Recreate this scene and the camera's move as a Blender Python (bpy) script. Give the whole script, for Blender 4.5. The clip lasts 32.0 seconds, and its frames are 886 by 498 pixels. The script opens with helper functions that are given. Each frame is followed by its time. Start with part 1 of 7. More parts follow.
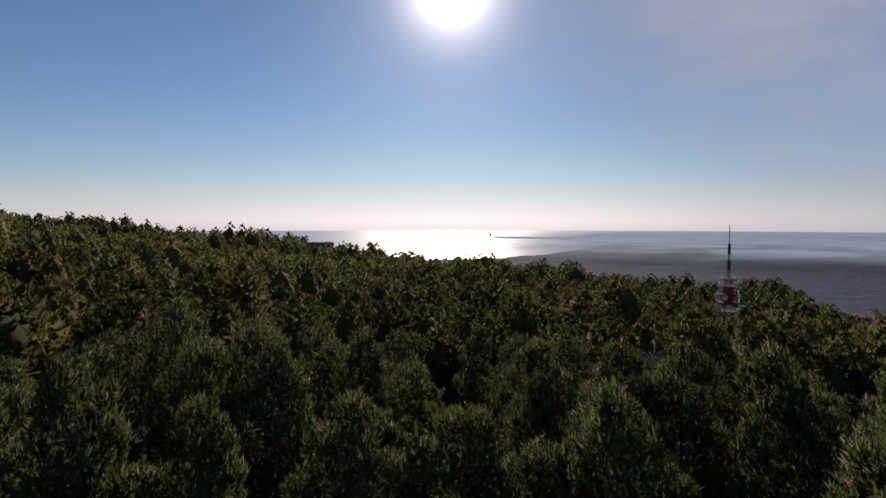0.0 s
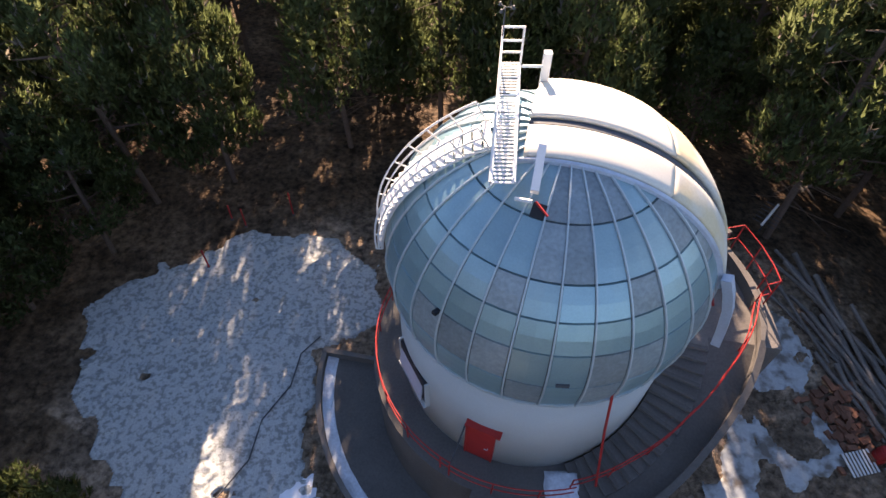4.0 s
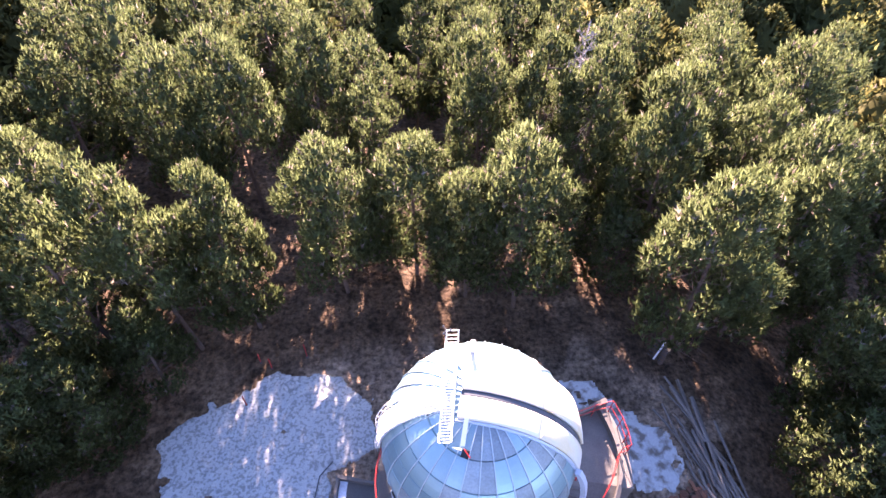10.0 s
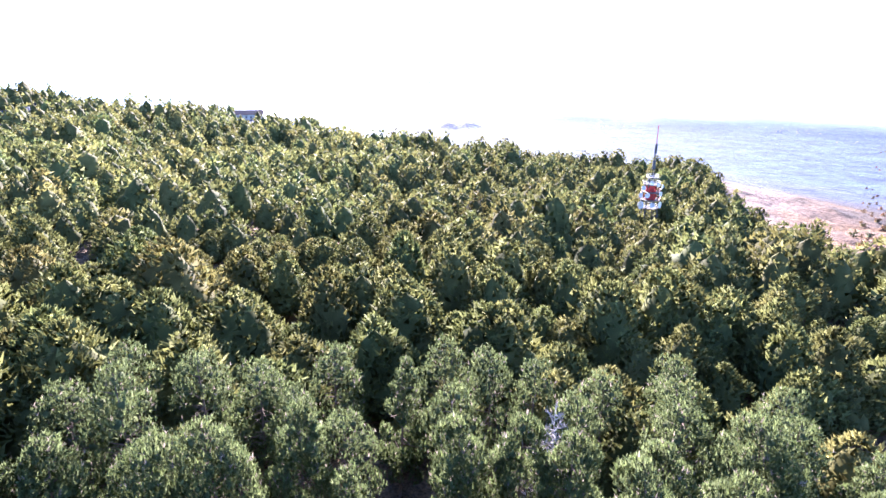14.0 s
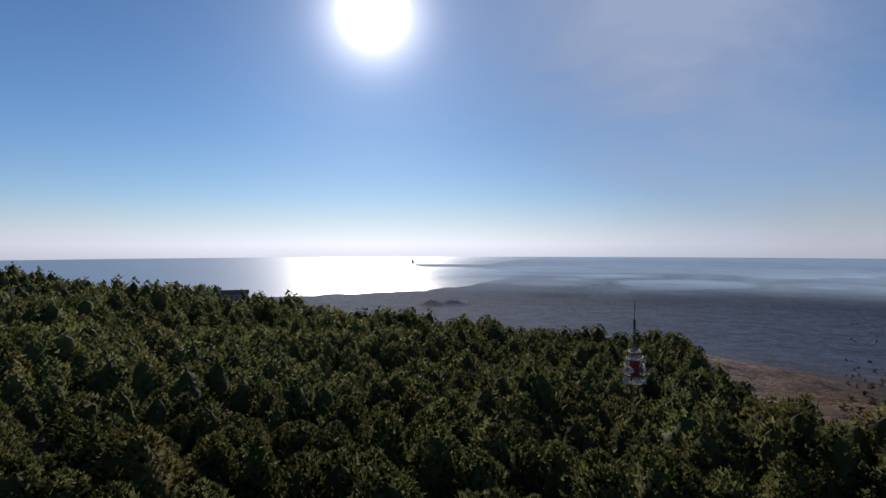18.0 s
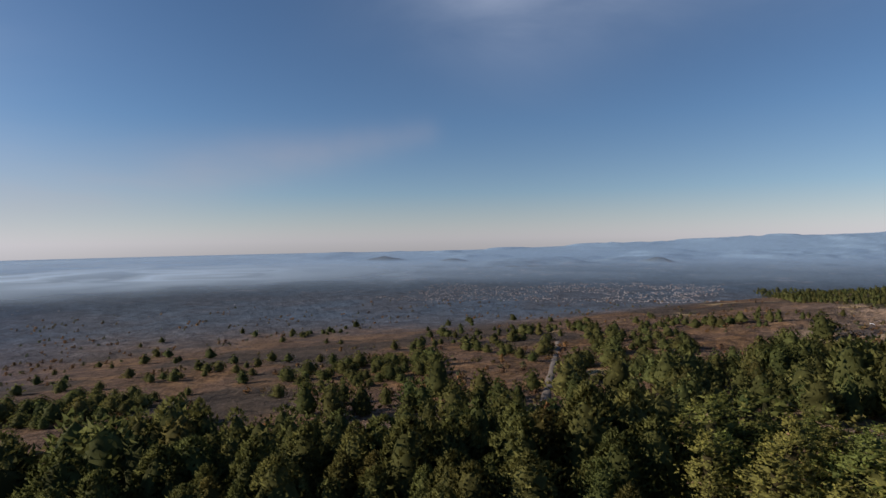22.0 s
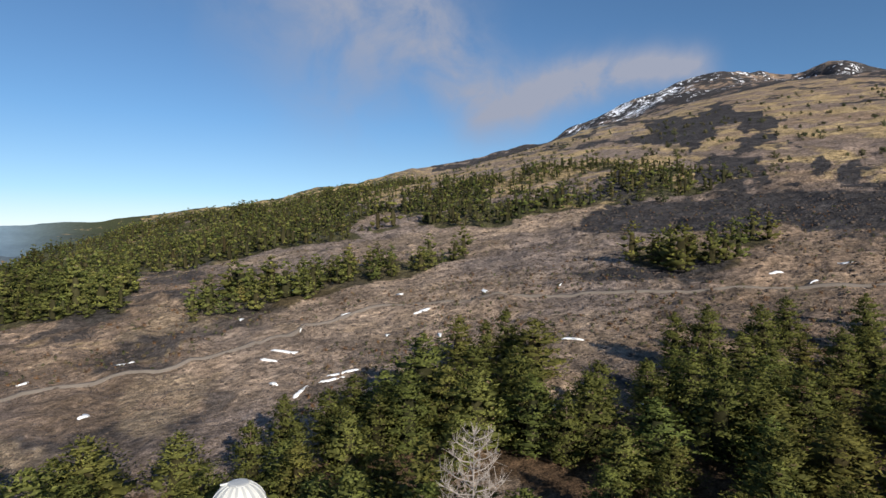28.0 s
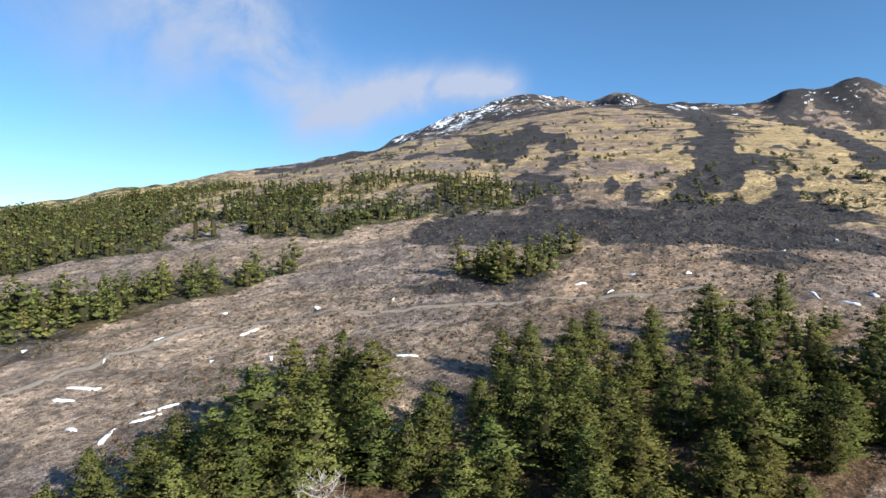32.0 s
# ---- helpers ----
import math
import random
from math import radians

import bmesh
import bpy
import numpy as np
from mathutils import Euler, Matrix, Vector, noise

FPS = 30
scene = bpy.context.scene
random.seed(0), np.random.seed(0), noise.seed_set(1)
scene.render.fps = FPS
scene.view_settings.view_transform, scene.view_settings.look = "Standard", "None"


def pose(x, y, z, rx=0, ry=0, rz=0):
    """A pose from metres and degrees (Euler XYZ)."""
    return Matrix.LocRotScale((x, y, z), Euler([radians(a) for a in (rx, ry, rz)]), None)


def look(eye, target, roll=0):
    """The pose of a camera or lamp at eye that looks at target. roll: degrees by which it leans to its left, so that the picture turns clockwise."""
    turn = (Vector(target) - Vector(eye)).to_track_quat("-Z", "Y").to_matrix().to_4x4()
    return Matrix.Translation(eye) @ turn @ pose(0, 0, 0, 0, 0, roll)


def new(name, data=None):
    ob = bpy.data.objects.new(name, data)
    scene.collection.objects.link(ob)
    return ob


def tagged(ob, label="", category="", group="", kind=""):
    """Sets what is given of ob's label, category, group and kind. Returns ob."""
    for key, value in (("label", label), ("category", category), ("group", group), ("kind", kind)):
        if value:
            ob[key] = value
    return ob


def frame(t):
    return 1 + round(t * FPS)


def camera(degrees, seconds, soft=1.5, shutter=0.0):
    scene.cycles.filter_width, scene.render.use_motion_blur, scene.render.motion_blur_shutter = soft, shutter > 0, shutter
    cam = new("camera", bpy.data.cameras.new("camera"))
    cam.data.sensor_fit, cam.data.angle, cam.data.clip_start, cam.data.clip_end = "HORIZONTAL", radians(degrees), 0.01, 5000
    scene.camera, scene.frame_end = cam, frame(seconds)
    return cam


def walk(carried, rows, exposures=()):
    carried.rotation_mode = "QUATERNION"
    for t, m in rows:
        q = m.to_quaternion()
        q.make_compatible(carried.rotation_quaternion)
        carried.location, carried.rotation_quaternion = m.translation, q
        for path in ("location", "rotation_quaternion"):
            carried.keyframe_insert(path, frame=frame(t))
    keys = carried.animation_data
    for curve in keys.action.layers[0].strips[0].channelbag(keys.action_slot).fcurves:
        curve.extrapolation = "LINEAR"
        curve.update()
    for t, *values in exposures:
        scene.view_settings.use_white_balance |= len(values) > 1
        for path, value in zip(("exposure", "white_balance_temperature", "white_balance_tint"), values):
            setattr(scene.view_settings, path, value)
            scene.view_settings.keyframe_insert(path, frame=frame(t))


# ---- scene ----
cam = camera(76.20, 32.0)
# seconds, x, y, z, heading (clockwise from +y), tilt up, roll
PATH = [
    (0.0, -3.14, -12.46, 21.79, -3.26, -2.90, 0.02),
    (0.5, -3.02, -12.54, 21.11, -3.34, -7.83, -0.01),
    (1.0, -2.95, -12.39, 20.89, -2.98, -14.37, 0.16),
    (1.5, -2.90, -12.21, 20.71, -3.01, -18.64, 0.18),
    (2.0, -2.88, -11.90, 20.54, -2.78, -24.86, 0.40),
    (2.5, -2.97, -11.66, 20.46, -1.88, -32.94, 0.53),
    (3.0, -2.99, -11.54, 20.57, -1.47, -41.51, 0.50),
    (3.5, -3.14, -11.44, 20.54, -0.87, -49.13, 0.44),
    (5.5, -3.03, -11.40, 20.80, 0.04, -51.75, 0.41),
    (6.0, -2.98, -11.45, 21.72, 0.36, -51.49, 0.45),
    (6.5, -2.96, -11.52, 23.22, 0.76, -51.14, 0.64),
    (7.0, -2.89, -11.59, 24.82, 0.76, -50.47, 0.63),
    (7.5, -2.81, -11.50, 26.47, 1.02, -50.36, 0.59),
    (8.0, -2.68, -11.57, 28.07, 1.19, -49.95, 0.62),
    (8.5, -2.60, -11.54, 29.79, 1.40, -49.80, 0.62),
    (9.0, -2.53, -11.53, 31.69, 1.64, -49.74, 0.65),
    (9.5, -2.45, -11.57, 33.56, 1.85, -49.47, 0.71),
    (10.0, -2.32, -11.58, 35.24, 1.86, -49.15, 0.52),
    (10.5, -2.16, -11.61, 36.89, 1.84, -49.04, 0.26),
    (11.0, -1.98, -11.72, 38.57, 1.82, -48.75, 0.13),
    (11.5, -1.93, -11.71, 40.38, 2.04, -48.61, 0.20),
    (12.0, -1.88, -11.71, 41.64, 2.26, -48.49, 0.17),
    (12.5, -1.83, -11.75, 42.09, 2.57, -48.37, 0.20),
    (13.0, -1.80, -11.78, 42.10, 2.83, -48.38, 0.19),
    (13.2, -1.80, -11.78, 42.10, 2.83, -47.48, 0.19),
    (13.5, -1.76, -11.59, 42.13, 2.95, -39.44, 0.13),
    (14.0, -1.64, -11.49, 42.07, 2.91, -18.20, 0.35),
    (14.5, -1.58, -11.56, 42.30, 2.81, -1.31, 0.54),
    (16.5, -1.55, -12.10, 42.68, 3.55, -0.82, 0.36),
    (17.0, -1.53, -12.00, 42.66, 3.93, -0.65, 0.15),
    (17.5, -1.52, -12.01, 42.65, 4.04, -0.56, 0.09),
    (18.0, -1.48, -12.10, 42.69, 4.57, -0.47, -0.05),
    (18.5, -1.26, -12.17, 42.70, 8.67, -0.37, -0.20),
    (19.0, -1.08, -12.11, 42.85, 20.46, -0.37, -0.24),
    (19.5, -1.24, -11.95, 42.88, 33.87, -0.46, -0.54),
    (20.0, -1.27, -11.80, 42.90, 45.82, -0.50, -0.64),
    (20.5, -1.37, -11.62, 42.94, 56.84, -0.63, -0.91),
    (21.0, -1.74, -11.43, 43.04, 68.18, -0.78, -1.08),
    (21.5, -2.31, -11.26, 43.07, 78.46, -0.87, -1.00),
    (22.0, -3.11, -11.04, 43.13, 89.47, -1.02, -0.89),
    (22.5, -4.13, -10.98, 43.19, 100.79, -1.12, -0.81),
    (23.0, -4.87, -10.77, 43.21, 110.94, -1.15, -0.75),
    (23.5, -5.12, -10.46, 43.16, 120.73, -1.11, -0.67),
    (24.0, -4.87, -10.05, 43.07, 131.54, -1.12, -0.61),
    (24.5, -4.60, -9.59, 43.08, 141.83, -1.05, -0.43),
    (26.5, -3.49, -7.82, 43.35, 177.21, -0.80, -0.19),
    (27.0, -3.01, -7.35, 43.54, 186.95, -0.88, 0.12),
    (27.5, -3.01, -6.68, 43.73, 196.06, -0.78, -0.06),
    (28.0, -2.99, -6.27, 43.87, 206.09, -0.78, -0.13),
    (28.5, -2.56, -6.22, 43.83, 215.32, -0.73, -0.08),
    (29.0, -2.26, -6.61, 43.76, 222.38, -0.68, -0.15),
    (29.5, -2.21, -7.05, 43.59, 223.65, -0.57, -0.13),
    (30.0, -2.20, -7.38, 43.53, 223.90, -0.55, -0.21),
    (30.5, -2.13, -7.59, 44.00, 223.63, -0.55, -0.18),
    (31.0, -1.95, -7.71, 45.00, 223.32, -0.39, -0.22),
    (31.5, -1.64, -7.83, 46.34, 223.23, -0.30, -0.23),
    (32.0, -1.39, -7.95, 47.65, 223.42, -0.20, -0.16),
]


def heading_pose(x, y, z, h, tilt, roll):
    """A camera pose from a place, a compass heading, a tilt and a roll."""
    return pose(x, y, z, 0, 0, -h) @ pose(0, 0, 0, 90 + tilt) @ pose(0, 0, 0, 0, 0, roll)


EXPOSURE = [(0.0, 0.0, 7500, 22), (1.0, 0.1, 7400, 21), (2.0, 1.3, 7950, 28), (3.0, 2.0, 8300, 28), (3.5, 2.3, 8600, 27), (5.5, 3.1, 9400, 36), (7.0, 3.4, 9100, 40),
            (9.0, 3.68, 8300, 46), (11.0, 4.0, 6800, 47), (13.2, 4.15, 6000, 47), (14.0, 3.7, 5900, 32), (14.6, 2.6, 6300, 18), (16.3, 0.5, 6200, 14), (17.0, 0.25, 6350, 14), (18.0, 0.0, 6400, 16),
            (19.5, -0.03, 6550, 18), (21.0, 0.2, 6950, 16), (22.5, 0.35, 7150, 16), (24.0, 0.6, 7350, 16), (27.0, 0.55, 7000, 11), (30.0, 1.12, 6450, 6), (32.0, 1.3, 6300, 5)]
walk(cam, [(t, heading_pose(*r)) for t, *r in PATH], EXPOSURE)

# ---- light ----
SUN_HEADING, SUN_HEIGHT = -2.4, 22.0
SUN_DIR = Vector((math.sin(radians(SUN_HEADING)) * math.cos(radians(SUN_HEIGHT)),
                  math.cos(radians(SUN_HEADING)) * math.cos(radians(SUN_HEIGHT)), math.sin(radians(SUN_HEIGHT))))
sun = new("sun", bpy.data.lights.new("sun", "SUN"))
sun.data.energy, sun.data.angle, sun.data.color = 3.7, radians(0.55), (1.0, 0.93, 0.82)
sun.matrix_world = look((0, 0, 60), Vector((0, 0, 60)) - SUN_DIR)


def nodes_of(tree):
    tree.nodes.clear()

    def node(kind, **given):
        n = tree.nodes.new(kind)
        for key, value in given.items():
            if key.startswith("i_"):
                n.inputs[key[2:].replace("_", " ")].default_value = value
            elif key == "operation":
                n.operation = value
            elif key == "blend":
                n.data_type, n.blend_type = "RGBA", value
            elif key == "sky_type":
                n.sky_type = value
        return n
    return node, tree.links.new


def ramp(node, stops):
    r = node("ShaderNodeValToRGB")
    e = r.color_ramp.elements
    while len(e) < len(stops):
        e.new(0.5)
    for k, (p, c) in zip(e, stops):
        k.position = p
        k.color = (c, c, c, 1) if isinstance(c, (int, float)) else (*c, 1)
    return r


def build_world():
    w = bpy.data.worlds.new("sky")
    scene.world = w
    w.use_nodes = True
    node, link = nodes_of(w.node_tree)
    sky = node("ShaderNodeTexSky", sky_type="NISHITA")
    sky.sun_disc = False
    sky.sun_elevation, sky.sun_rotation = radians(SUN_HEIGHT), radians(SUN_HEADING)
    sky.altitude, sky.air_density, sky.dust_density, sky.ozone_density = 1700, 1.0, 0.3, 3.0
    co = node("ShaderNodeTexCoord")
    # paler, less yellow air low over the horizon
    split = node("ShaderNodeSeparateXYZ")
    link(co.outputs["Generated"], split.inputs[0])
    low = ramp(node, [(0.0, 0.85), (0.03, 0.55), (0.08, 0.18), (0.2, 0.0)])
    link(split.outputs["Z"], low.inputs["Fac"])
    grey = node("ShaderNodeRGBToBW")
    link(sky.outputs["Color"], grey.inputs[0])
    pale = node("ShaderNodeVectorMath", operation="SCALE")
    pale.inputs[0].default_value = (0.93, 0.96, 1.10)
    link(grey.outputs[0], pale.inputs["Scale"])
    deep = node("ShaderNodeVectorMath", operation="MULTIPLY")
    link(sky.outputs["Color"], deep.inputs[0])
    deep.inputs[1].default_value = (0.77, 0.99, 1.12)
    mix0 = node("ShaderNodeMix", blend="MIX")
    link(low.outputs["Color"], mix0.inputs["Factor"])
    link(deep.outputs[0], mix0.inputs["A"])
    link(pale.outputs[0], mix0.inputs["B"])
    # thin high veils and the volcano's drifting plume, by direction
    stretch = node("ShaderNodeMapping")
    stretch.inputs["Scale"].default_value = (1.6, 1.6, 4.5)
    link(co.outputs["Generated"], stretch.inputs["Vector"])
    veil = node("ShaderNodeTexNoise", i_Scale=1.6, i_Detail=6.0, i_Roughness=0.55, i_Distortion=0.6)
    link(stretch.outputs[0], veil.inputs["Vector"])
    puff = node("ShaderNodeTexNoise", i_Scale=9.0, i_Detail=6.0, i_Roughness=0.6, i_Distortion=0.4)
    link(co.outputs["Generated"], puff.inputs["Vector"])

    def lobes(places):
        """The sum of soft round spots: heading, height, tightness, weight."""
        total = None
        for heading, height, power, gain in places:
            d = node("ShaderNodeVectorMath", operation="DOT_PRODUCT")
            link(co.outputs["Generated"], d.inputs[0])
            h, e = radians(heading), radians(height)
            d.inputs[1].default_value = (math.sin(h) * math.cos(e), math.cos(h) * math.cos(e), math.sin(e))
            m = node("ShaderNodeMath", operation="MAXIMUM")
            m.inputs[1].default_value = 0.0
            link(d.outputs["Value"], m.inputs[0])
            p = node("ShaderNodeMath", operation="POWER")
            p.inputs[1].default_value = power
            link(m.outputs[0], p.inputs[0])
            g = node("ShaderNodeMath", operation="MULTIPLY")
            g.inputs[1].default_value = gain
            link(p.outputs[0], g.inputs[0])
            if total is None:
                total = g.outputs[0]
            else:
                t = node("ShaderNodeMath", operation="ADD")
                link(total, t.inputs[0])
                link(g.outputs[0], t.inputs[1])
                total = t.outputs[0]
        return total

    def layer(below, weight, texture, stops, color):
        m = node("ShaderNodeMath", operation="MULTIPLY")
        r = ramp(node, stops)
        link(texture, r.inputs["Fac"])
        link(weight, m.inputs[0])
        link(r.outputs["Color"], m.inputs[1])
        m.use_clamp = True
        x = node("ShaderNodeMix", blend="MIX")
        link(m.outputs[0], x.inputs["Factor"])
        link(below, x.inputs["A"])
        x.inputs["B"].default_value = (*color, 1)
        return x.outputs["Result"]
    last = mix0.outputs["Result"]
    last = layer(last, lobes([(24, 20, 40, 0.8), (29, 11, 60, 0.75), (36, 20, 60, 0.5), (20, 27, 40, 0.6), (45, 10, 60, 0.4), (98, 23, 150, 0.6), (109, 26, 160, 0.75), (121, 27, 160, 0.6), (132, 27, 200, 0.4), (92, 31, 60, 0.5)]),
                 veil.outputs["Fac"], [(0.20, 0.18), (0.80, 0.95)], (4.5, 5.7, 7.9))
    # a long rosy streak climbing away from the sun
    last = layer(last, lobes([(38, 2.6, 400, 0.3), (43, 3.0, 450, 0.3), (48, 3.5, 500, 0.3), (53, 4.0, 550, 0.3), (58, 4.7, 600, 0.3), (63, 5.6, 700, 0.3), (67, 6.6, 800, 0.27), (71, 7.6, 950, 0.27), (74.5, 8.2, 1300, 0.25), (77.5, 8.7, 1600, 0.25), (80.5, 9.2, 1900, 0.24), (83.2, 9.7, 2300, 0.22), (85.8, 10.2, 2800, 0.2), (88, 10.6, 3400, 0.16)]),
                 veil.outputs["Fac"], [(0.22, 0.3), (0.62, 1.0)], (5.3, 5.1, 5.7))
    last = layer(last, lobes([(230, 15.6, 3000, 1.5), (227, 16.0, 2600, 1.6), (224, 16.0, 2200, 1.6), (221, 15.6, 1800, 1.5), (218, 15.2, 1500, 1.4), (214.5, 13.8, 900, 1.2), (210, 13.0, 700, 0.9), (208, 17.5, 500, 0.9),
                              (203.5, 21.5, 350, 0.85), (199, 26, 260, 0.7), (197, 17, 160, 0.45), (192, 24, 140, 0.45), (186, 30, 120, 0.35)]),
                 puff.outputs["Fac"], [(0.30, 0.15), (0.60, 1.0)], (3.2, 3.6, 4.8))
    # bright air round the sun
    dot = node("ShaderNodeVectorMath", operation="DOT_PRODUCT")
    link(co.outputs["Generated"], dot.inputs[0])
    dot.inputs[1].default_value = SUN_DIR
    for power, gain in ((2600.0, 160.0), (420.0, 18.0), (60.0, 1.8)):
        p = node("ShaderNodeMath", operation="POWER")
        m = node("ShaderNodeMath", operation="MAXIMUM")
        m.inputs[1].default_value = 0.0
        link(dot.outputs["Value"], m.inputs[0])
        link(m.outputs[0], p.inputs[0])
        p.inputs[1].default_value = power
        s = node("ShaderNodeVectorMath", operation="SCALE")
        s.inputs[0].default_value = (1.0, 0.95, 0.95)
        g = node("ShaderNodeMath", operation="MULTIPLY")
        g.inputs[1].default_value = gain
        link(p.outputs[0], g.inputs[0])
        link(g.outputs[0], s.inputs["Scale"])
        a = node("ShaderNodeVectorMath", operation="ADD")
        link(last, a.inputs[0])
        link(s.outputs[0], a.inputs[1])
        last = a.outputs[0]
    back = node("ShaderNodeBackground", i_Strength=0.068)
    link(last, back.inputs["Color"])
    out = node("ShaderNodeOutputWorld")
    link(back.outputs[0], out.inputs[0])


build_world()


# ---- materials ----
def material(name, color, rough=0.8, metal=0.0, vary=0.15, scale=3.0, fine=40.0, bump=0.2, spec=0.3, random_tint=0.0, attribute="", trans=0.0, mottling=None):
    """A plain surface with two scales of variation in tone, and fine relief."""
    m = bpy.data.materials.new(name)
    m.use_nodes = True
    node, link = nodes_of(m.node_tree)
    geo = node("ShaderNodeTexCoord")
    n1 = node("ShaderNodeTexNoise", i_Scale=scale, i_Detail=4.0)
    n2 = node("ShaderNodeTexNoise", i_Scale=fine, i_Detail=3.0)
    link(geo.outputs["Object"], n1.inputs["Vector"])
    link(geo.outputs["Object"], n2.inputs["Vector"])
    base = node("ShaderNodeRGB")
    base.outputs[0].default_value = (*color, 1)
    col = base.outputs[0]
    if attribute:
        at = node("ShaderNodeAttribute")
        at.attribute_name = attribute
        col = at.outputs["Color"]
    if mottling:
        r = ramp(node, [(0.45, 0.0), (0.62, 1.0)])
        link(n1.outputs["Fac"], r.inputs["Fac"])
        mx = node("ShaderNodeMix", blend="MIX")
        link(r.outputs["Color"], mx.inputs["Factor"])
        link(col, mx.inputs["A"])
        mx.inputs["B"].default_value = (*mottling, 1)
        col = mx.outputs["Result"]
    add = node("ShaderNodeMath", operation="ADD")
    link(n1.outputs["Fac"], add.inputs[0])
    link(n2.outputs["Fac"], add.inputs[1])
    tone = node("ShaderNodeMapRange")
    tone.inputs["From Min"].default_value, tone.inputs["From Max"].default_value = 0.6, 1.4
    tone.inputs["To Min"].default_value, tone.inputs["To Max"].default_value = 1 - vary, 1 + vary
    link(add.outputs[0], tone.inputs["Value"])
    value = tone.outputs[0]
    if random_tint:
        info = node("ShaderNodeObjectInfo")
        mr = node("ShaderNodeMapRange")
        mr.inputs["To Min"].default_value, mr.inputs["To Max"].default_value = 1 - random_tint, 1 + random_tint
        link(info.outputs["Random"], mr.inputs["Value"])
        mul = node("ShaderNodeMath", operation="MULTIPLY")
        link(value, mul.inputs[0])
        link(mr.outputs[0], mul.inputs[1])
        value = mul.outputs[0]
    sc = node("ShaderNodeVectorMath", operation="SCALE")
    link(col, sc.inputs[0])
    link(value, sc.inputs["Scale"])
    bs = node("ShaderNodeBsdfPrincipled", i_Roughness=rough, i_Metallic=metal)
    bs.inputs["Specular IOR Level"].default_value = spec
    link(sc.outputs[0], bs.inputs["Base Color"])
    if bump:
        b = node("ShaderNodeBump", i_Strength=bump, i_Distance=0.02)
        link(n2.outputs["Fac"], b.inputs["Height"])
        link(b.outputs[0], bs.inputs["Normal"])
    out = node("ShaderNodeOutputMaterial")
    last = bs.outputs[0]
    if trans:
        tr = node("ShaderNodeBsdfTranslucent")
        link(sc.outputs[0], tr.inputs["Color"])
        mx = node("ShaderNodeMixShader", i_Fac=trans)
        link(last, mx.inputs[1])
        link(tr.outputs[0], mx.inputs[2])
        last = mx.outputs[0]
    link(last, out.inputs[0])
    return m


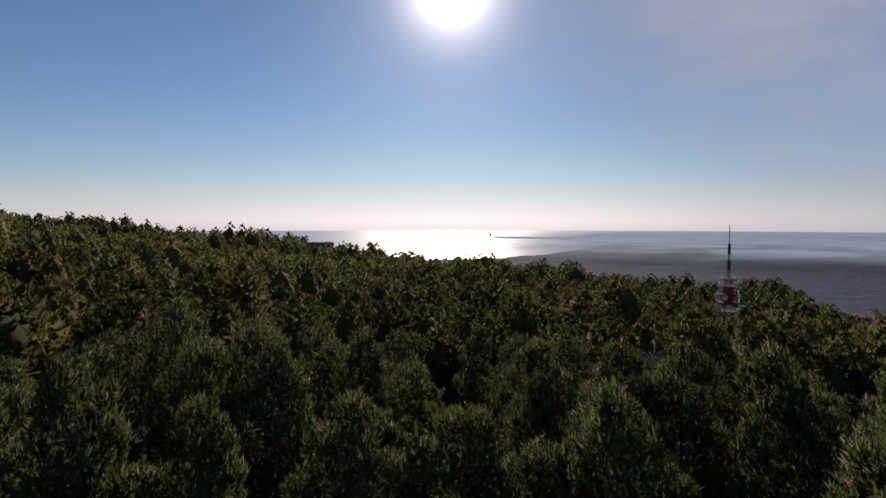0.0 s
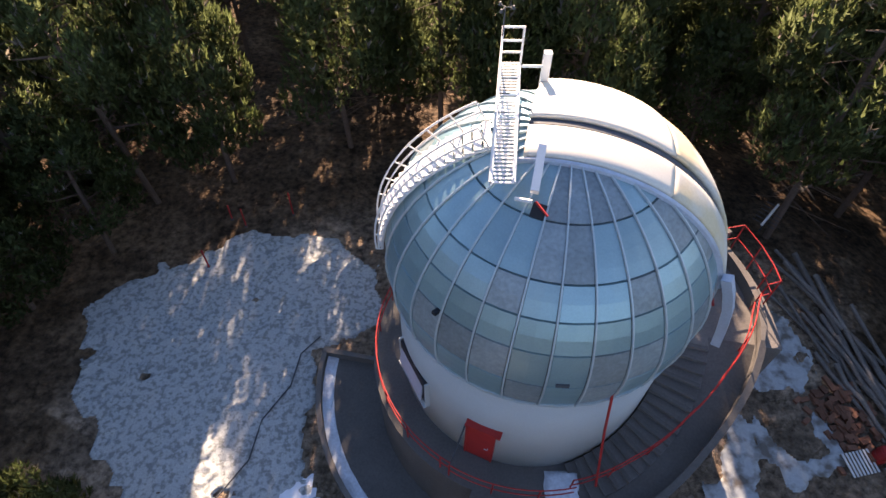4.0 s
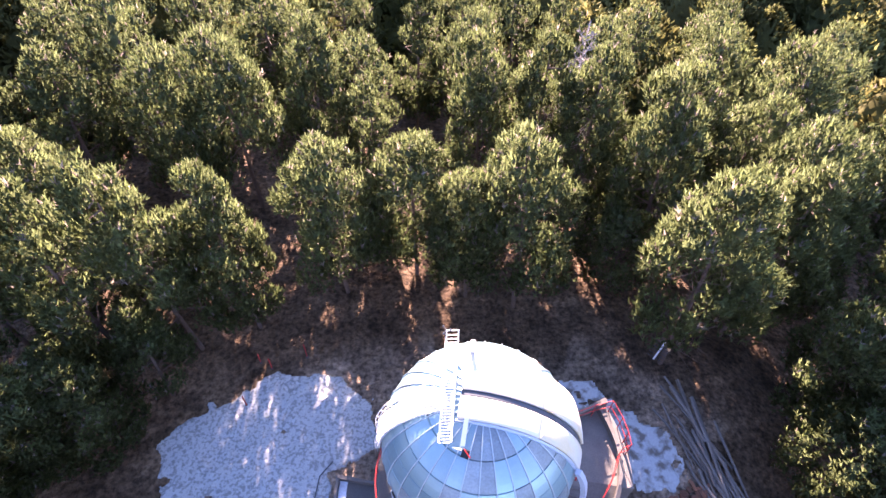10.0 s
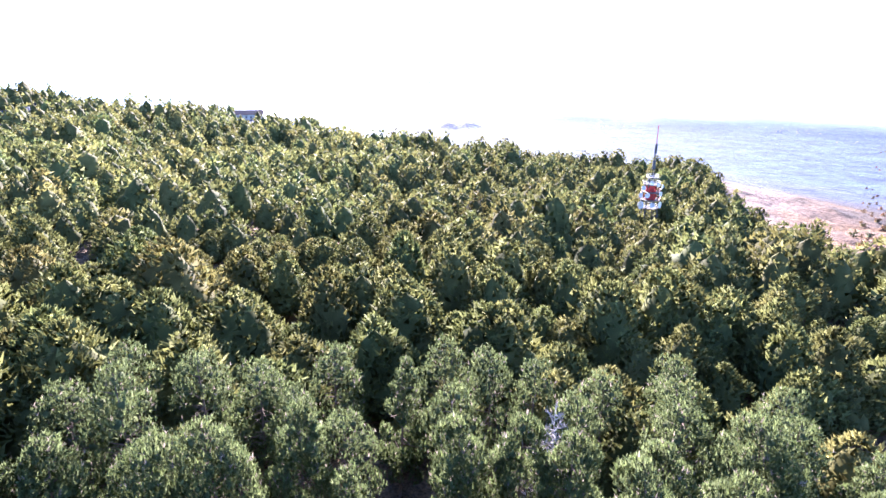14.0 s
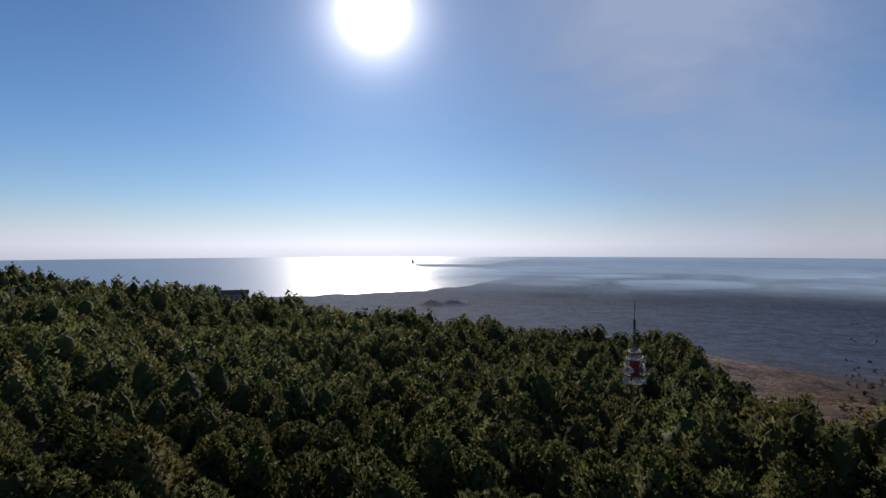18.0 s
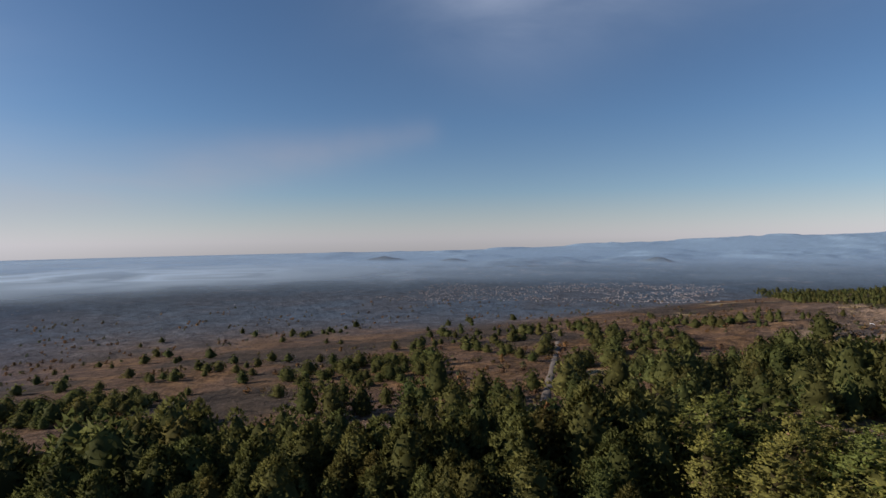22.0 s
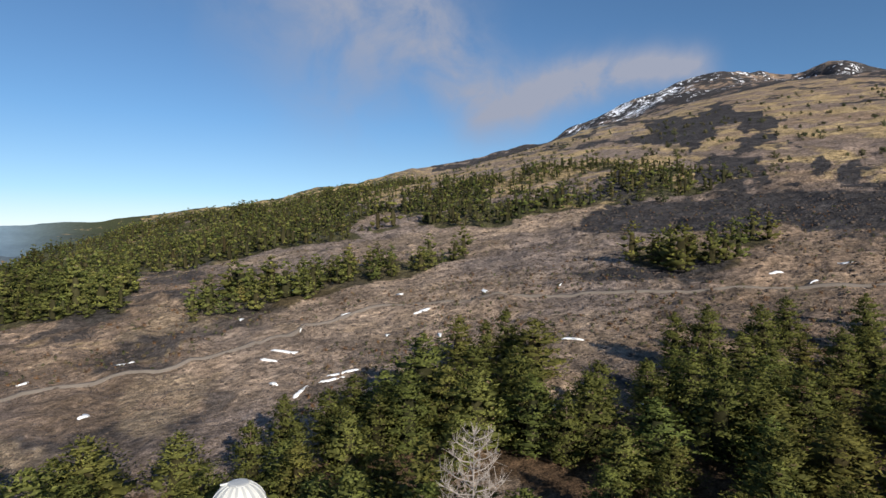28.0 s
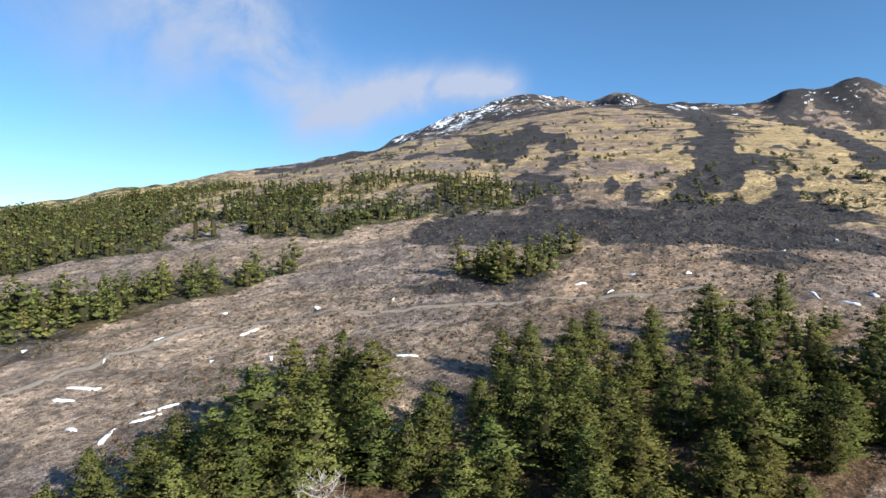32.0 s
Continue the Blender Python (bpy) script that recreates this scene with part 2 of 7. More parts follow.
def ground_material():
    """Land cover by the sheet's own attributes, broken up by noise at several scales."""
    m = bpy.data.materials.new("ground")
    m.use_nodes = True
    node, link = nodes_of(m.node_tree)
    geo = node("ShaderNodeTexCoord")
    cover, extra = node("ShaderNodeAttribute"), node("ShaderNodeAttribute")
    cover.attribute_name, extra.attribute_name = "cover", "extra"
    weights = node("ShaderNodeSeparateColor")
    link(extra.outputs["Color"], weights.inputs[0])

    def noise_at(scale, detail=6.0, rough=0.6, distort=0.0):
        n = node("ShaderNodeTexNoise", i_Scale=scale, i_Detail=detail, i_Roughness=rough, i_Distortion=distort)
        link(geo.outputs["Object"], n.inputs["Vector"])
        return n.outputs["Fac"]
    col = cover.outputs["Color"]
    for channel, scale, width, color in (("Red", 0.016, 0.06, (0.34, 0.25, 0.135)), ("Green", 0.014, 0.05, (0.046, 0.042, 0.043)), ("Blue", 0.030, 0.04, (0.80, 0.82, 0.87))):
        s = node("ShaderNodeMath", operation="ADD")
        link(noise_at(scale, 9.0, 0.62, 0.5), s.inputs[0])
        link(weights.outputs[channel], s.inputs[1])
        r = ramp(node, [(1.0 - width, 0.0), (1.0, 1.0)])
        link(s.outputs[0], r.inputs["Fac"])
        x = node("ShaderNodeMix", blend="MIX")
        link(r.outputs["Color"], x.inputs["Factor"])
        link(col, x.inputs["A"])
        x.inputs["B"].default_value = (*color, 1)
        col = x.outputs["Result"]
    tone = None
    for scale, low, high in ((0.03, 0.75, 1.3), (0.45, 0.55, 1.5), (2.6, 0.42, 1.62), (0.13, 0.72, 1.35)):
        mr = node("ShaderNodeMapRange")
        mr.inputs["From Min"].default_value, mr.inputs["From Max"].default_value = 0.34, 0.66
        mr.inputs["To Min"].default_value, mr.inputs["To Max"].default_value = low, high
        link(noise_at(scale, 5.0), mr.inputs["Value"])
        if tone is None:
            tone = mr.outputs[0]
        else:
            mu = node("ShaderNodeMath", operation="MULTIPLY")
            link(tone, mu.inputs[0])
            link(mr.outputs[0], mu.inputs[1])
            tone = mu.outputs[0]
    # the relief and tone contrast fade over the far plain, standing in for haze
    level = node("ShaderNodeMapRange")
    level.inputs["To Min"].default_value = 1.0
    link(extra.outputs["Alpha"], level.inputs["Value"])
    link(tone, level.inputs["To Max"])
    sc = node("ShaderNodeVectorMath", operation="SCALE")
    link(col, sc.inputs[0])
    link(level.outputs[0], sc.inputs["Scale"])
    bs = node("ShaderNodeBsdfPrincipled", i_Roughness=0.95)
    bs.inputs["Specular IOR Level"].default_value = 0.15
    link(sc.outputs[0], bs.inputs["Base Color"])
    b1 = node("ShaderNodeBump", i_Strength=1.0, i_Distance=1.1)
    link(noise_at(0.5, 8.0, 0.68), b1.inputs["Height"])
    b2 = node("ShaderNodeBump", i_Strength=0.6, i_Distance=6.0)
    link(noise_at(0.05, 8.0, 0.62), b2.inputs["Height"])
    for b in (b1, b2):
        link(extra.outputs["Alpha"], b.inputs["Strength"])
    link(b2.outputs[0], b1.inputs["Normal"])
    link(b1.outputs[0], bs.inputs["Normal"])
    out = node("ShaderNodeOutputMaterial")
    link(bs.outputs[0], out.inputs[0])
    return m


M_GROUND = ground_material()
M_NEEDLE = material("pine_needles", (0.075, 0.095, 0.030), rough=0.75, vary=0.25, scale=0.5, fine=6.0, bump=0, spec=0.05, attribute="tint", trans=0.36)
M_BARK = material("bark", (0.13, 0.09, 0.07), rough=0.9, vary=0.3, scale=2.0, fine=14.0, bump=0.6)
M_PANEL = material("dome_panel", (0.215, 0.37, 0.40), rough=0.36, metal=0.45, vary=0.10, scale=1.2, fine=20.0, bump=0.05, spec=0.5, random_tint=0.12)
M_WHITE = material("white_paint", (0.66, 0.66, 0.64), rough=0.5, vary=0.06, scale=1.0, fine=25.0, bump=0.05)
M_CREAM = material("cream_paint", (0.60, 0.57, 0.49), rough=0.5, vary=0.08, scale=0.7, fine=20.0, bump=0.05)
M_WALL = material("white_plaster", (0.39, 0.425, 0.42), rough=0.85, vary=0.08, scale=0.7, fine=18.0, bump=0.2)
M_SNOW = material("snow", (0.82, 0.84, 0.88), rough=0.7, vary=0.10, scale=0.9, fine=4.0, bump=0.9, spec=0.3)
# dark mottling puts the shade of footprint pits into the snow's colour
M_TRAMPLED = material("trampled_snow", (0.44, 0.47, 0.465), rough=0.75, vary=0.22, scale=4.6, fine=15.0, bump=1.0, spec=0.3, mottling=(0.21, 0.225, 0.22))
M_OLDSNOW = material("dirty_snow", (0.44, 0.475, 0.48), rough=0.7, vary=0.15, scale=1.3, fine=7.0, bump=0.8, spec=0.3, mottling=(0.16, 0.14, 0.12))
M_SEA = material("sea", (0.22, 0.29, 0.36), rough=0.34, vary=0.1, scale=0.01, fine=0.05, bump=0, spec=0.5)
M_CONCRETE = material("concrete", (0.105, 0.096, 0.088), rough=0.85, vary=0.25, scale=0.6, fine=12.0, bump=0.25)
M_RED = material("red_paint", (0.42, 0.028, 0.025), rough=0.5, vary=0.15, scale=3.0, fine=30.0, bump=0.1)


# ---- mesh helpers ----
def mesh_object(name, verts, faces, mat, parent=None, label="", smooth=False, colors=None, attribute="tint", extra=None, normals=None):
    me = bpy.data.meshes.new(name)
    v = np.asarray(verts, dtype=np.float32).reshape(-1, 3)
    if isinstance(faces, np.ndarray):
        k = faces.shape[1]
        me.vertices.add(len(v))
        me.vertices.foreach_set("co", v.ravel())
        me.loops.add(faces.size)
        me.loops.foreach_set("vertex_index", faces.astype(np.int32).ravel())
        me.polygons.add(len(faces))
        me.polygons.foreach_set("loop_start", np.arange(0, faces.size, k, dtype=np.int32))
        me.update(calc_edges=True)
    else:
        me.from_pydata([tuple(p) for p in v], [], faces)
    if smooth:
        me.polygons.foreach_set("use_smooth", np.ones(len(me.polygons), dtype=bool))
    if colors is not None:
        for key, values in ((attribute, colors), ("extra", extra)):
            if values is not None:
                at = me.color_attributes.new(key, "FLOAT_COLOR", "POINT")
                at.data.foreach_set("color", np.hstack([values, np.ones((len(values), 4 - values.shape[1]))]).astype(np.float32).ravel())
    if normals is not None:
        me.polygons.foreach_set("use_smooth", np.ones(len(me.polygons), dtype=bool))
        at = me.attributes.new("custom_normal", "FLOAT_VECTOR", "POINT")
        at.data.foreach_set("vector", np.asarray(normals, dtype=np.float32).ravel())
    me.materials.append(mat)
    ob = new(name, me)
    if parent is not None:
        ob.parent = parent
    if label:
        ob["label"] = label
    return ob


def hash_noise(x, y, seed=0):
    """Smooth value noise on arrays, 0..1."""
    x, y = np.asarray(x, float), np.asarray(y, float)
    xi, yi = np.floor(x).astype(np.int64), np.floor(y).astype(np.int64)
    fx, fy = x - xi, y - yi
    fx, fy = fx * fx * (3 - 2 * fx), fy * fy * (3 - 2 * fy)

    def h(a, b):
        n = (a * 374761393 + b * 668265263 + seed * 974711) & 0x7FFFFFFF
        n = ((n ^ (n >> 13)) * 1274126177) & 0x7FFFFFFF
        return ((n ^ (n >> 16)) & 0xFFFF) / 65535.0
    return (h(xi, yi) * (1 - fx) + h(xi + 1, yi) * fx) * (1 - fy) + (h(xi, yi + 1) * (1 - fx) + h(xi + 1, yi + 1) * fx) * fy


def fractal(x, y, size, octaves=4, seed=0):
    total, gain, norm = 0.0, 1.0, 0.0
    for k in range(octaves):
        total = total + gain * hash_noise(np.asarray(x) / size, np.asarray(y) / size, seed + k * 17)
        norm += gain
        gain *= 0.5
        size *= 0.5
    return total / norm


def smooth_step(a, b, v):
    t = np.clip((np.asarray(v, float) - a) / (b - a), 0, 1)
    return t * t * (3 - 2 * t)


# ---- terrain ----
HUB_X, HUB_Y = -2.0, -11.0
UP = radians(238)
PLAIN = -66.0


def polar(x, y):
    dx, dy = np.asarray(x, float) - HUB_X, np.asarray(y, float) - HUB_Y
    return np.hypot(dx, dy), np.degrees(np.arctan2(dx, dy)) % 360


def bump_at(x, y, heading, dist, wide, deep, height):
    """A rounded hill at a heading and distance, wide across the view and deep along it."""
    a = radians(heading)
    dx, dy = x - HUB_X - dist * math.sin(a), y - HUB_Y - dist * math.cos(a)
    along, across = dx * math.sin(a) + dy * math.cos(a), dx * math.cos(a) - dy * math.sin(a)
    return height * np.exp(-(along / deep) ** 2 - (across / wide) ** 2)


def cone_at(x, y, heading, dist, radius, height):
    a = radians(heading)
    d = np.hypot(x - HUB_X - dist * math.sin(a), y - HUB_Y - dist * math.cos(a)) / radius
    return height * np.clip(1.15 - d, 0, 0.92)


HILLS = [(-47, 250, 38, 50, 15), (-24, 430, 75, 60, 12), (-15, 560, 70, 60, 12), (-36, 640, 130, 90, 16), (8, 380, 80, 70, 4), (29, 400, 70, 60, 10),
         (153.9, 1750, 72, 70, 72), (158.6, 1800, 56, 60, 74), (165, 1280, 75, 110, 30), (170.5, 1150, 75, 150, 50), (176.5, 1100, 75, 150, 38), (183, 1050, 80, 140, 22), (194, 1050, 90, 120, 10), (94.0, 2100, 34, 30, 13), (96.4, 2150, 30, 34, 19), (98.6, 2200, 34, 30, 24), (101.0, 2180, 30, 34, 18), (103.4, 2150, 40, 30, 11), (106, 2300, 60, 40, 9), (87, 2300, 70, 40, 10)]
CONES = [(194.5, 960, 150, 8), (186, 1000, 130, 8), (180, 950, 160, 14), (138.7, 1500, 70, 40), (83.5, 3000, 120, 20), (90.4, 2700, 80, 16), (110.3, 2500, 60, 26), (147.7, 1650, 52, 24), (165, 2100, 190, 60), (171, 2000, 220, 60), (221, 1500, 130, 14)]


CRESTS = [(169, 230, -70.0), (175, 330, -105.0), (186, 230, -116.0), (190, 230, -76.0), (194, 230, 30.0), (198, 300, -106.0), (205, 380, 48.0), (214.6, 300, -41.0), (219, 220, 45.0), (224, 230, 92.0), (229, 230, 84.0), (234, 200, 30.0), (237.7, 170, -190.0), (242, 150, 21.0), (244.5, 170, -190.0), (251, 200, 34.0), (255.5, 200, 214.0), (259.5, 190, 245.0), (262, 200, 127.0), (267, 300, 305.0)]


def ground_height(x, y):
    x, y = np.asarray(x, float), np.asarray(y, float)
    dx, dy = x - HUB_X, y - HUB_Y
    u = dx * math.sin(UP) + dy * math.cos(UP)
    v = dx * math.cos(UP) - dy * math.sin(UP)
    r, a = polar(x, y)
    uphill = np.maximum(u, 0)
    h = -5.0 + np.where(u > 0, 0.09 * u, 0.10 * u) + 2.0e-4 * np.minimum(uphill, 480) ** 2 + 0.19 * np.maximum(uphill - 480, 0)
    h = h - 400 * (1 - np.exp(-(v / 1250) ** 2)) * np.clip((r - 100) / 2000, 0, 1) * np.where(u > 0, 1, 0.0) * smooth_step(0, 300, uphill)
    h = h - 90 * smooth_step(1350, 2300, r) * smooth_step(-2600, -700, u) * np.where(u > 0, 1 - smooth_step(0, 300, uphill), 1.0)
    for b in HILLS:
        h = h + bump_at(x, y, *b)
    # the flank ends in the low plain
    h = h + (PLAIN - 22 - h) * smooth_step(480, 1000, y)
    brink = np.interp(a, [60, 100, 112, 121, 138, 150], [700, 780, 850, 960, 1070, 1200])
    h = h + (PLAIN - 14 - h) * smooth_step(0, 300, r - brink) * smooth_step(55, 75, a) * smooth_step(150, 142, a)
    soft = 4.0
    h = PLAIN + np.where((h - PLAIN) / soft > 30, h - PLAIN, soft * np.log1p(np.exp(np.minimum((h - PLAIN) / soft, 30))))
    for c in CONES:
        h = h + cone_at(x, y, *c)
    for heading, dist in ((3.5, 1010), (5.6, 1025)):
        h = h + bump_at(x, y, heading, dist, 15, 24, 12)
    h = h + bump_at(x, y, 5.0, 2800, 150, 60, 5)
    # relief
    far = smooth_step(60, 400, r)
    high = smooth_step(PLAIN + 3, PLAIN + 40, h)
    h = h + (fractal(x, y, 160, 4, 3) - 0.5) * 10 * far * high
    h = h + (fractal(x, y, 14, 3, 5) - 0.5) * (0.7 + 3.4 * far) * smooth_step(25, 60, r) * high
    # broken lava: blocks and long pressure ridges across the slope
    lava = smooth_step(95, 130, r) * smooth_step(900, 600, r) * smooth_step(114, 124, a) * smooth_step(270, 262, a)
    ridge_lines = 1 - np.abs(2 * fractal(u, v * 0.32, 20, 3, 71) - 1)
    h = h + lava * ((ridge_lines - 0.75) * 4.2 * smooth_step(0.35, 0.6, fractal(x, y, 70, 2, 72)) + (fractal(x, y, 5.5, 2, 73) - 0.5) * 1.7)
    h = h + (fractal(x, y, 700, 6, 8) - 0.5) * 230 * smooth_step(1300, 4000, uphill)
    # summit craters and the shoulder beside them
    h = h + bump_at(x, y, 238, 3350, 190, 420, -55)
    for heading, wide, height in CRESTS:
        h = h + bump_at(x, y, heading, 4500, wide, 480, height)
    # far hills along the skyline
    sw = smooth_step(85, 150, a) * smooth_step(185, 165, a)
    crest = (6 + 150 * sw) * (0.75 + 0.5 * fractal(a * 60, r * 0.8, 420, 4, 21))
    ridge = smooth_step(3300, 4550, r) * smooth_step(10, 45, a) * smooth_step(200, 170, a)
    h = h + crest * ridge
    lumps = smooth_step(0.58, 0.74, fractal(x, y, 420, 4, 33)) * smooth_step(1500, 2400, r) * smooth_step(62, 85, a) * smooth_step(160, 140, a)
    h = h + 17 * lumps
    # the levelled clearing
    d = np.hypot(x, y - 2)
    level = 1 - smooth_step(16, 34, d)
    return h * (1 - level) + level * (-4.6 + (fractal(x, y, 5, 3, 9) - 0.5) * 0.35)


FOREST_EDGE = ((0, 470), (20, 450), (26, 430), (30, 340), (36, 240), (41, 205), (46, 215), (52, 205), (60, 198), (76, 196), (95, 184), (106, 184), (118, 186), (124, 178), (130, 160), (140, 132), (150, 124), (165, 110), (180, 102),
               (188, 100), (195, 100), (200, 108), (206, 124), (210, 158), (215, 156), (219, 118), (227, 112), (231, 132), (236, 150), (247, 178), (253, 205), (258, 215), (265, 205), (280, 180), (300, 470), (320, 700), (360, 470))
# stands of pines beyond the near wood: heading, distance, half width in degrees, half depth, how thick
STANDS = ((82, 330, 8, 42, 0.8), (56, 318, 7, 36, 0.8), (76, 660, 3.2, 22, 0.8), (66, 420, 5, 30, 0.4), (106, 440, 8, 30, 0.4), (98, 560, 6, 30, 0.3), (115, 520, 6, 50, 0.4), (90, 470, 6, 24, 0.35), (121, 250, 10, 52, 0.95), (124, 310, 6, 30, 0.6),
          (144, 338, 8.6, 30, 0.95), (137, 330, 3.4, 22, 0.8), (230.0, 276, 4.6, 22, 0.95), (234.6, 312, 2.6, 14, 0.8))


def tree_cover(x, y):
    """How thick the pines stand, 0..1."""
    r, a = polar(x, y)
    edge = np.interp(a, [p[0] for p in FOREST_EDGE], [p[1] for p in FOREST_EDGE])
    ragged = fractal(x, y, 45, 3, 40)
    wob = 0.88 + 0.24 * ragged
    near = (r < edge * wob) * 0.93
    # glades in the near wood on the uphill side
    near = near * ~((fractal(x, y, 38, 2, 44) > 0.60) * (a > 205) * (a < 275) * (r > 70))
    fine = 0.94 + 0.12 * ragged
    start = np.interp(a, [118, 121, 127, 135, 149, 154, 158.5, 160, 166, 175, 177, 178, 182, 190, 203, 213, 216, 223, 233, 234], [1250, 800, 690, 620, 461, 420, 330, 308, 303, 288, 300, 460, 441, 470, 448, 428, 445, 477, 492, 5000])
    end = np.interp(a, [200, 205, 212, 222, 233], [1250, 950, 780, 700, 560])
    belt = (r > start * fine) * (r < end * fine) * (a > 110) * (a < 233.5)
    # pale clearings run through the upper belt
    belt = belt * ~(fractal(a * 9, r, 60, 3, 52) > np.interp(a, [188, 206], [0.80, 0.575]))
    inner = np.interp(a, [184, 191, 194, 200, 203, 209], [252, 252, 264, 290, 290, 320])
    isle = (a > 182) * (a < 209) * (r > inner * fine) * (r < (inner + np.interp(a, [184, 195, 209], [44, 52, 16])) * fine)
    cover = np.maximum.reduce([near, belt * 0.95, isle * 0.95])
    loose = 0.55 + 0.9 * fractal(x, y, 30, 2, 47)
    for heading, dist, wide, deep, thick in STANDS:
        cover = np.maximum(cover, (np.hypot((a - heading) / wide, (r - dist) / deep) < loose) * thick)
    patch = (fractal(x, y, 45, 3, 50) > 0.52) * (a > 50) * (a < 125) * (r < 720) * np.interp(a, [50, 75, 100, 125], [0.05, 0.14, 0.32, 0.34]) * np.interp(r, [420, 640], [1.0, 0.35])
    cover = np.maximum(cover, patch)
    clear = np.hypot((x + 5) / 15.5, (y - 0.5) / 11.5) < 1
    right = np.hypot((x - 10) / 9, (y + 2) / 14) < 1
    behind = np.hypot((x + 2) / 15, (y + 12) / 15) < 1
    second = (np.hypot(x + 11.5, y + 82) < 8.5) | (np.hypot(x + 10.5, y + 73) < 7.5)
    house = (a > 343.2) & (a < 345.0) & (r > 490) & (r < 575)
    along = np.clip((x - 205) / 215, 0, 1)
    road = (np.abs(y + 45 + 47 * along) < 6) & (np.abs(x - 312) < 112)
    return cover * ~clear * ~right * ~behind * ~second * ~house * ~road


def land_color(x, y, h):
    """The base tone of the land with distance haze mixed in, and the weights of dry grass, black flows and snow."""
    r, a = polar(x, y)
    n1, n2, n3 = fractal(x, y, 90, 4, 60), fractal(x, y, 18, 3, 61), fractal(x, y, 420, 4, 62)
    lava, soil, needle = np.array((0.200, 0.150, 0.121)), np.array((0.238, 0.169, 0.120)), np.array((0.125, 0.080, 0.050))
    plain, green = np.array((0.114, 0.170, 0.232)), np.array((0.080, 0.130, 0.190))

    def mixed(c, d, k):
        return c + (d - c) * np.asarray(k)[:, None]
    c = mixed(np.tile(lava, (len(x), 1)), soil, smooth_step(0.42, 0.62, n1))
    c = c * (1 + (smooth_step(174, 190, a) * (1 - 0.9 * smooth_step(220, 236, a)))[:, None] * np.array((0.02, 0.07, 0.13)))
    c = c * (1 + 0.22 * smooth_step(176, 186, a) * smooth_step(216, 206, a) * smooth_step(360, 300, r))[:, None]
    c = mixed(c, needle, smooth_step(0.2, 0.6, tree_cover(x, y)))
    c = mixed(c, np.array((0.055, 0.060, 0.028)), smooth_step(0.2, 0.6, tree_cover(x, y)) * smooth_step(150, 350, r) * 0.8)
    up = smooth_step(70, 110, h) * (a > 178) * (r > 300)
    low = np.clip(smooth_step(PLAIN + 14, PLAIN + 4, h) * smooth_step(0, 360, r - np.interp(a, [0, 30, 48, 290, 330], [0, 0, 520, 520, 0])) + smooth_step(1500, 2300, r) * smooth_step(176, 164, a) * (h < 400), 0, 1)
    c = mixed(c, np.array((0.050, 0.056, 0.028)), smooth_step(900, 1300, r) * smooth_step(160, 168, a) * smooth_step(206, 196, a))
    # low and far land turns blue, paler with distance: haze mixed into the colour
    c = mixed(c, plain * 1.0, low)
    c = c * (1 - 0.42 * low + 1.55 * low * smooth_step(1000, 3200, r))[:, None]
    heath = smooth_step(28, 40, a) * smooth_step(130, 116, a) * (1 - low) * smooth_step(150, 260, r)
    c = mixed(c, np.array((0.105, 0.062, 0.038)), heath * 0.9)
    c = mixed(c, np.array((0.165, 0.095, 0.048)), heath * smooth_step(0.5, 0.62, n2) * 0.8)
    c = mixed(c, np.array((0.045, 0.038, 0.032)), heath * smooth_step(0.52, 0.62, n1) * 0.8)
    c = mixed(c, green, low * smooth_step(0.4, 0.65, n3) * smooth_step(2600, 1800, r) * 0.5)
    c = mixed(c, np.array((0.30, 0.30, 0.33)), low * smooth_step(0.62, 0.72, n2) * smooth_step(0.5, 0.62, n1) * (r < 2600) * 0.4)
    # far cones and rocky hills carry the haze's blue-grey in their colour
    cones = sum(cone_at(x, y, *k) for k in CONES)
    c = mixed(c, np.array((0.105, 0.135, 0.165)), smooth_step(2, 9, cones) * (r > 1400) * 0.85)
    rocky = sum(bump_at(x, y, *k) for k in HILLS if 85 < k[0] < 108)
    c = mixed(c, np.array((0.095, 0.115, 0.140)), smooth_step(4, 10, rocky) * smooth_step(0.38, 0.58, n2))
    bare = smooth_step(110, 140, r) * smooth_step(560, 460, r) * smooth_step(118, 126, a) * (0.35 + 0.65 * smooth_step(200, 180, a)) * smooth_step(262, 252, a)
    c = mixed(c, np.array((0.062, 0.056, 0.056)), bare * smooth_step(0.585, 0.625, fractal(x, y, 30, 4, 65)) * 0.85)
    c = mixed(c, np.array((0.30, 0.225, 0.150)), bare * smooth_step(0.60, 0.66, fractal(x, y, 22, 4, 67)) * 0.6)
    # nearer plain tinted dark blue-grey, as if seen through haze
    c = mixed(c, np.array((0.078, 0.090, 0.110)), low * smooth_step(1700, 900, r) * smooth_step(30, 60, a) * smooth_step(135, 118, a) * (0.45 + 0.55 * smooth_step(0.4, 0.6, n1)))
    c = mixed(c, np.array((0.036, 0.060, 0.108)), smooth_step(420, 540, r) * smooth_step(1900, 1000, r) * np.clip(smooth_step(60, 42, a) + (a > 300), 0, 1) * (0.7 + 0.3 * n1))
    grass = 0.33 + 0.13 * up - 0.35 * smooth_step(600, 850, h)
    grass = np.where((low > 0.3) | (a < 50) | (a > 300), 0.0, grass) + 0.10 * smooth_step(242, 258, a) * up - 0.12 * (a > 25) * (a < 100)
    grass = grass - 0.05 * smooth_step(178, 190, a) * smooth_step(440, 400, r)
    grass = grass + 0.22 * np.exp(-((a - 258) / 8) ** 2) * smooth_step(380, 430, r) * smooth_step(720, 600, r)
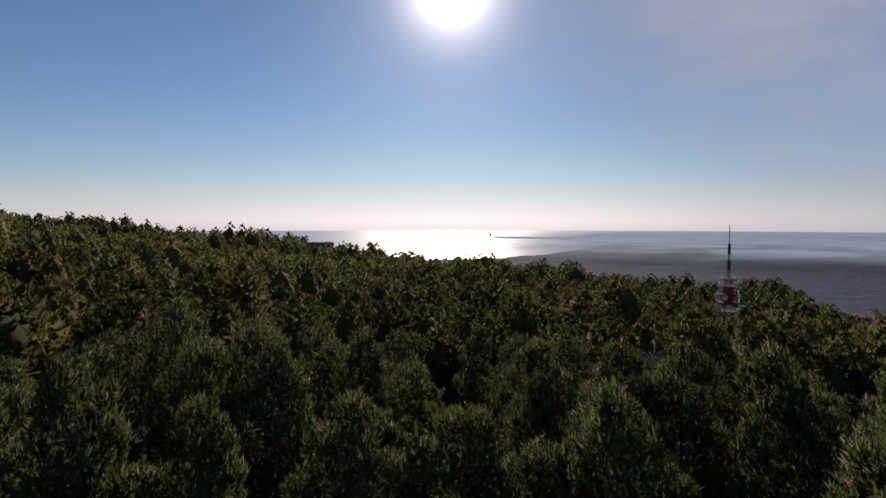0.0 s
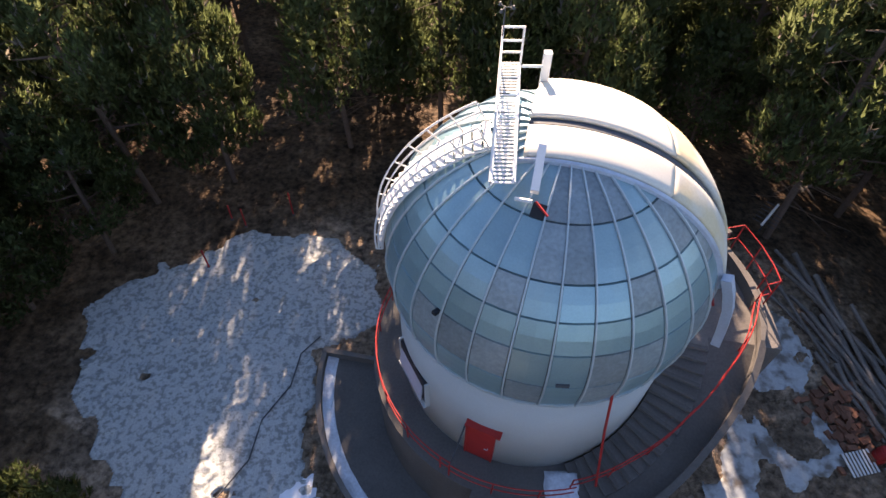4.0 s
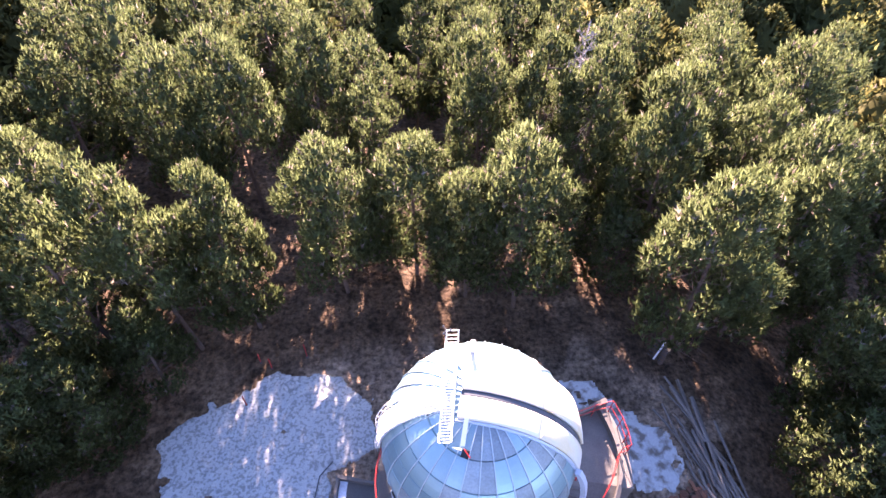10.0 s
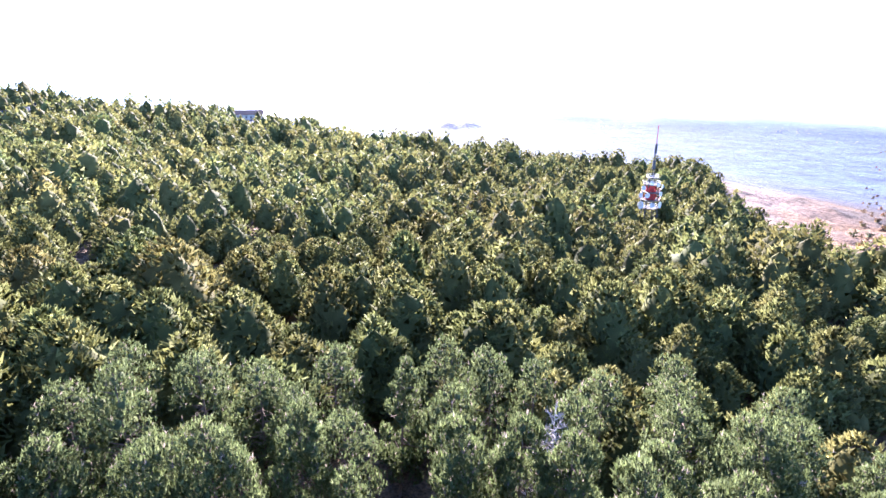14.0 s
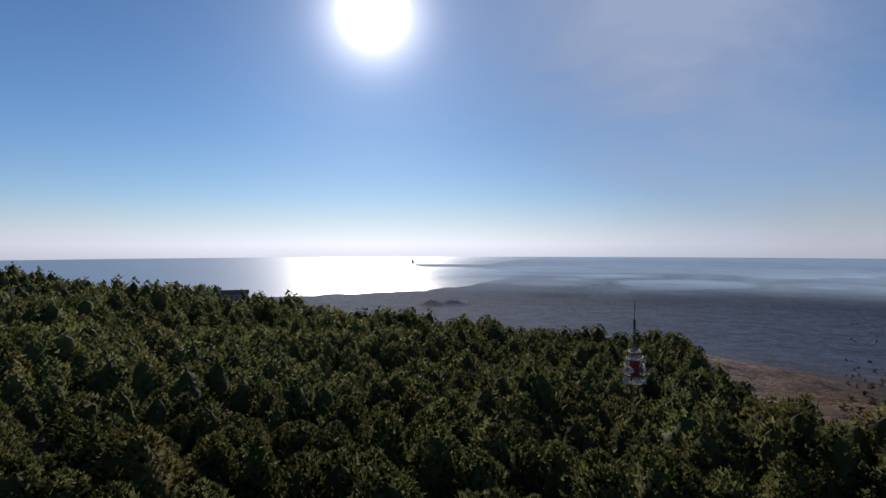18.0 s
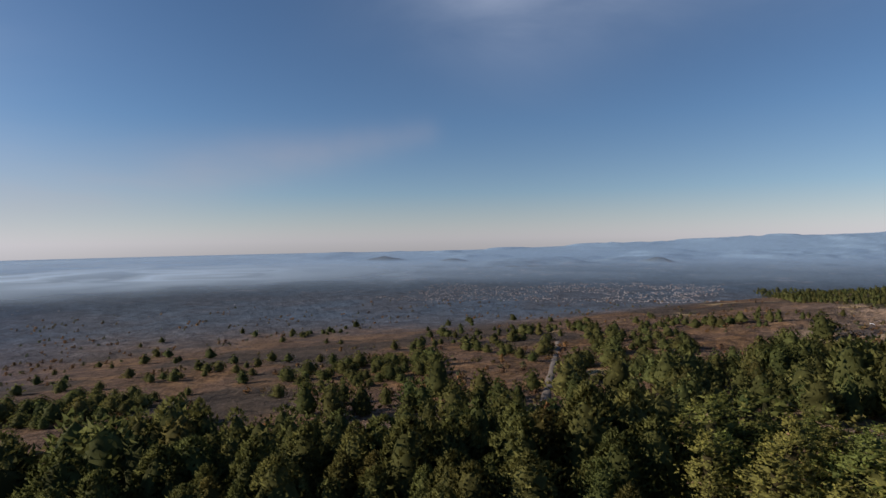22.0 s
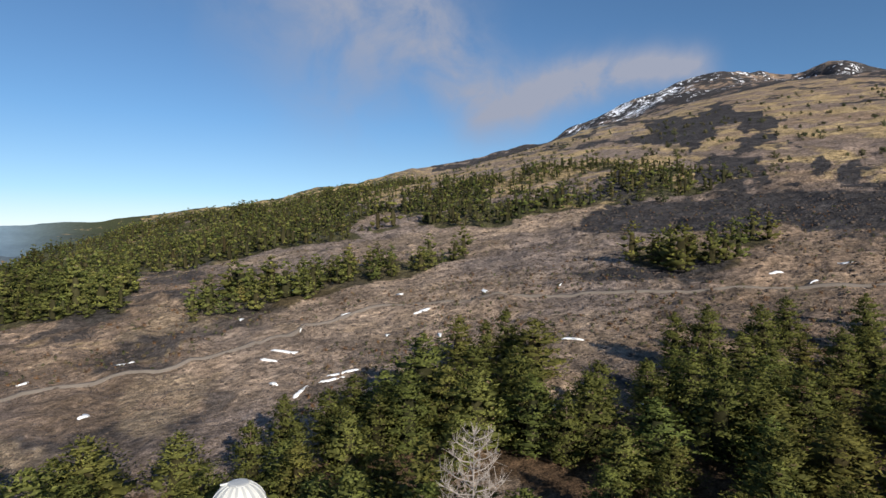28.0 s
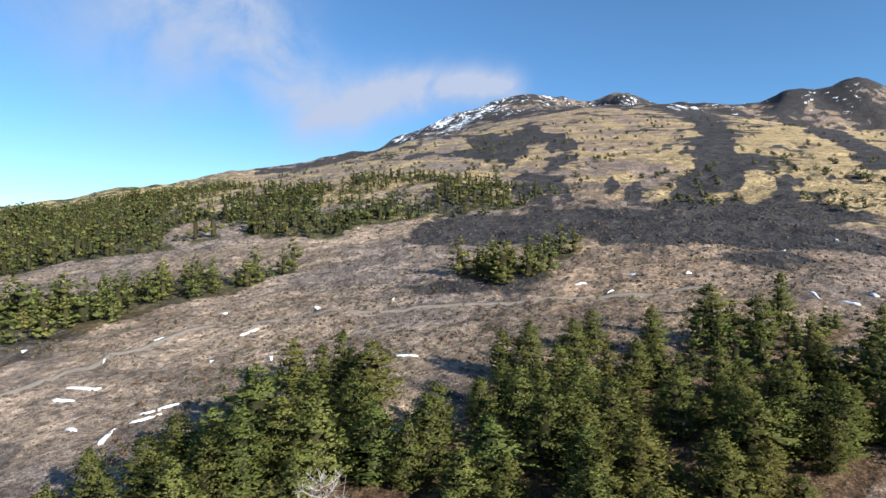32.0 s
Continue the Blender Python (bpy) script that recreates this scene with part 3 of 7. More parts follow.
    flow = np.where((a > 205), 0.10 + 0.36 * up * smooth_step(0.42, 0.60, fractal(a * 34, r * 0.45, 85, 5, 64)) + 0.38 * smooth_step(420, 720, h), 0.0)
    flow = flow + (0.34 - 0.14 * smooth_step(182, 195, a) * smooth_step(228, 212, a) - 0.04 * smooth_step(232, 244, a)) * smooth_step(116, 122, a) * smooth_step(268, 256, a) * smooth_step(640, 500, r)
    flow = flow + 0.20 * smooth_step(322, 362, r) * smooth_step(490, 440, r) * smooth_step(218, 226, a)
    flow = flow + 0.34 * np.exp(-((a - 231) / 5) ** 2) * smooth_step(640, 760, r) * smooth_step(2000, 1300, r)
    # tongues of black lava
    tongue = np.exp(-((a - np.interp(r, [500, 610, 1250, 2600], [246.5, 250.5, 248.5, 247])) / np.interp(r, [500, 640, 1250, 2600], [0.8, 2.0, 1.2, 1.6])) ** 2) * smooth_step(480, 520, r) * smooth_step(3600, 2600, r)
    tongue = np.maximum(tongue, np.exp(-((a - np.interp(r, [650, 1180, 2000], [263, 258, 256])) / 1.7) ** 2) * smooth_step(620, 680, r) * smooth_step(2200, 1500, r))
    flow = flow + 0.62 * tongue
    streak = fractal(a * 40, r * 0.25, 60, 3, 66) - 0.5
    snow = np.where(a > 195, 0.08 + 0.27 * smooth_step(520, 950, h) + 0.35 * streak * smooth_step(400, 700, h) - 0.03 * smooth_step(246, 258, a) + 0.10 * np.exp(-((a - 224) / 5) ** 2) * smooth_step(600, 800, h), 0.0)
    relief = 1 - 0.62 * smooth_step(900, 1800, r) * np.clip(smooth_step(200, 180, a), 0, 1)
    return c, np.stack([grass, flow, np.clip(snow, 0, 0.58), relief], 1)


def build_terrain():
    # closer set over the lava field
    a = np.radians(np.concatenate([np.linspace(118, 266, 600, endpoint=False), np.linspace(266, 478, 320, endpoint=False)]))
    turn = len(a)
    radii = np.concatenate([[0.0], np.geomspace(3, 88, 36), np.linspace(90, 600, 185), np.geomspace(606, 1500, 90), np.linspace(1530, 4920, 90)])
    rr, aa = np.meshgrid(radii, a, indexing="ij")
    x, y = HUB_X + rr * np.sin(aa), HUB_Y + rr * np.cos(aa)
    z = ground_height(x.ravel(), y.ravel())
    i = np.arange(len(radii) - 1)[:, None] * turn
    j = np.arange(turn)[None, :]
    k = (j + 1) % turn
    faces = np.stack([i + j, i + k, i + turn + k, i + turn + j], -1).reshape(-1, 4)[:, ::-1]
    v = np.stack([x.ravel(), y.ravel(), z], 1)
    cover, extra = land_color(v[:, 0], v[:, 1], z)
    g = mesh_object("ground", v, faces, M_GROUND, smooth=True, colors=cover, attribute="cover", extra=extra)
    tagged(g, "volcanic slope with lava, dry grass and pine litter", "ground", kind="structure")


build_terrain()


def build_sea():
    """The gulf: open water bounded by a curving shore and a low cape."""
    deg = np.concatenate([np.linspace(-70, 1.4, 60), np.linspace(1.8, 13.4, 30)])
    a0 = np.radians(deg)
    near = np.interp(deg, [-70, -10, 2, 7.7, 12.2, 13.4], [1210, 1210, 1300, 1490, 1900, 2080]) + 14 * np.sin(deg * 1.7) + 9 * np.sin(deg * 4.1)
    far = np.interp(deg, [1.4, 1.8, 8.8, 13.4], [4910, 2900, 2560, 2090])
    inner = np.stack([HUB_X + near * np.sin(a0), HUB_Y + near * np.cos(a0)], 1)
    outer = np.stack([HUB_X + far * np.sin(a0), HUB_Y + far * np.cos(a0)], 1)
    n = len(deg)
    v = np.vstack([np.hstack([inner, np.full((n, 1), PLAIN + 0.8)]), np.hstack([outer, np.full((n, 1), PLAIN + 0.8)])])
    f = np.array([(k, k + 1, n + k + 1, n + k) for k in range(n - 1)])[:, ::-1]
    deg = np.linspace(1.4, 15, 30)
    far = np.radians(deg)
    back = np.stack([HUB_X + 4910 * np.sin(far), HUB_Y + 4910 * np.cos(far), np.full(30, PLAIN + 0.8)], 1)
    front = np.interp(deg, [1.4, 9, 15], [3120, 3000, 4600])
    front = np.stack([HUB_X + front * np.sin(far), HUB_Y + front * np.cos(far), np.full(30, PLAIN + 0.8)], 1)
    f = np.vstack([f, np.array([(k, k + 1, 30 + k + 1, 30 + k) for k in range(29)])[:, ::-1] + len(v)])
    v = np.vstack([v, front, back])
    tagged(mesh_object("water", v, f, M_SEA), "calm sea with a wide glittering sun path", "sea", kind="structure")


build_sea()


# ---- trees ----
def crown_profile(t, shape, power):
    """The crown's half width at a height, 0 at its foot to 1 at its tip: rounded, or pointed where power is zero."""
    t = np.asarray(t)
    if power == 0:
        return (0.6 + 0.4 * np.minimum(1, t / 0.15)) * np.clip(1 - t ** (0.9 + shape), 0, 1) ** 0.9
    return np.sin(np.pi * np.clip(0.18 + 0.82 * t ** shape, 0, 1)) ** power


def unit(v):
    return v / (np.linalg.norm(v, axis=-1, keepdims=True) + 1e-9)


def tufts(rng, count, height, radius, base, size, shape=0.55, blades=4, width=0.24, tiers=9, boughs=60, speckle=0.18, core=(10, 7), power=0.62, lump=1.0, plump=1.0):
    """One pine's crown: needle tufts on tiered boughs round a dense inner mass. Gives vertices, triangles, tints and normals."""
    tb = (np.floor(np.linspace(0, tiers - 0.01, boughs)) + 0.35 * rng.normal(0, 1, boughs)) / tiers
    tb = np.clip(tb, 0, 0.96)
    ab = np.arange(boughs) * 2.4 + rng.normal(0, 0.35, boughs)
    lb = radius * (crown_profile(tb, shape, power) + 0.04) * (0.74 + 0.42 * rng.random(boughs))
    weight = (lb / radius) ** 0.9 + 0.05
    k = rng.choice(boughs, count, p=weight / weight.sum())
    s = 0.25 + 0.75 * rng.random(count) ** 0.65
    pad = 0.13 * radius + 0.17 * lb[k]
    off = rng.normal(0, 1, (count, 3)) * np.array((1.0, 1.0, 0.45))
    off = off / np.maximum(1.0, np.linalg.norm(off, axis=1, keepdims=True) / 1.25) * pad[:, None]
    off[:, 2] = np.abs(off[:, 2]) * 0.9 - 0.1 * pad
    ang, t, l = ab[k], tb[k], lb[k]
    p = np.stack([s * l * np.cos(ang), s * l * np.sin(ang), base + (height - base) * t + l * (0.03 + 0.26 * s ** 2)], 1) + off
    top = rng.random(count) < 0.03
    p[top] = np.stack([rng.normal(0, 0.07, top.sum()) * radius, rng.normal(0, 0.07, top.sum()) * radius, height * (0.9 + 0.1 * rng.random(top.sum()))], 1)
    radial = np.stack([np.cos(ang), np.sin(ang), 0 * ang], 1)
    puffed = unit(off + 1e-6)
    normal = unit(0.75 * radial + 0.5 * puffed + np.array((0, 0, 0.32)) + rng.normal(0, 0.10, (count, 3)))
    out = unit(0.6 * radial + 0.5 * puffed + np.array((0, 0, 0.65)) + rng.normal(0, 0.2, (count, 3)))
    z = size * (0.7 + 0.6 * rng.random(count))
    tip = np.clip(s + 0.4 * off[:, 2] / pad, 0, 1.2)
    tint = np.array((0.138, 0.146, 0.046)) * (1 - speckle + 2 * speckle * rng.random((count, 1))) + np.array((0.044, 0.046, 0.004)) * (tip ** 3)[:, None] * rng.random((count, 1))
    tint[rng.random(count) < 0.025] = (0.20, 0.15, 0.09)
    vs, cs, ns = [], [], []
    for b in range(blades):
        d = unit(out + rng.normal(0, 0.6, (count, 3)))
        side = unit(np.cross(d, normal + rng.normal(0, 0.45, (count, 3))))
        w = (z * width)[:, None]
        q = np.stack([p - side * w, p + side * w, p + d * z[:, None]], 1)
        flip = (np.cross(q[:, 1] - q[:, 0], q[:, 2] - q[:, 0]) * normal).sum(1) < 0
        q[flip] = q[flip][:, [1, 0, 2]]
        vs.append(q)
        cs.append(np.repeat(tint[:, None, :], 3, 1) * np.array((0.9, 0.9, 1.1))[None, :, None])
        ns.append(np.repeat(unit(normal + rng.normal(0, 0.10, (count, 3)))[:, None, :], 3, 1))
    v, c, m = (np.concatenate(x).reshape(-1, 3) for x in (vs, cs, ns))
    f = np.arange(len(v)).reshape(-1, 3)
    # the leafy mass of each bough: a flattened, upturned lump
    rad_b = np.stack([np.cos(ab), np.sin(ab), 0 * ab], 1)
    side_b = np.stack([-np.sin(ab), np.cos(ab), 0 * ab], 1)
    mid = rad_b * (0.62 * lb)[:, None] + np.stack([0 * ab, 0 * ab, base + (height - base) * tb + 0.10 * lb], 1)
    lon, lat_w, thick = 0.42 * lump * lb, lump * (0.15 * radius + 0.20 * lb), plump * lump * (0.05 * radius + 0.08 * lb)
    tips = [(1, 0, 0), (0.25, 1, -0.2), (-1, 0, 0), (0.25, -1, -0.2), (0.1, 0.1, 1), (0.1, -0.1, -1)]
    pv, pm = [], []
    for i, j, k2 in tips:
        jog = 1 + 0.22 * rng.normal(0, 1, (boughs, 1))
        pv.append(mid + jog * (rad_b * (i * lon)[:, None] + side_b * (j * lat_w)[:, None]) + np.stack([0 * ab, 0 * ab, k2 * thick + 0.14 * lb * max(i, 0)], 1))
        pm.append(unit(0.7 * i * rad_b + 0.7 * j * side_b + 0.5 * rad_b + np.array((0, 0, 0.75 * k2))))
    pv, pm = np.stack(pv, 1).reshape(-1, 3), np.stack(pm, 1).reshape(-1, 3)
    octa = np.array([(0, 1, 4), (1, 2, 4), (2, 3, 4), (3, 0, 4), (1, 0, 5), (2, 1, 5), (3, 2, 5), (0, 3, 5)])
    pf = (octa[None] + 6 * np.arange(boughs)[:, None, None]).reshape(-1, 3)
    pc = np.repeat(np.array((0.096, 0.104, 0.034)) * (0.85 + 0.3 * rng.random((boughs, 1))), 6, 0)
    v, f, c, m = np.vstack([v, pv]), np.vstack([f, pf + len(v)]), np.vstack([c, pc]), np.vstack([m, pm])
    # the dense inner mass
    around, rings = core
    tt = np.linspace(0.0, 0.66, rings)
    w = 2 * np.pi * np.arange(around) / around
    rr = 0.26 * radius * (crown_profile(tt, shape, power)[:, None] + 0.03) * (0.75 + 0.5 * rng.random((rings, around)))
    iv = np.stack([rr * np.cos(w), rr * np.sin(w), np.repeat((base + (height - base) * tt)[:, None], around, 1)], -1).reshape(-1, 3)
    iv[:, 2] += rng.normal(0, 0.012, len(iv)) * height
    i, j = np.meshgrid(np.arange(rings - 1) * around, np.arange(around), indexing="ij")
    jn = (j + 1) % around
    quad = np.stack([i + j, i + jn, i + around + jn, i + around + j], -1).reshape(-1, 4)
    inner = np.concatenate([quad[:, [0, 1, 2]], quad[:, [0, 2, 3]]])
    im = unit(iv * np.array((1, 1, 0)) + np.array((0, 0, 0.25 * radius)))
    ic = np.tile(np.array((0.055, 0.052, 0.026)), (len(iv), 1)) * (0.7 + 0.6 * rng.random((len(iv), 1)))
    return np.vstack([v, iv]), np.vstack([f, inner + len(v)]), np.vstack([c, ic]), np.vstack([m, im])


def limb_mesh(limbs):
    """Tapered limbs as one mesh: start, end, the radii there and the number of sides."""
    v, f = [], []
    for a, b, r0, r1, n in limbs:
        a, b = np.array(a, float), np.array(b, float)
        d = (b - a) / np.linalg.norm(b - a)
        s = np.cross(d, (0.3, 0.9, 0.2))
        s /= np.linalg.norm(s)
        q = np.cross(d, s)
        k = len(v)
        for c, r in ((a, r0), (b, r1)):
            for i in range(n):
                w = 2 * math.pi * i / n
                v.append(c + r * (math.cos(w) * s + math.sin(w) * q))
        f += [(k + i, k + (i + 1) % n, k + n + (i + 1) % n, k + n + i) for i in range(n)]
    return np.array(v), f


def trunk_limbs(rng, height, radius, boughs=16):
    mid = (rng.normal(0, 0.12), rng.normal(0, 0.12), height * 0.5)
    limbs = [((0, 0, -0.6), mid, radius, radius * 0.62, 8), (mid, (0, 0, height * 0.96), radius * 0.62, 0.03, 7)]
    for i in range(boughs):
        z = height * (0.2 + 0.68 * i / boughs)
        w = rng.random() * 6.3
        l = (1.0 - i / boughs * 0.6) * (1.8 + 1.5 * rng.random())
        limbs.append(((0, 0, z), (l * math.cos(w), l * math.sin(w), z + 0.2 * l), 0.06, 0.02, 4))
    return limbs


def broad_crown(rng, height, radius, base, lobes, shoots, blades, needle=0.36):
    """A pine crown: rounded lobes on the main limbs, each set with upright needle shoots. Gives vertices, triangles, tints and normals."""
    deep = height - base
    n = lobes
    u = np.linspace(0.0, 0.93, n) + rng.normal(0, 0.03, n)
    ang = np.arange(n) * 2.4 + rng.normal(0, 0.5, n)
    out = radius * np.clip(1 - np.abs(u) ** 1.7, 0.02, 1) ** 0.66 * (0.42 + 0.46 * rng.random(n) ** 0.6) * (0.8 + 0.2 * np.minimum(1, np.abs(u) / 0.3))
    mid = np.stack([out * np.cos(ang), out * np.sin(ang), base + deep * u * 0.94], 1)
    size = radius * (0.30 - 0.09 * u) * (0.7 + 0.6 * rng.random(n))
    mid, size = np.vstack([mid, [(0.02 * radius, 0, height - 0.24 * radius), (0, 0, base + 0.60 * deep)]]), np.append(size, [0.22 * radius, 0.30 * radius])
    squat = np.array((1.0, 1.0, 0.78))
    k = rng.choice(n + 2, shoots, p=size ** 2 / (size ** 2).sum())
    d = rng.normal(0, 1, (shoots, 3)) + np.array((0, 0, 0.35)) + 0.55 * unit(mid[k] * np.array((1, 1, 0)))
    d = unit(d)
    rough = 0.62 + 0.55 * rng.random((shoots, 1))
    p = mid[k] + d * rough * size[k][:, None] * squat
    # shoots buried in another lobe stay out
    inside_other = np.zeros(shoots, bool)
    for j in range(n + 2):
        q = (p - mid[j]) / squat
        inside_other |= (np.linalg.norm(q, axis=1) < 0.55 * size[j]) & (k != j)
    p, d, k = p[~inside_other], d[~inside_other], k[~inside_other]
    m = len(p)
    axis = unit(0.45 * d + np.array((0, 0, 0.95)) + rng.normal(0, 0.18, (m, 3)))
    whole = unit((p - np.array((0, 0, base + 0.35 * deep))) * np.array((1, 1, 0.8)))
    long = needle * (0.78 + 0.47 * rng.random(m))
    tone = 0.70 + 0.5 * rng.random((m, 1))
    fresh = rng.random((m, 1)) * np.clip(d[:, 2:3] * 0.6 + 0.45, 0, 1)
    tint = np.array((0.104, 0.130, 0.056)) * tone + np.array((0.018, 0.034, 0.000)) * fresh
    grey = rng.random(m) < 0.05
    tint[grey] = np.array((0.24, 0.21, 0.17)) * tone[grey]
    s0 = unit(np.cross(axis, rng.normal(0, 1, (m, 3))))
    s1 = np.cross(axis, s0)
    vs, cs, ns = [], [], []
    for b in range(blades):
        w = 2 * math.pi * (b + rng.random(m)) / blades
        side = s0 * np.cos(w)[:, None] + s1 * np.sin(w)[:, None]
        foot = p + axis * (long * 0.55 * rng.random(m))[:, None] - side * 0.05 * needle
        tip = foot + (axis * (0.55 + 0.3 * rng.random((m, 1))) + side * 0.62) * long[:, None]
        cross = unit(np.cross(tip - foot, side + 0.4 * rng.normal(0, 1, (m, 3)))) * (0.158 * long)[:, None]
        q = np.stack([foot - cross, foot + cross, tip], 1)
        normal = unit(0.40 * d + 0.34 * whole + 0.75 * side + np.array((0, 0, 0.25)))
        flip = (np.cross(q[:, 1] - q[:, 0], q[:, 2] - q[:, 0]) * normal).sum(1) < 0
        q[flip] = q[flip][:, [1, 0, 2]]
        vs.append(q)
        cs.append(np.repeat(tint[:, None, :], 3, 1))
        ns.append(np.repeat(normal[:, None, :], 3, 1))
    v, c, nn = (np.concatenate(x).reshape(-1, 3) for x in (vs, cs, ns))
    f = np.arange(len(v)).reshape(-1, 3)
    # the leafy inside of each lobe
    lat, lon = np.meshgrid(np.radians([-80, -40, 0, 40, 80]), np.radians(np.arange(0, 360, 45)), indexing="ij")
    ball = np.stack([np.cos(lat) * np.cos(lon), np.cos(lat) * np.sin(lon), np.sin(lat)], -1).reshape(-1, 3)
    i, j = np.meshgrid(np.arange(4) * 8, np.arange(8), indexing="ij")
    jn = (j + 1) % 8
    quad = np.stack([i + j, i + jn, i + 8 + jn, i + 8 + j], -1).reshape(-1, 4)
    tri, fill = np.concatenate([quad[:, [0, 1, 2]], quad[:, [0, 2, 3]]]), 0.20
    w = len(ball)
    vs, fs, cs, ns = [v], [f], [c], [nn]
    for j in range(n + 2):
        fs.append(tri + len(v) + w * j)
        vs.append(mid[j] + ball * (fill + 0.2 * rng.random((w, 1))) * size[j] * squat)
        ns.append(unit(ball * 0.6 + unit(mid[j] - np.array((0, 0, base + 0.35 * deep)) + 1e-6)))
        cs.append(np.tile(np.array((0.088, 0.106, 0.046)), (w, 1)) * (0.7 + 0.6 * rng.random((w, 1))))
    v, f, c, nn = (np.concatenate(x) for x in (vs, fs, cs, ns))
    return v, f, c, nn


RNG = np.random.default_rng(7)
PINES = []
for kind in range(11):
    rad = (3.6, 4.3, 3.9, 4.6, 3.4, 4.1, 2.6, 2.3, 4.0, 4.1, 3.8)[kind]
    v, f, c, m = broad_crown(RNG, 13.0, rad, 13.0 * (0.30, 0.36, 0.38, 0.32, 0.24, 0.34, 0.20, 0.26, 0.2, 0.3, 0.32)[kind], (38, 46, 42, 48, 36, 44, 30, 28, 20, 34, 32)[kind], (4300, 2600, 700, 1600)[(kind > 5) + (kind > 7) + (kind > 8)], 4)
    snags = [((0, 0, z), (l * math.cos(w), l * math.sin(w), z + 0.1 * l), 0.022, 0.008, 3) for z, w, l in zip(RNG.uniform(1.6, 8.5, 44), RNG.uniform(0, 6.3, 44), RNG.uniform(0.3, 0.8, 44) * rad)]
    made = (mesh_object("crown", v, f, M_NEEDLE, colors=c, normals=m), mesh_object("trunk", *limb_mesh(trunk_limbs(RNG, 13.0, 0.19) + snags), M_BARK))
    PINES.append(tuple(o.data for o in made))
    for o in made:
        bpy.data.objects.remove(o)


def mound_crown(rng, radius, base, shoots, blades, needle, thin, around=10, rings=8):
    """A pine crown of height one, seen from afar: one lumpy pointed mass set with upright shoots. Gives vertices, triangles, tints and normals."""
    lobe_a, lobe_t, lobe_s = rng.random(16) * 6.28, rng.random(16) ** 1.1, 0.05 + 0.22 * rng.random(16)

    def skin(t, ang):
        wide = radius * (0.6 + 0.4 * np.minimum(1, t / 0.2)) * np.clip(1 - t ** 1.7, 0, 1) ** 0.60
        gap = np.abs((ang[..., None] - lobe_a + np.pi) % (2 * np.pi) - np.pi)
        lump = (lobe_s * np.exp(-(gap / 0.5) ** 2 - ((t[..., None] - lobe_t) / 0.10) ** 2)).sum(-1)
        wide = wide * (0.80 + 1.7 * lump)
        return np.stack([wide * np.cos(ang), wide * np.sin(ang), base + (1 - base) * t * 0.97 + 0.10 * lump], -1)
    t, ang = np.meshgrid(np.linspace(0, 1, rings), 2 * np.pi * np.arange(around) / around, indexing="ij")
    ang = ang + rng.normal(0, 0.12, ang.shape)
    v = skin(t, ang).reshape(-1, 3) * (0.66, 0.66, 0.86)
    i, j = np.meshgrid(np.arange(rings - 1) * around, np.arange(around), indexing="ij")
    jn = (j + 1) % around
    quad = np.stack([i + j, i + jn, i + around + jn, i + around + j], -1).reshape(-1, 4)
    f = np.concatenate([quad[:, [0, 1, 2]], quad[:, [0, 2, 3]]])
    m = unit(np.stack([np.cos(ang), np.sin(ang), 0.35 + 0.8 * t], -1).reshape(-1, 3) + rng.normal(0, 0.25, (len(v), 3)))
    c = np.array((0.088, 0.093, 0.033)) * (0.6 + 0.6 * rng.random((len(v), 1)))
    st, sa = rng.random(shoots) ** 1.25, rng.random(shoots) * 6.28
    p = skin(st, sa) * (0.74 + 0.28 * rng.random((shoots, 1)) ** 0.6 * np.array((1, 1, 0)) + np.array((0, 0, 0.24)))
    surf = np.stack([np.cos(sa), np.sin(sa), 0.35 + 0.8 * st], -1)
    tint = np.array((0.122, 0.127, 0.043)) * (0.75 + 0.5 * rng.random((shoots, 1)))
    vs, fs, cs, ns, first = [v], [f], [c], [m], len(v)
    for b in range(blades):
        d = unit(0.45 * surf + np.array((0, 0, 0.85)) + rng.normal(0, 0.45, (shoots, 3)))
        long = needle * (0.7 + 0.6 * rng.random((shoots, 1)))
        side = unit(np.cross(d, rng.normal(0, 1, (shoots, 3)))) * long * 0.17 * thin
        foot = p - d * long * 0.35
        vs.append(np.stack([foot - side, foot + side, foot + d * long], 1).reshape(-1, 3))
        fs.append(np.arange(3 * shoots).reshape(-1, 3) + first)
        first += 3 * shoots
        cs.append(np.repeat(tint, 3, 0))
        ns.append(np.repeat(unit(0.75 * unit(surf) + rng.normal(0, 0.40, (shoots, 3)) + np.array((0, 0, 0.55))), 3, 0))
    return np.concatenate(vs), np.concatenate(fs), np.concatenate(cs), np.concatenate(ns)


def scatter(spacing, r0, r1, seed):
    """Jittered places of trees by the cover, between two distances from the hub."""
    rng = np.random.default_rng(seed)
    n = int(2 * r1 / spacing)
    gx, gy = np.meshgrid(np.arange(n) - n / 2, np.arange(n) - n / 2)
    x = HUB_X + (gx.ravel() + rng.random(gx.size) * 0.85) * spacing
    y = HUB_Y + (gy.ravel() + rng.random(gx.size) * 0.85) * spacing
    r, a = polar(x, y)
    ok = (r >= r0) & (r < r1) & (rng.random(len(x)) < tree_cover(x, y)) & ~((a > 278) & (a < 314) & (r > 90))
    return x[ok], y[ok], rng


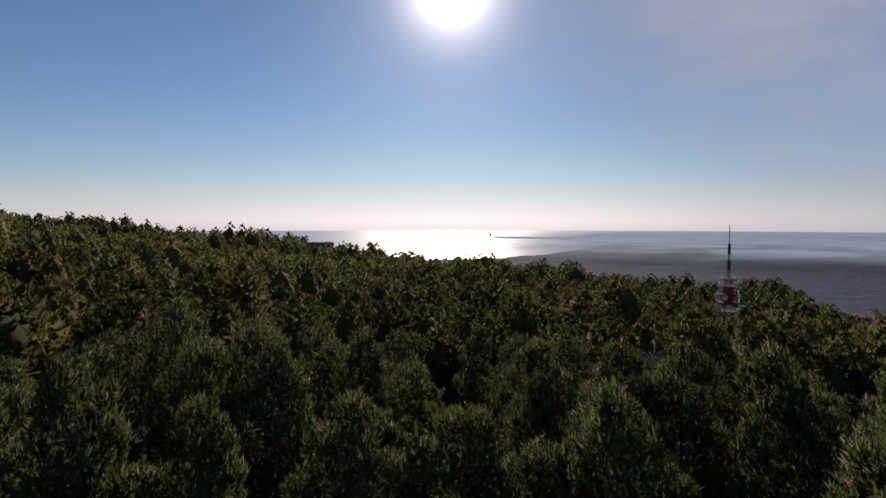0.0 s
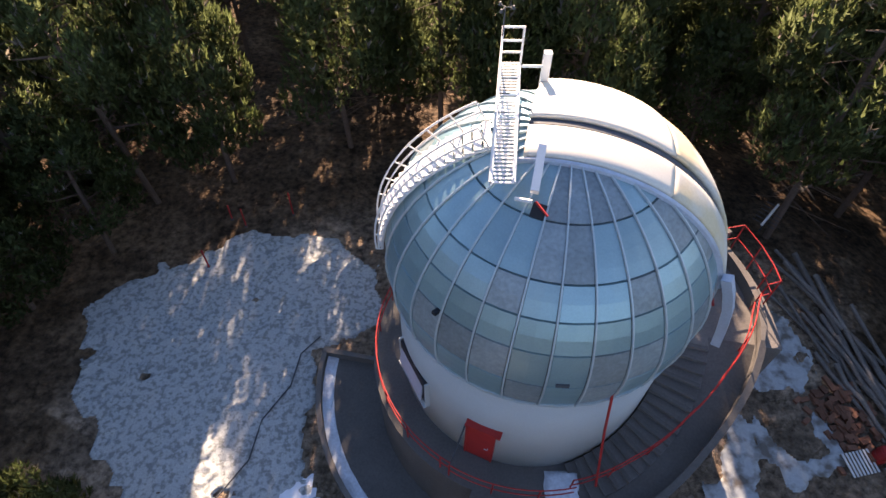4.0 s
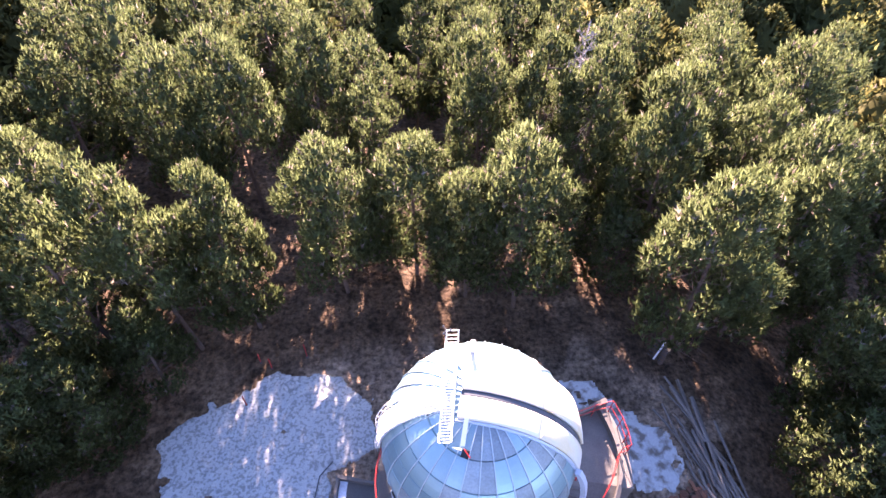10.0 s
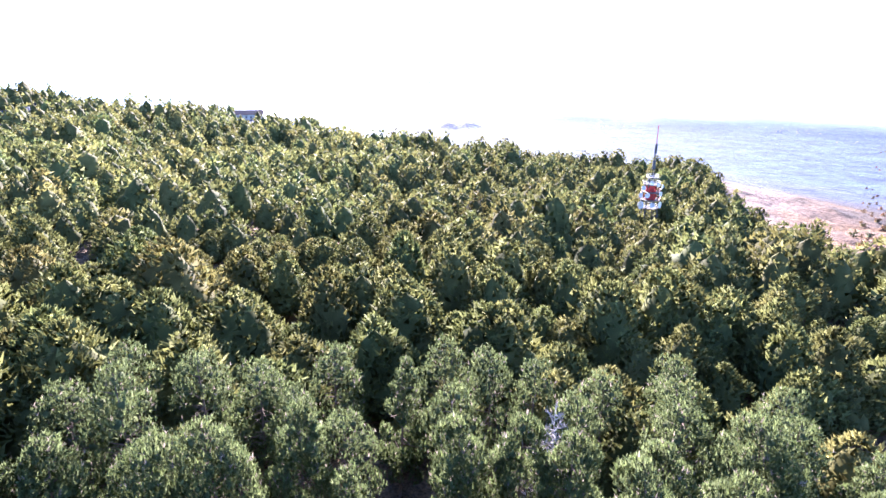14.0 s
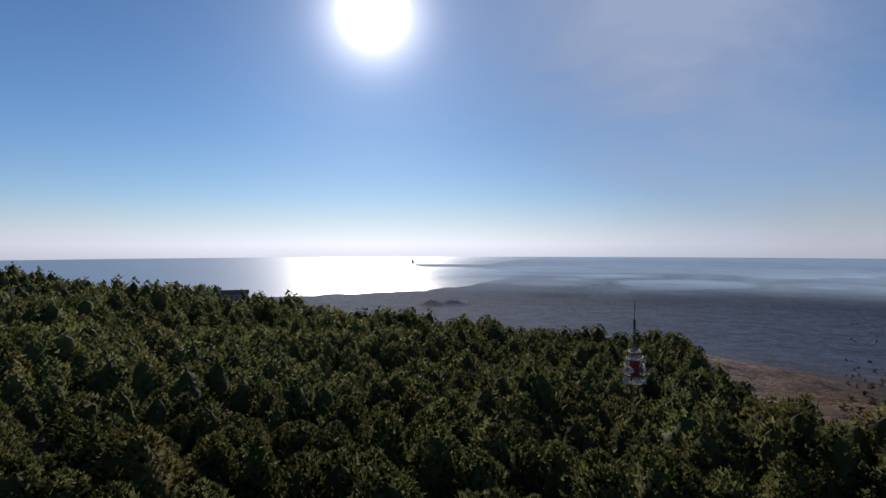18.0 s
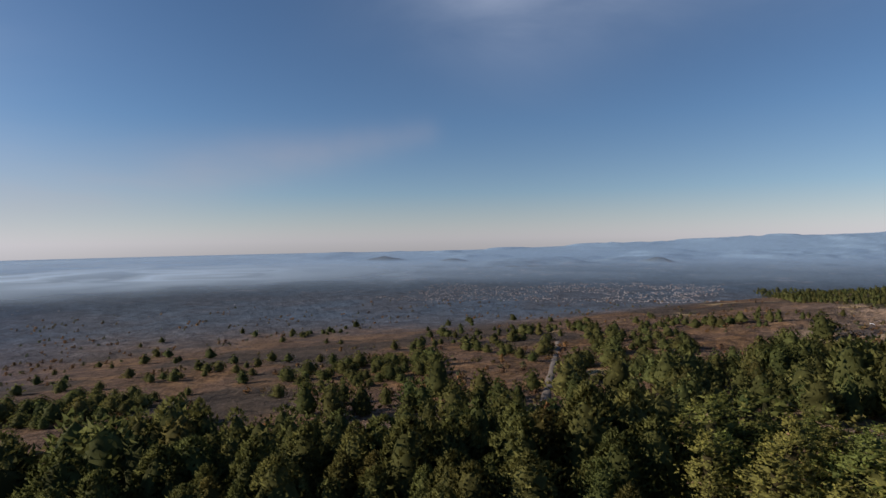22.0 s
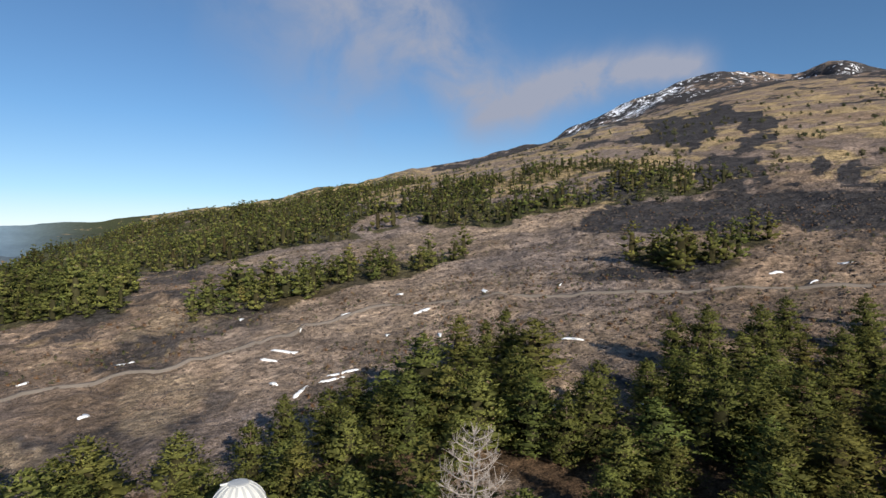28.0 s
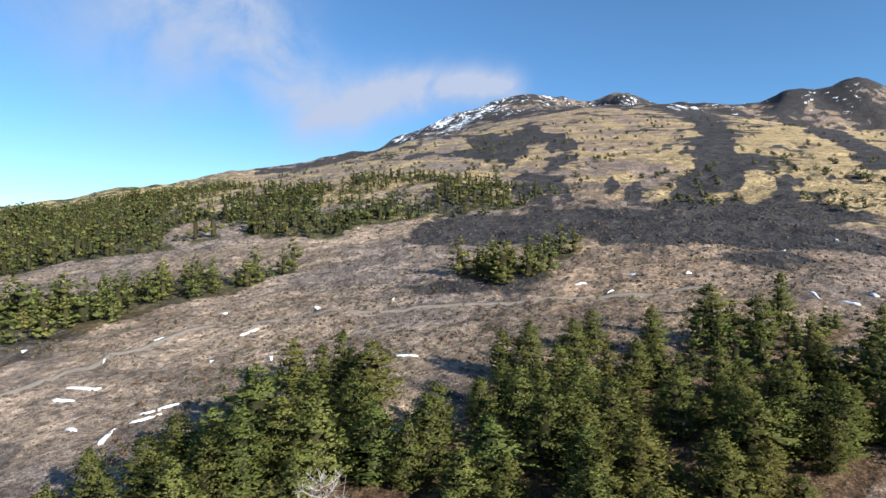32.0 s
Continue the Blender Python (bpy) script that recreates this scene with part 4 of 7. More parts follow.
# the pines that stand out round the clearing: place, height of the tip, spread (a negative spread: a slender tree)
TALL = [(-25.6, 11.0, 15.2, 1.10), (-20.8, 12.6, 16.0, 1.05), (-16.6, 14.6, 13.2, 0.95), (-9.6, 18.2, 12.2, 1.05), (-3.6, 20.0, 11.0, 1.10), (-7.0, 26.8, 11.6, -1.0), (4.6, 16.2, 13.0, 1.15), (0.6, 17.4, 10.4, 0.9),
        (2.4, 31.0, 12.8, 1.0), (7.4, 30.6, 12.6, 1.0), (11.6, 27.6, 13.4, 1.05), (16.6, 21.2, 14.4, 1.15), (24.4, 19.6, 12.4, 1.05), (15.8, 10.6, 14.8, 1.15), (22.6, 14.2, 12.4, 1.15), (31.4, 21.2, 9.0, 1.2),
        (25.4, 6.6, 9.8, 1.15), (32.2, 33.0, 10.6, 1.25), (41.2, 43.8, 6.6, 1.2), (26.4, 39.8, 8.4, 1.15), (31.8, 52.6, 6.6, 1.1), (-12.8, 32.4, 13.0, 1.1), (-19.4, 29.8, 14.0, 1.05), (-23.6, 28.6, 12.9, 1.0),
        (-34.0, 29.6, 12.2, 1.2), (-30.8, 37.6, 14.6, 1.1), (-19.2, 45.0, 11.2, 1.15), (-12.4, 51.4, 9.8, 1.1), (-3.8, 44.4, 11.4, -1.15), (7.6, 49.6, 9.8, 1.1), (2.6, 40.6, 10.0, 1.0), (15.6, 39.4, 9.8, 1.1),
        (12.6, 47.6, 8.8, 1.0), (20.4, 46.2, 8.2, 1.1), (37.4, 37.4, 7.4, 1.1), (40.0, 27.0, 6.2, 1.2), (38.6, 14.6, 5.0, 1.2), (33.0, 8.0, 6.2, 1.15), (20.6, 29.6, 11.0, 1.05), (24.4, 27.2, 9.6, 1.0),
        (-31.0, 20.0, 11.6, 1.1), (-38.4, 41.2, 11.4, 1.1), (-38.8, 22.6, 11.0, 1.1), (-25.6, 45.6, 12.0, 1.1), (-33.2, 12.0, 10.2, 1.0), (-27.4, 4.0, 8.2, 1.0), (-8.6, 38.6, 9.6, 1.0), (-14.8, 40.8, 10.0, 1.0),
        (-27.6, 34.4, 9.0, 1.0), (27.0, -2.0, 9.4, 1.1), (-24.6, 4.6, 6.6, 0.9), (-22.0, 8.6, 6.0, 0.8), (-29.6, -1.0, 7.0, 0.9), (30.4, 45.8, 6.8, 1.1), (-44.6, 33.6, 10.0, 1.1), (46.0, 33.6, 4.6, 1.2), (-35.0, 48.8, 12.0, 1.1), (2.4, 54.0, 8.6, 1.1),
        (24.0, 1.0, 5.0, 1.0), (29.0, 3.4, 6.6, 1.1), (-17.6, -7.4, 6.6, -0.8)]


def plant_pine(x, y, z, tip, spread, rng):
    crown, trunk = PINES[8 if y < -22 else 9 + rng.integers(2) if y > 34 and spread > 0 else 4 if x < -14 and y < 20 else rng.integers(6) if spread > 0 else 6 + rng.integers(2)]
    t = new("pine_tree")
    s, spread = (tip - z) / 13.0, abs(spread)
    t.matrix_world = pose(x, y, z - 0.1, rng.normal(0, 2), rng.normal(0, 2), rng.random() * 360) @ Matrix.Diagonal((spread, spread, s, 1))
    tall = tip - z > 17
    tagged(t, "tall green pine with a dense rounded crown" if tall else "young green pine under taller pines" if tip - z < 10.5 else "green pine with a broad rounded crown", "pine tree", "pines round the clearing")
    new("trunk", trunk).parent = t
    new("crown", crown).parent = t


# young pines under the tall ones: place and height of the tip
YOUNG = [(-27.0, 8.2, 4.6), (-24.6, 17.2, 5.0), (-6.0, 22.8, 3.6), (13.4, 18.6, 4.2), (21.8, 18.8, 4.0), (8.6, 22.6, 4.0), (29.4, 16.8, 4.0), (1.4, 25.6, 3.4), (-20.4, 20.8, 4.4), (15.4, 27.2, 4.6), (-30.4, 4.0, 4.4)]


def build_near_trees():
    x, y, rng = scatter(8.6, 0, 56, 3)
    for px, py, tip in YOUNG:
        plant_pine(px, py, float(ground_height(px, py)), tip, 0.72 + 0.2 * rng.random(), rng)
    z = ground_height(x, y)
    tall = np.array(TALL)
    for px, py, tip, spread in TALL:
        plant_pine(px, py, float(ground_height(px, py)), tip, spread, rng)
    for k in range(len(x)):
        seen = -46 < x[k] < 48 and 2 < y[k] < 56
        if np.hypot(tall[:, 0] - x[k], tall[:, 1] - y[k]).min() > 5.2 and (not seen or rng.random() < 0.12):
            plant_pine(x[k], y[k], z[k], z[k] + 11 + (3 if seen else 7) * rng.random(), 0.9 + 0.25 * rng.random(), rng)


build_near_trees()


# pines standing out along the edge of the lava: place and height of the tip
UPHILL = [(-23.4, -116.6, 14.6), (-15.9, -107.0, 13.5), (-31.4, -114.5, 15.3), (-56.9, -128.3, 18.6), (-41.4, -110.4, 16.4), (-82.0, -130.3, 26.8), (-77.3, -133.3, 23.5), (-70.4, -102.5, 19.4), (-80.3, -94.1, 20.3),
          (-87.2, -86.2, 21.4), (-117.2, -99.4, 29.0), (-113.4, -104.4, 26.8), (-128.6, -92.4, 29.0), (-147.5, -98.4, 29.5), (-155.3, -83.7, 31.0), (-128.6, -75.0, 25.8), (-136.7, -58.7, 25.9), (-173.5, -75.5, 36.8),
          (-200.6, -64.5, 39.8), (-177.0, -62.4, 33.8), (-133.2, -42.7, 24.8), (-165.5, -44.5, 25.2), (-193.0, -37.6, 31.8), (-167.2, -36.2, 25.5), (-112.6, -57.7, 23.0)]
UPHILL += [(-102.5, -66.6, 22.0), (-100.4, -81.8, 22.7), (-64.4, -84.1, 18.0), (-40.4, -125.1, 14.9), (-56.7, -112.3, 17.7), (-115.4, -46.9, 21.0), (-131.2, -33.0, 20.7)]


def build_lava_edge():
    rng = np.random.default_rng(12)
    kinds = []
    for k in range(4):
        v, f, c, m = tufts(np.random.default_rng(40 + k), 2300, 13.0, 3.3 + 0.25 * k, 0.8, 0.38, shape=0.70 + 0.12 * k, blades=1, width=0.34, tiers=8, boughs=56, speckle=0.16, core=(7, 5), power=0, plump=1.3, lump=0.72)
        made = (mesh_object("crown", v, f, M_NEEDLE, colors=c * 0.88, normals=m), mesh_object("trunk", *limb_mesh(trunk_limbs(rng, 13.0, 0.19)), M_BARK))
        kinds.append(tuple(o.data for o in made))
        for o in made:
            bpy.data.objects.remove(o)
    for x, y, tip in UPHILL:
        z = float(ground_height(x, y))
        t = new("pine_tree")
        wide = (1.05 + 0.45 * rng.random()) * ((tip - z) / 13.0) ** 0.5
        t.matrix_world = pose(x, y, z - 0.1, rng.normal(0, 2), rng.normal(0, 2), rng.random() * 360) @ Matrix.Diagonal((wide, wide, (tip - z) / 13.0, 1))
        tagged(t, "tall olive green pine at the edge of the lava", "pine tree", "pines along the lava")
        crown, trunk = kinds[rng.integers(4)]
        new("trunk", trunk).parent = t
        new("crown", crown).parent = t


build_lava_edge()


def build_forest(name, label, spacing, r0, r1, seed, pointed, rounded, tone=1.0):
    """A wood of many pines in one mesh: pointed crowns up the slope, rounded ones below."""
    x, y, rng = scatter(spacing, r0, r1, seed)
    stand = np.array(UPHILL)
    apart = np.hypot(stand[:, :1] - x, stand[:, 1:2] - y).min(0) > 4.2
    x, y = x[apart], y[apart]
    z = ground_height(x, y)
    r, a = polar(x, y)
    clump = fractal(x, y, 42, 3, 49)
    count, size, width, boughs, core, plump, lump = pointed
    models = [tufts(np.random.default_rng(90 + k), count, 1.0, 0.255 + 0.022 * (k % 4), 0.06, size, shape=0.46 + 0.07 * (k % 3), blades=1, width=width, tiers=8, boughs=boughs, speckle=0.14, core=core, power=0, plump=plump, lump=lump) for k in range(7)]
    models += [mound_crown(np.random.default_rng(70 + k), 0.285 + 0.022 * (k % 4), 0.08, *rounded) for k in range(7)]
    vs, fs, cs, ns, first = [], [], [], [], 0
    for k in range(len(x)):
        below = a[k] > 290 or a[k] < 112 or (r[k] > 195 and a[k] < 150)
        v, f, c, m = models[rng.integers(7) + (7 if below else 0)]
        hgt = (9.0 + 9.0 * rng.random() ** 1.2) * (0.40 + 1.2 * clump[k]) * (0.55 if (r[k] > 260 and 36 < a[k] < 118) or (r[k] > 430 and 36 < a[k] < 150) else 1.0)
        w = rng.random() * 6.3
        wide = (1.15 + 0.5 * rng.random()) * (1.22 if r[k] < 150 and 125 < a[k] < 290 else 1.12 if below else 1.0) * (1.5 if r[k] > 260 and 36 < a[k] < 118 else 1.0)
        ca, sa = math.cos(w), math.sin(w)
        turn = np.array(((ca, sa, 0), (-sa, ca, 0), (0, 0, 1)))
        vs.append(((v * (wide, wide, 1)) @ turn) * hgt + (x[k], y[k], z[k]))
        ns.append(m @ turn)
        fs.append(f + first)
        first += len(v)
        # tint by heading and distance puts front-lit and backlit brightness into the colour
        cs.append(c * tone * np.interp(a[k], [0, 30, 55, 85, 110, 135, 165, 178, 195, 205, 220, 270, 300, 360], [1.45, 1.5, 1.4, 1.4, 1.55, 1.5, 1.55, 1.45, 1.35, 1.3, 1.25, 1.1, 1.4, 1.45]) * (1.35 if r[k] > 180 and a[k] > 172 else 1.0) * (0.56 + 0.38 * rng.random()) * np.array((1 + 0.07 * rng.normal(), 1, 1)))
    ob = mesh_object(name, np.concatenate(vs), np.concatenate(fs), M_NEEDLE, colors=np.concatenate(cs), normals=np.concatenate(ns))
    tagged(ob, label, "forest", kind="stuff")


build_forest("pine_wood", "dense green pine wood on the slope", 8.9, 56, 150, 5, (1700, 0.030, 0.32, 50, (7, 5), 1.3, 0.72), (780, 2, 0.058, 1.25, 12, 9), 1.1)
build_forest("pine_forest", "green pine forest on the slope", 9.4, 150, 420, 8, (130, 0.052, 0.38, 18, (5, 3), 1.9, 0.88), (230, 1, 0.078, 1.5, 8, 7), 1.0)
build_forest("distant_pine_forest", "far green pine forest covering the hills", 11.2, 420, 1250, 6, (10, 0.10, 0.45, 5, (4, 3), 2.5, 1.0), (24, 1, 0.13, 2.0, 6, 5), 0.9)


# ---- observatory ----
DOME_Z, DOME_R, SQUASH = 7.0, 5.0, 0.89
WALK_Z = 0.5
M_RIB = material("dome_rib", (0.38, 0.47, 0.49), rough=0.45, metal=0.2, vary=0.08, scale=2.0, fine=30.0, bump=0.05)
M_DARKPANEL = material("weathered_panel", (0.205, 0.265, 0.28), rough=0.5, metal=0.30, vary=0.28, scale=1.1, fine=10.0, bump=0.02, random_tint=0.15)
M_SEAM = material("dark_seam", (0.06, 0.07, 0.08), rough=0.7, vary=0.2, scale=4.0, fine=30.0, bump=0.1)
M_STAIN = material("stained_white", (0.56, 0.54, 0.47), rough=0.55, vary=0.12, scale=0.8, fine=14.0, bump=0.08, mottling=(0.55, 0.46, 0.30))
M_ICE = material("ice", (0.55, 0.62, 0.68), rough=0.35, vary=0.25, scale=1.5, fine=9.0, bump=0.4)
M_STEP = material("worn_step", (0.13, 0.117, 0.107), rough=0.85, vary=0.25, scale=1.5, fine=16.0, bump=0.3, random_tint=0.15)
M_DARK = material("dark_opening", (0.02, 0.022, 0.025), rough=0.8, vary=0.2, scale=2.0, fine=12.0, bump=0.0)
M_BLUE = material("pale_blue_metal", (0.42, 0.50, 0.58), rough=0.45, metal=0.2, vary=0.12, scale=2.0, fine=16.0, bump=0.08)


def round_point(r, az, z):
    """A point round the dome's axis; az in degrees from -y towards +x."""
    a = radians(az)
    return Vector((r * math.sin(a), -r * math.cos(a), z))


class Build:
    """Collects boxes, tubes and sheets into one mesh."""

    def __init__(self):
        self.v, self.f = [], []

    def box(self, size, m, taper=1.0):
        k = len(self.v)
        sx, sy, sz = (d / 2 for d in size)
        for z, t in ((-sz, 1.0), (sz, taper)):
            for x, y in ((-sx, -sy), (sx, -sy), (sx, sy), (-sx, sy)):
                self.v.append(m @ Vector((x * t, y * t, z)))
        self.f += [(k + 3, k + 2, k + 1, k), (k + 4, k + 5, k + 6, k + 7)] + [(k + i, k + (i + 1) % 4, k + 4 + (i + 1) % 4, k + 4 + i) for i in range(4)]
        return self

    def tube(self, points, r, n=6):
        k = len(self.v)
        pts = [Vector(p) for p in points]
        for i, p in enumerate(pts):
            d = (pts[min(i + 1, len(pts) - 1)] - pts[max(i - 1, 0)]).normalized()
            s = d.cross(Vector((0.21, 0.13, 0.97)) if abs(d.z) < 0.9 else Vector((1, 0.2, 0))).normalized()
            q = d.cross(s)
            for j in range(n):
                w = 2 * math.pi * j / n
                self.v.append(p + s * (r * math.cos(w)) + q * (r * math.sin(w)))
        for i in range(len(pts) - 1):
            for j in range(n):
                a, b = k + i * n, k + (i + 1) * n
                self.f.append((a + j, a + (j + 1) % n, b + (j + 1) % n, b + j))
        self.f += [tuple(k + j for j in reversed(range(n))), tuple(k + (len(pts) - 1) * n + j for j in range(n))]
        return self

    def solid(self, inner, outer):
        """A closed strip between two rows of sections; each section is a list of points."""
        rows = [list(a) + list(reversed(b)) for a, b in zip(inner, outer)]
        k, n = len(self.v), len(rows[0])
        for row in rows:
            self.v += [Vector(p) for p in row]
        for i in range(len(rows) - 1):
            for j in range(n):
                a, b = k + i * n, k + (i + 1) * n
                self.f.append((a + j, a + (j + 1) % n, b + (j + 1) % n, b + j))
        self.f += [tuple(k + j for j in reversed(range(n))), tuple(k + (len(rows) - 1) * n + j for j in range(n))]
        return self

    def done(self, name, mat, parent=None, label="", smooth=False):
        return mesh_object(name, [tuple(p) for p in self.v], self.f, mat, parent, label, smooth)


def ring_band(r0, r1, z0, z1, az0, az1, steps, z_of=None):
    """An arc-shaped block between two radii; z_of(t) lifts the top along its length."""
    inner, outer = [], []
    for i in range(steps + 1):
        t = i / steps
        az = az0 + (az1 - az0) * t
        top = z1 if z_of is None else z_of(t)
        inner.append([round_point(r0, az, z0), round_point(r0, az, top)])
        outer.append([round_point(r1, az, z0), round_point(r1, az, top)])
    return Build().solid(inner, outer)


obs = tagged(new("observatory"), "white observatory drum under a pale silvery panelled dome", "observatory")

# the drum and its foot
ring_band(4.5, 4.75, WALK_Z - 0.3, 6.2, -180, 180, 60).done("drum_wall", M_WALL, obs, "white plastered drum wall", True)
ring_band(4.0, 5.95, -5.2, WALK_Z, -180, 180, 60).done("drum_base", M_CONCRETE, obs, "dark concrete base with a walkway")

RIBS, RIB_STEP, RIB_FIRST = 30, 12.0, -18.4
ROWS = (-13.0, 2.0, 17.8, 29.6, 41.2, 58.2, 84.0)
dome = ring_band(4.70, 4.93, 5.80, 5.93, -180, 180, 30).done("dome", M_RIB, obs, "silvery dome of ribbed sheet-metal panels")


def sphere_point(r, az, lat):
    return round_point(r * math.cos(radians(lat)), az, DOME_Z + r * math.sin(radians(lat)) * (SQUASH if lat > 0 else 1.0))


def panel_mesh(lat0, lat1):
    """One curved panel, centred on azimuth zero, slightly dished, with turned-in edges."""
    half = RIB_STEP / 2 - 0.35
    nu, nv = 2, 4 if lat1 - lat0 > 12 else 2
    v, f = [], []
    for r, edge in ((DOME_R - 0.09, 0.0), (DOME_R - 0.006, 0.18)):
        for j in range(nv + 1):
            for i in range(nu + 1):
                lat = lat0 + edge * 2 + (lat1 - lat0 - edge * 4) * j / nv
                v.append(sphere_point(r, (half - edge) * (2 * i / nu - 1), lat))
    w = nu + 1
    m = w * (nv + 1)
    for j in range(nv):
        for i in range(nu):
            a = m + j * w + i
            f.append((a, a + 1, a + w + 1, a + w))
    rim = [i for i in range(w)] + [j * w + nu for j in range(1, nv + 1)] + [nv * w + i for i in range(nu - 1, -1, -1)] + [j * w for j in range(nv - 1, 0, -1)]
    for a, b in zip(rim, rim[1:] + rim[:1]):
        f.append((a, b, m + b, m + a))
    return v, f


DARK_PANELS = {(0, 5), (1, 5), (2, 5), (3, 5), (5, 4), (6, 4), (0, 4), (1, 4), (3, 3), (-1, 3), (-1, 1), (3, 1), (2, 1), (5, 1), (-3, 1), (0, 0), (2, 0), (-2, 1), (6, 3)}
for row in range(6):
    v, f = panel_mesh(ROWS[row], ROWS[row + 1])
    pieces = []
    for mat in (M_PANEL, M_DARKPANEL):
        o = mesh_object("panel", v, f, mat)
        pieces.append(o.data)
        bpy.data.objects.remove(o)
    for k in range(RIBS):
        kk = k if k < 15 else k - RIBS
        p = new("panel", pieces[1 if (kk, row) in DARK_PANELS or (abs(kk) > 7 and (k * 7 + row * 5) % 13 == 0) else 0])
        p.parent = dome
        p.rotation_euler = (0, 0, radians(RIB_FIRST + (k + 0.5) * RIB_STEP))
v, f = [], []
inner_shell = [[sphere_point(DOME_R - 0.12, az, lat) for az in range(-180, 181, 12)] for lat in (-13, 0, 12, 24, 36, 48, 60, 72, 84, 89.5)]
for row in inner_shell:
    v += row
n = len(inner_shell[0])
for j in range(len(inner_shell) - 1):
    for i in range(n - 1):
        f.append((j * n + i, j * n + i + 1, (j + 1) * n + i + 1, (j + 1) * n + i))
mesh_object("lining", v, f, M_SEAM, dome, "dark seams between the panels", True)
rib_rows = [sphere_point(DOME_R + 0.005, 0, -13 + 97 * i / 16) for i in range(17)]
inner = [[p + Vector((-0.028, 0, 0)), p + Vector((-0.018, 0, 0)) + (p - Vector((0, 0, DOME_Z))).normalized() * 0.05] for p in rib_rows]
outer = [[p + Vector((0.028, 0, 0)), p + Vector((0.018, 0, 0)) + (p - Vector((0, 0, DOME_Z))).normalized() * 0.05] for p in rib_rows]
o = Build().solid(inner, outer).done("rib", M_RIB)
rib_data = o.data
bpy.data.objects.remove(o)
for k in range(RIBS):
    p = new("rib", rib_data)
    p.parent = dome
    p.rotation_euler = (0, 0, radians(RIB_FIRST + k * RIB_STEP))

# a small rusty hole and a vent in the panels
b = Build()
b.box((0.13, 0.10, 0.25), look(sphere_point(DOME_R + 0.03, -44, 17), Vector((0, 0, DOME_Z))))
b.done("cable_entry", M_DARK, obs, "dark cable entry")
Build().box((0.34, 0.12, 0.05), look(sphere_point(DOME_R + 0.01, -1.5, 4.0), Vector((0, 0, DOME_Z)))).done("vent", M_SEAM, obs, "dark vent slot")

# the shutter: two curved leaves running over the top and down one side
SHUT = radians(-12)
S_DIR, S_ACROSS = Vector((math.cos(SHUT), math.sin(SHUT), 0)), Vector((-math.sin(SHUT), math.cos(SHUT), 0))


def over_dome(r, along, across):
    """A point over the dome: along the shutter's arc in degrees from the top, and metres across it."""
    a = radians(along)
    rr = math.sqrt(max(r * r - across * across * 0.9, 0.1))
    return Vector((0, 0.05, DOME_Z)) + S_DIR * (rr * math.sin(a)) + Vector((0, 0, rr * math.cos(a) * (SQUASH if abs(along) < 90 else 1.0))) + S_ACROSS * across


def leaf(w0, w1, a0, a1, r0=5.06, r1=5.24, steps=26):
    inner, outer = [], []
    half = (w0 + w1) / 2
    quarter = (w0 + half) / 2
    for i in range(steps + 1):
        al = a0 + (a1 - a0) * i / steps
        inner.append([over_dome(r0, al, quarter), over_dome(r0, al, w0), over_dome(r1 - 0.03, al, w0), over_dome(r1, al, w0 + 0.06), over_dome(r1, al, quarter)])
        outer.append([over_dome(r0, al, half), over_dome(r0, al, (half + w1) / 2), over_dome(r0, al, w1), over_dome(r1 - 0.03, al, w1), over_dome(r1, al, w1 - 0.06), over_dome(r1, al, (half + w1) / 2), over_dome(r1, al, half)])
    return Build().solid(inner, outer)


shutter = leaf(-1.18, -0.12, -12, 32, 5.02, 5.16).done("shutter", M_CREAM, obs, "white sliding dome shutter", True)
leaf(0.22, 3.0, -12, 32, 5.06, 5.22).done("shutter_leaf", M_CREAM, shutter, smooth=True)
leaf(-1.175, -0.125, 32.15, 80, 5.02, 5.16).done("shutter_leaf", M_STAIN, shutter, "weathered yellowish shutter leaf", True)
leaf(0.225, 2.2, 32.15, 80, 5.06, 5.22).done("shutter_leaf", M_STAIN, shutter, "weathered yellowish shutter leaf", True)
leaf(-0.11, 0.21, -12, 80, 5.0, 5.1).done("centre_groove", M_SEAM, shutter, "dark groove between the leaves", True)
leaf(-1.30, -1.20, -14, 80, 4.98, 5.12).done("guide_rail", M_BLUE, obs, "pale blue guide rail")
leaf(2.22, 2.32, 32.2, 80, 4.98, 5.12).done("guide_rail", M_BLUE, obs)
Build().tube([over_dome(5.24, 72, -1.40), over_dome(5.34, 80, -1.42), over_dome(5.5, 89, -1.44), over_dome(5.75, 99, -1.46), over_dome(6.0, 106, -1.48)], 0.19, 4).done("shutter_arm", M_BLUE, obs, "pale blue box-section shutter arm")
Build().tube([over_dome(5.1, 90, -1.3), over_dome(5.1, 93, -0.4)], 0.05).done("brace", M_RED, obs, "red steel brace")
for across, al, length in ((-1.8, -7, 1.2),):
    m = Matrix.Translation(over_dome(5.42, al, across)) @ Matrix.Rotation(SHUT, 4, "Z") @ pose(0, 0, 0, 22 if across < 0 else -24)
    Build().box((0.2, length, 0.2), m).done("drive_box", M_WHITE, obs, "white drive housing on the slit")
Build().tube([over_dome(5.2, -13, -2.4), over_dome(5.2, -8, -2.45)], 0.05).done("stop_bar", M_WHITE, obs)
Build().box((0.34, 0.36, 0.10), look(over_dome(4.97, -6, -2.5), Vector((0, 0, DOME_Z)))).done("hatch", M_DARK, obs, "dark gap in the dome skin")
Build().tube([over_dome(5.06, -7, -2.35), over_dome(5.06, -3, -2.65)], 0.032).done("brace", M_RED, obs, "red steel brace")

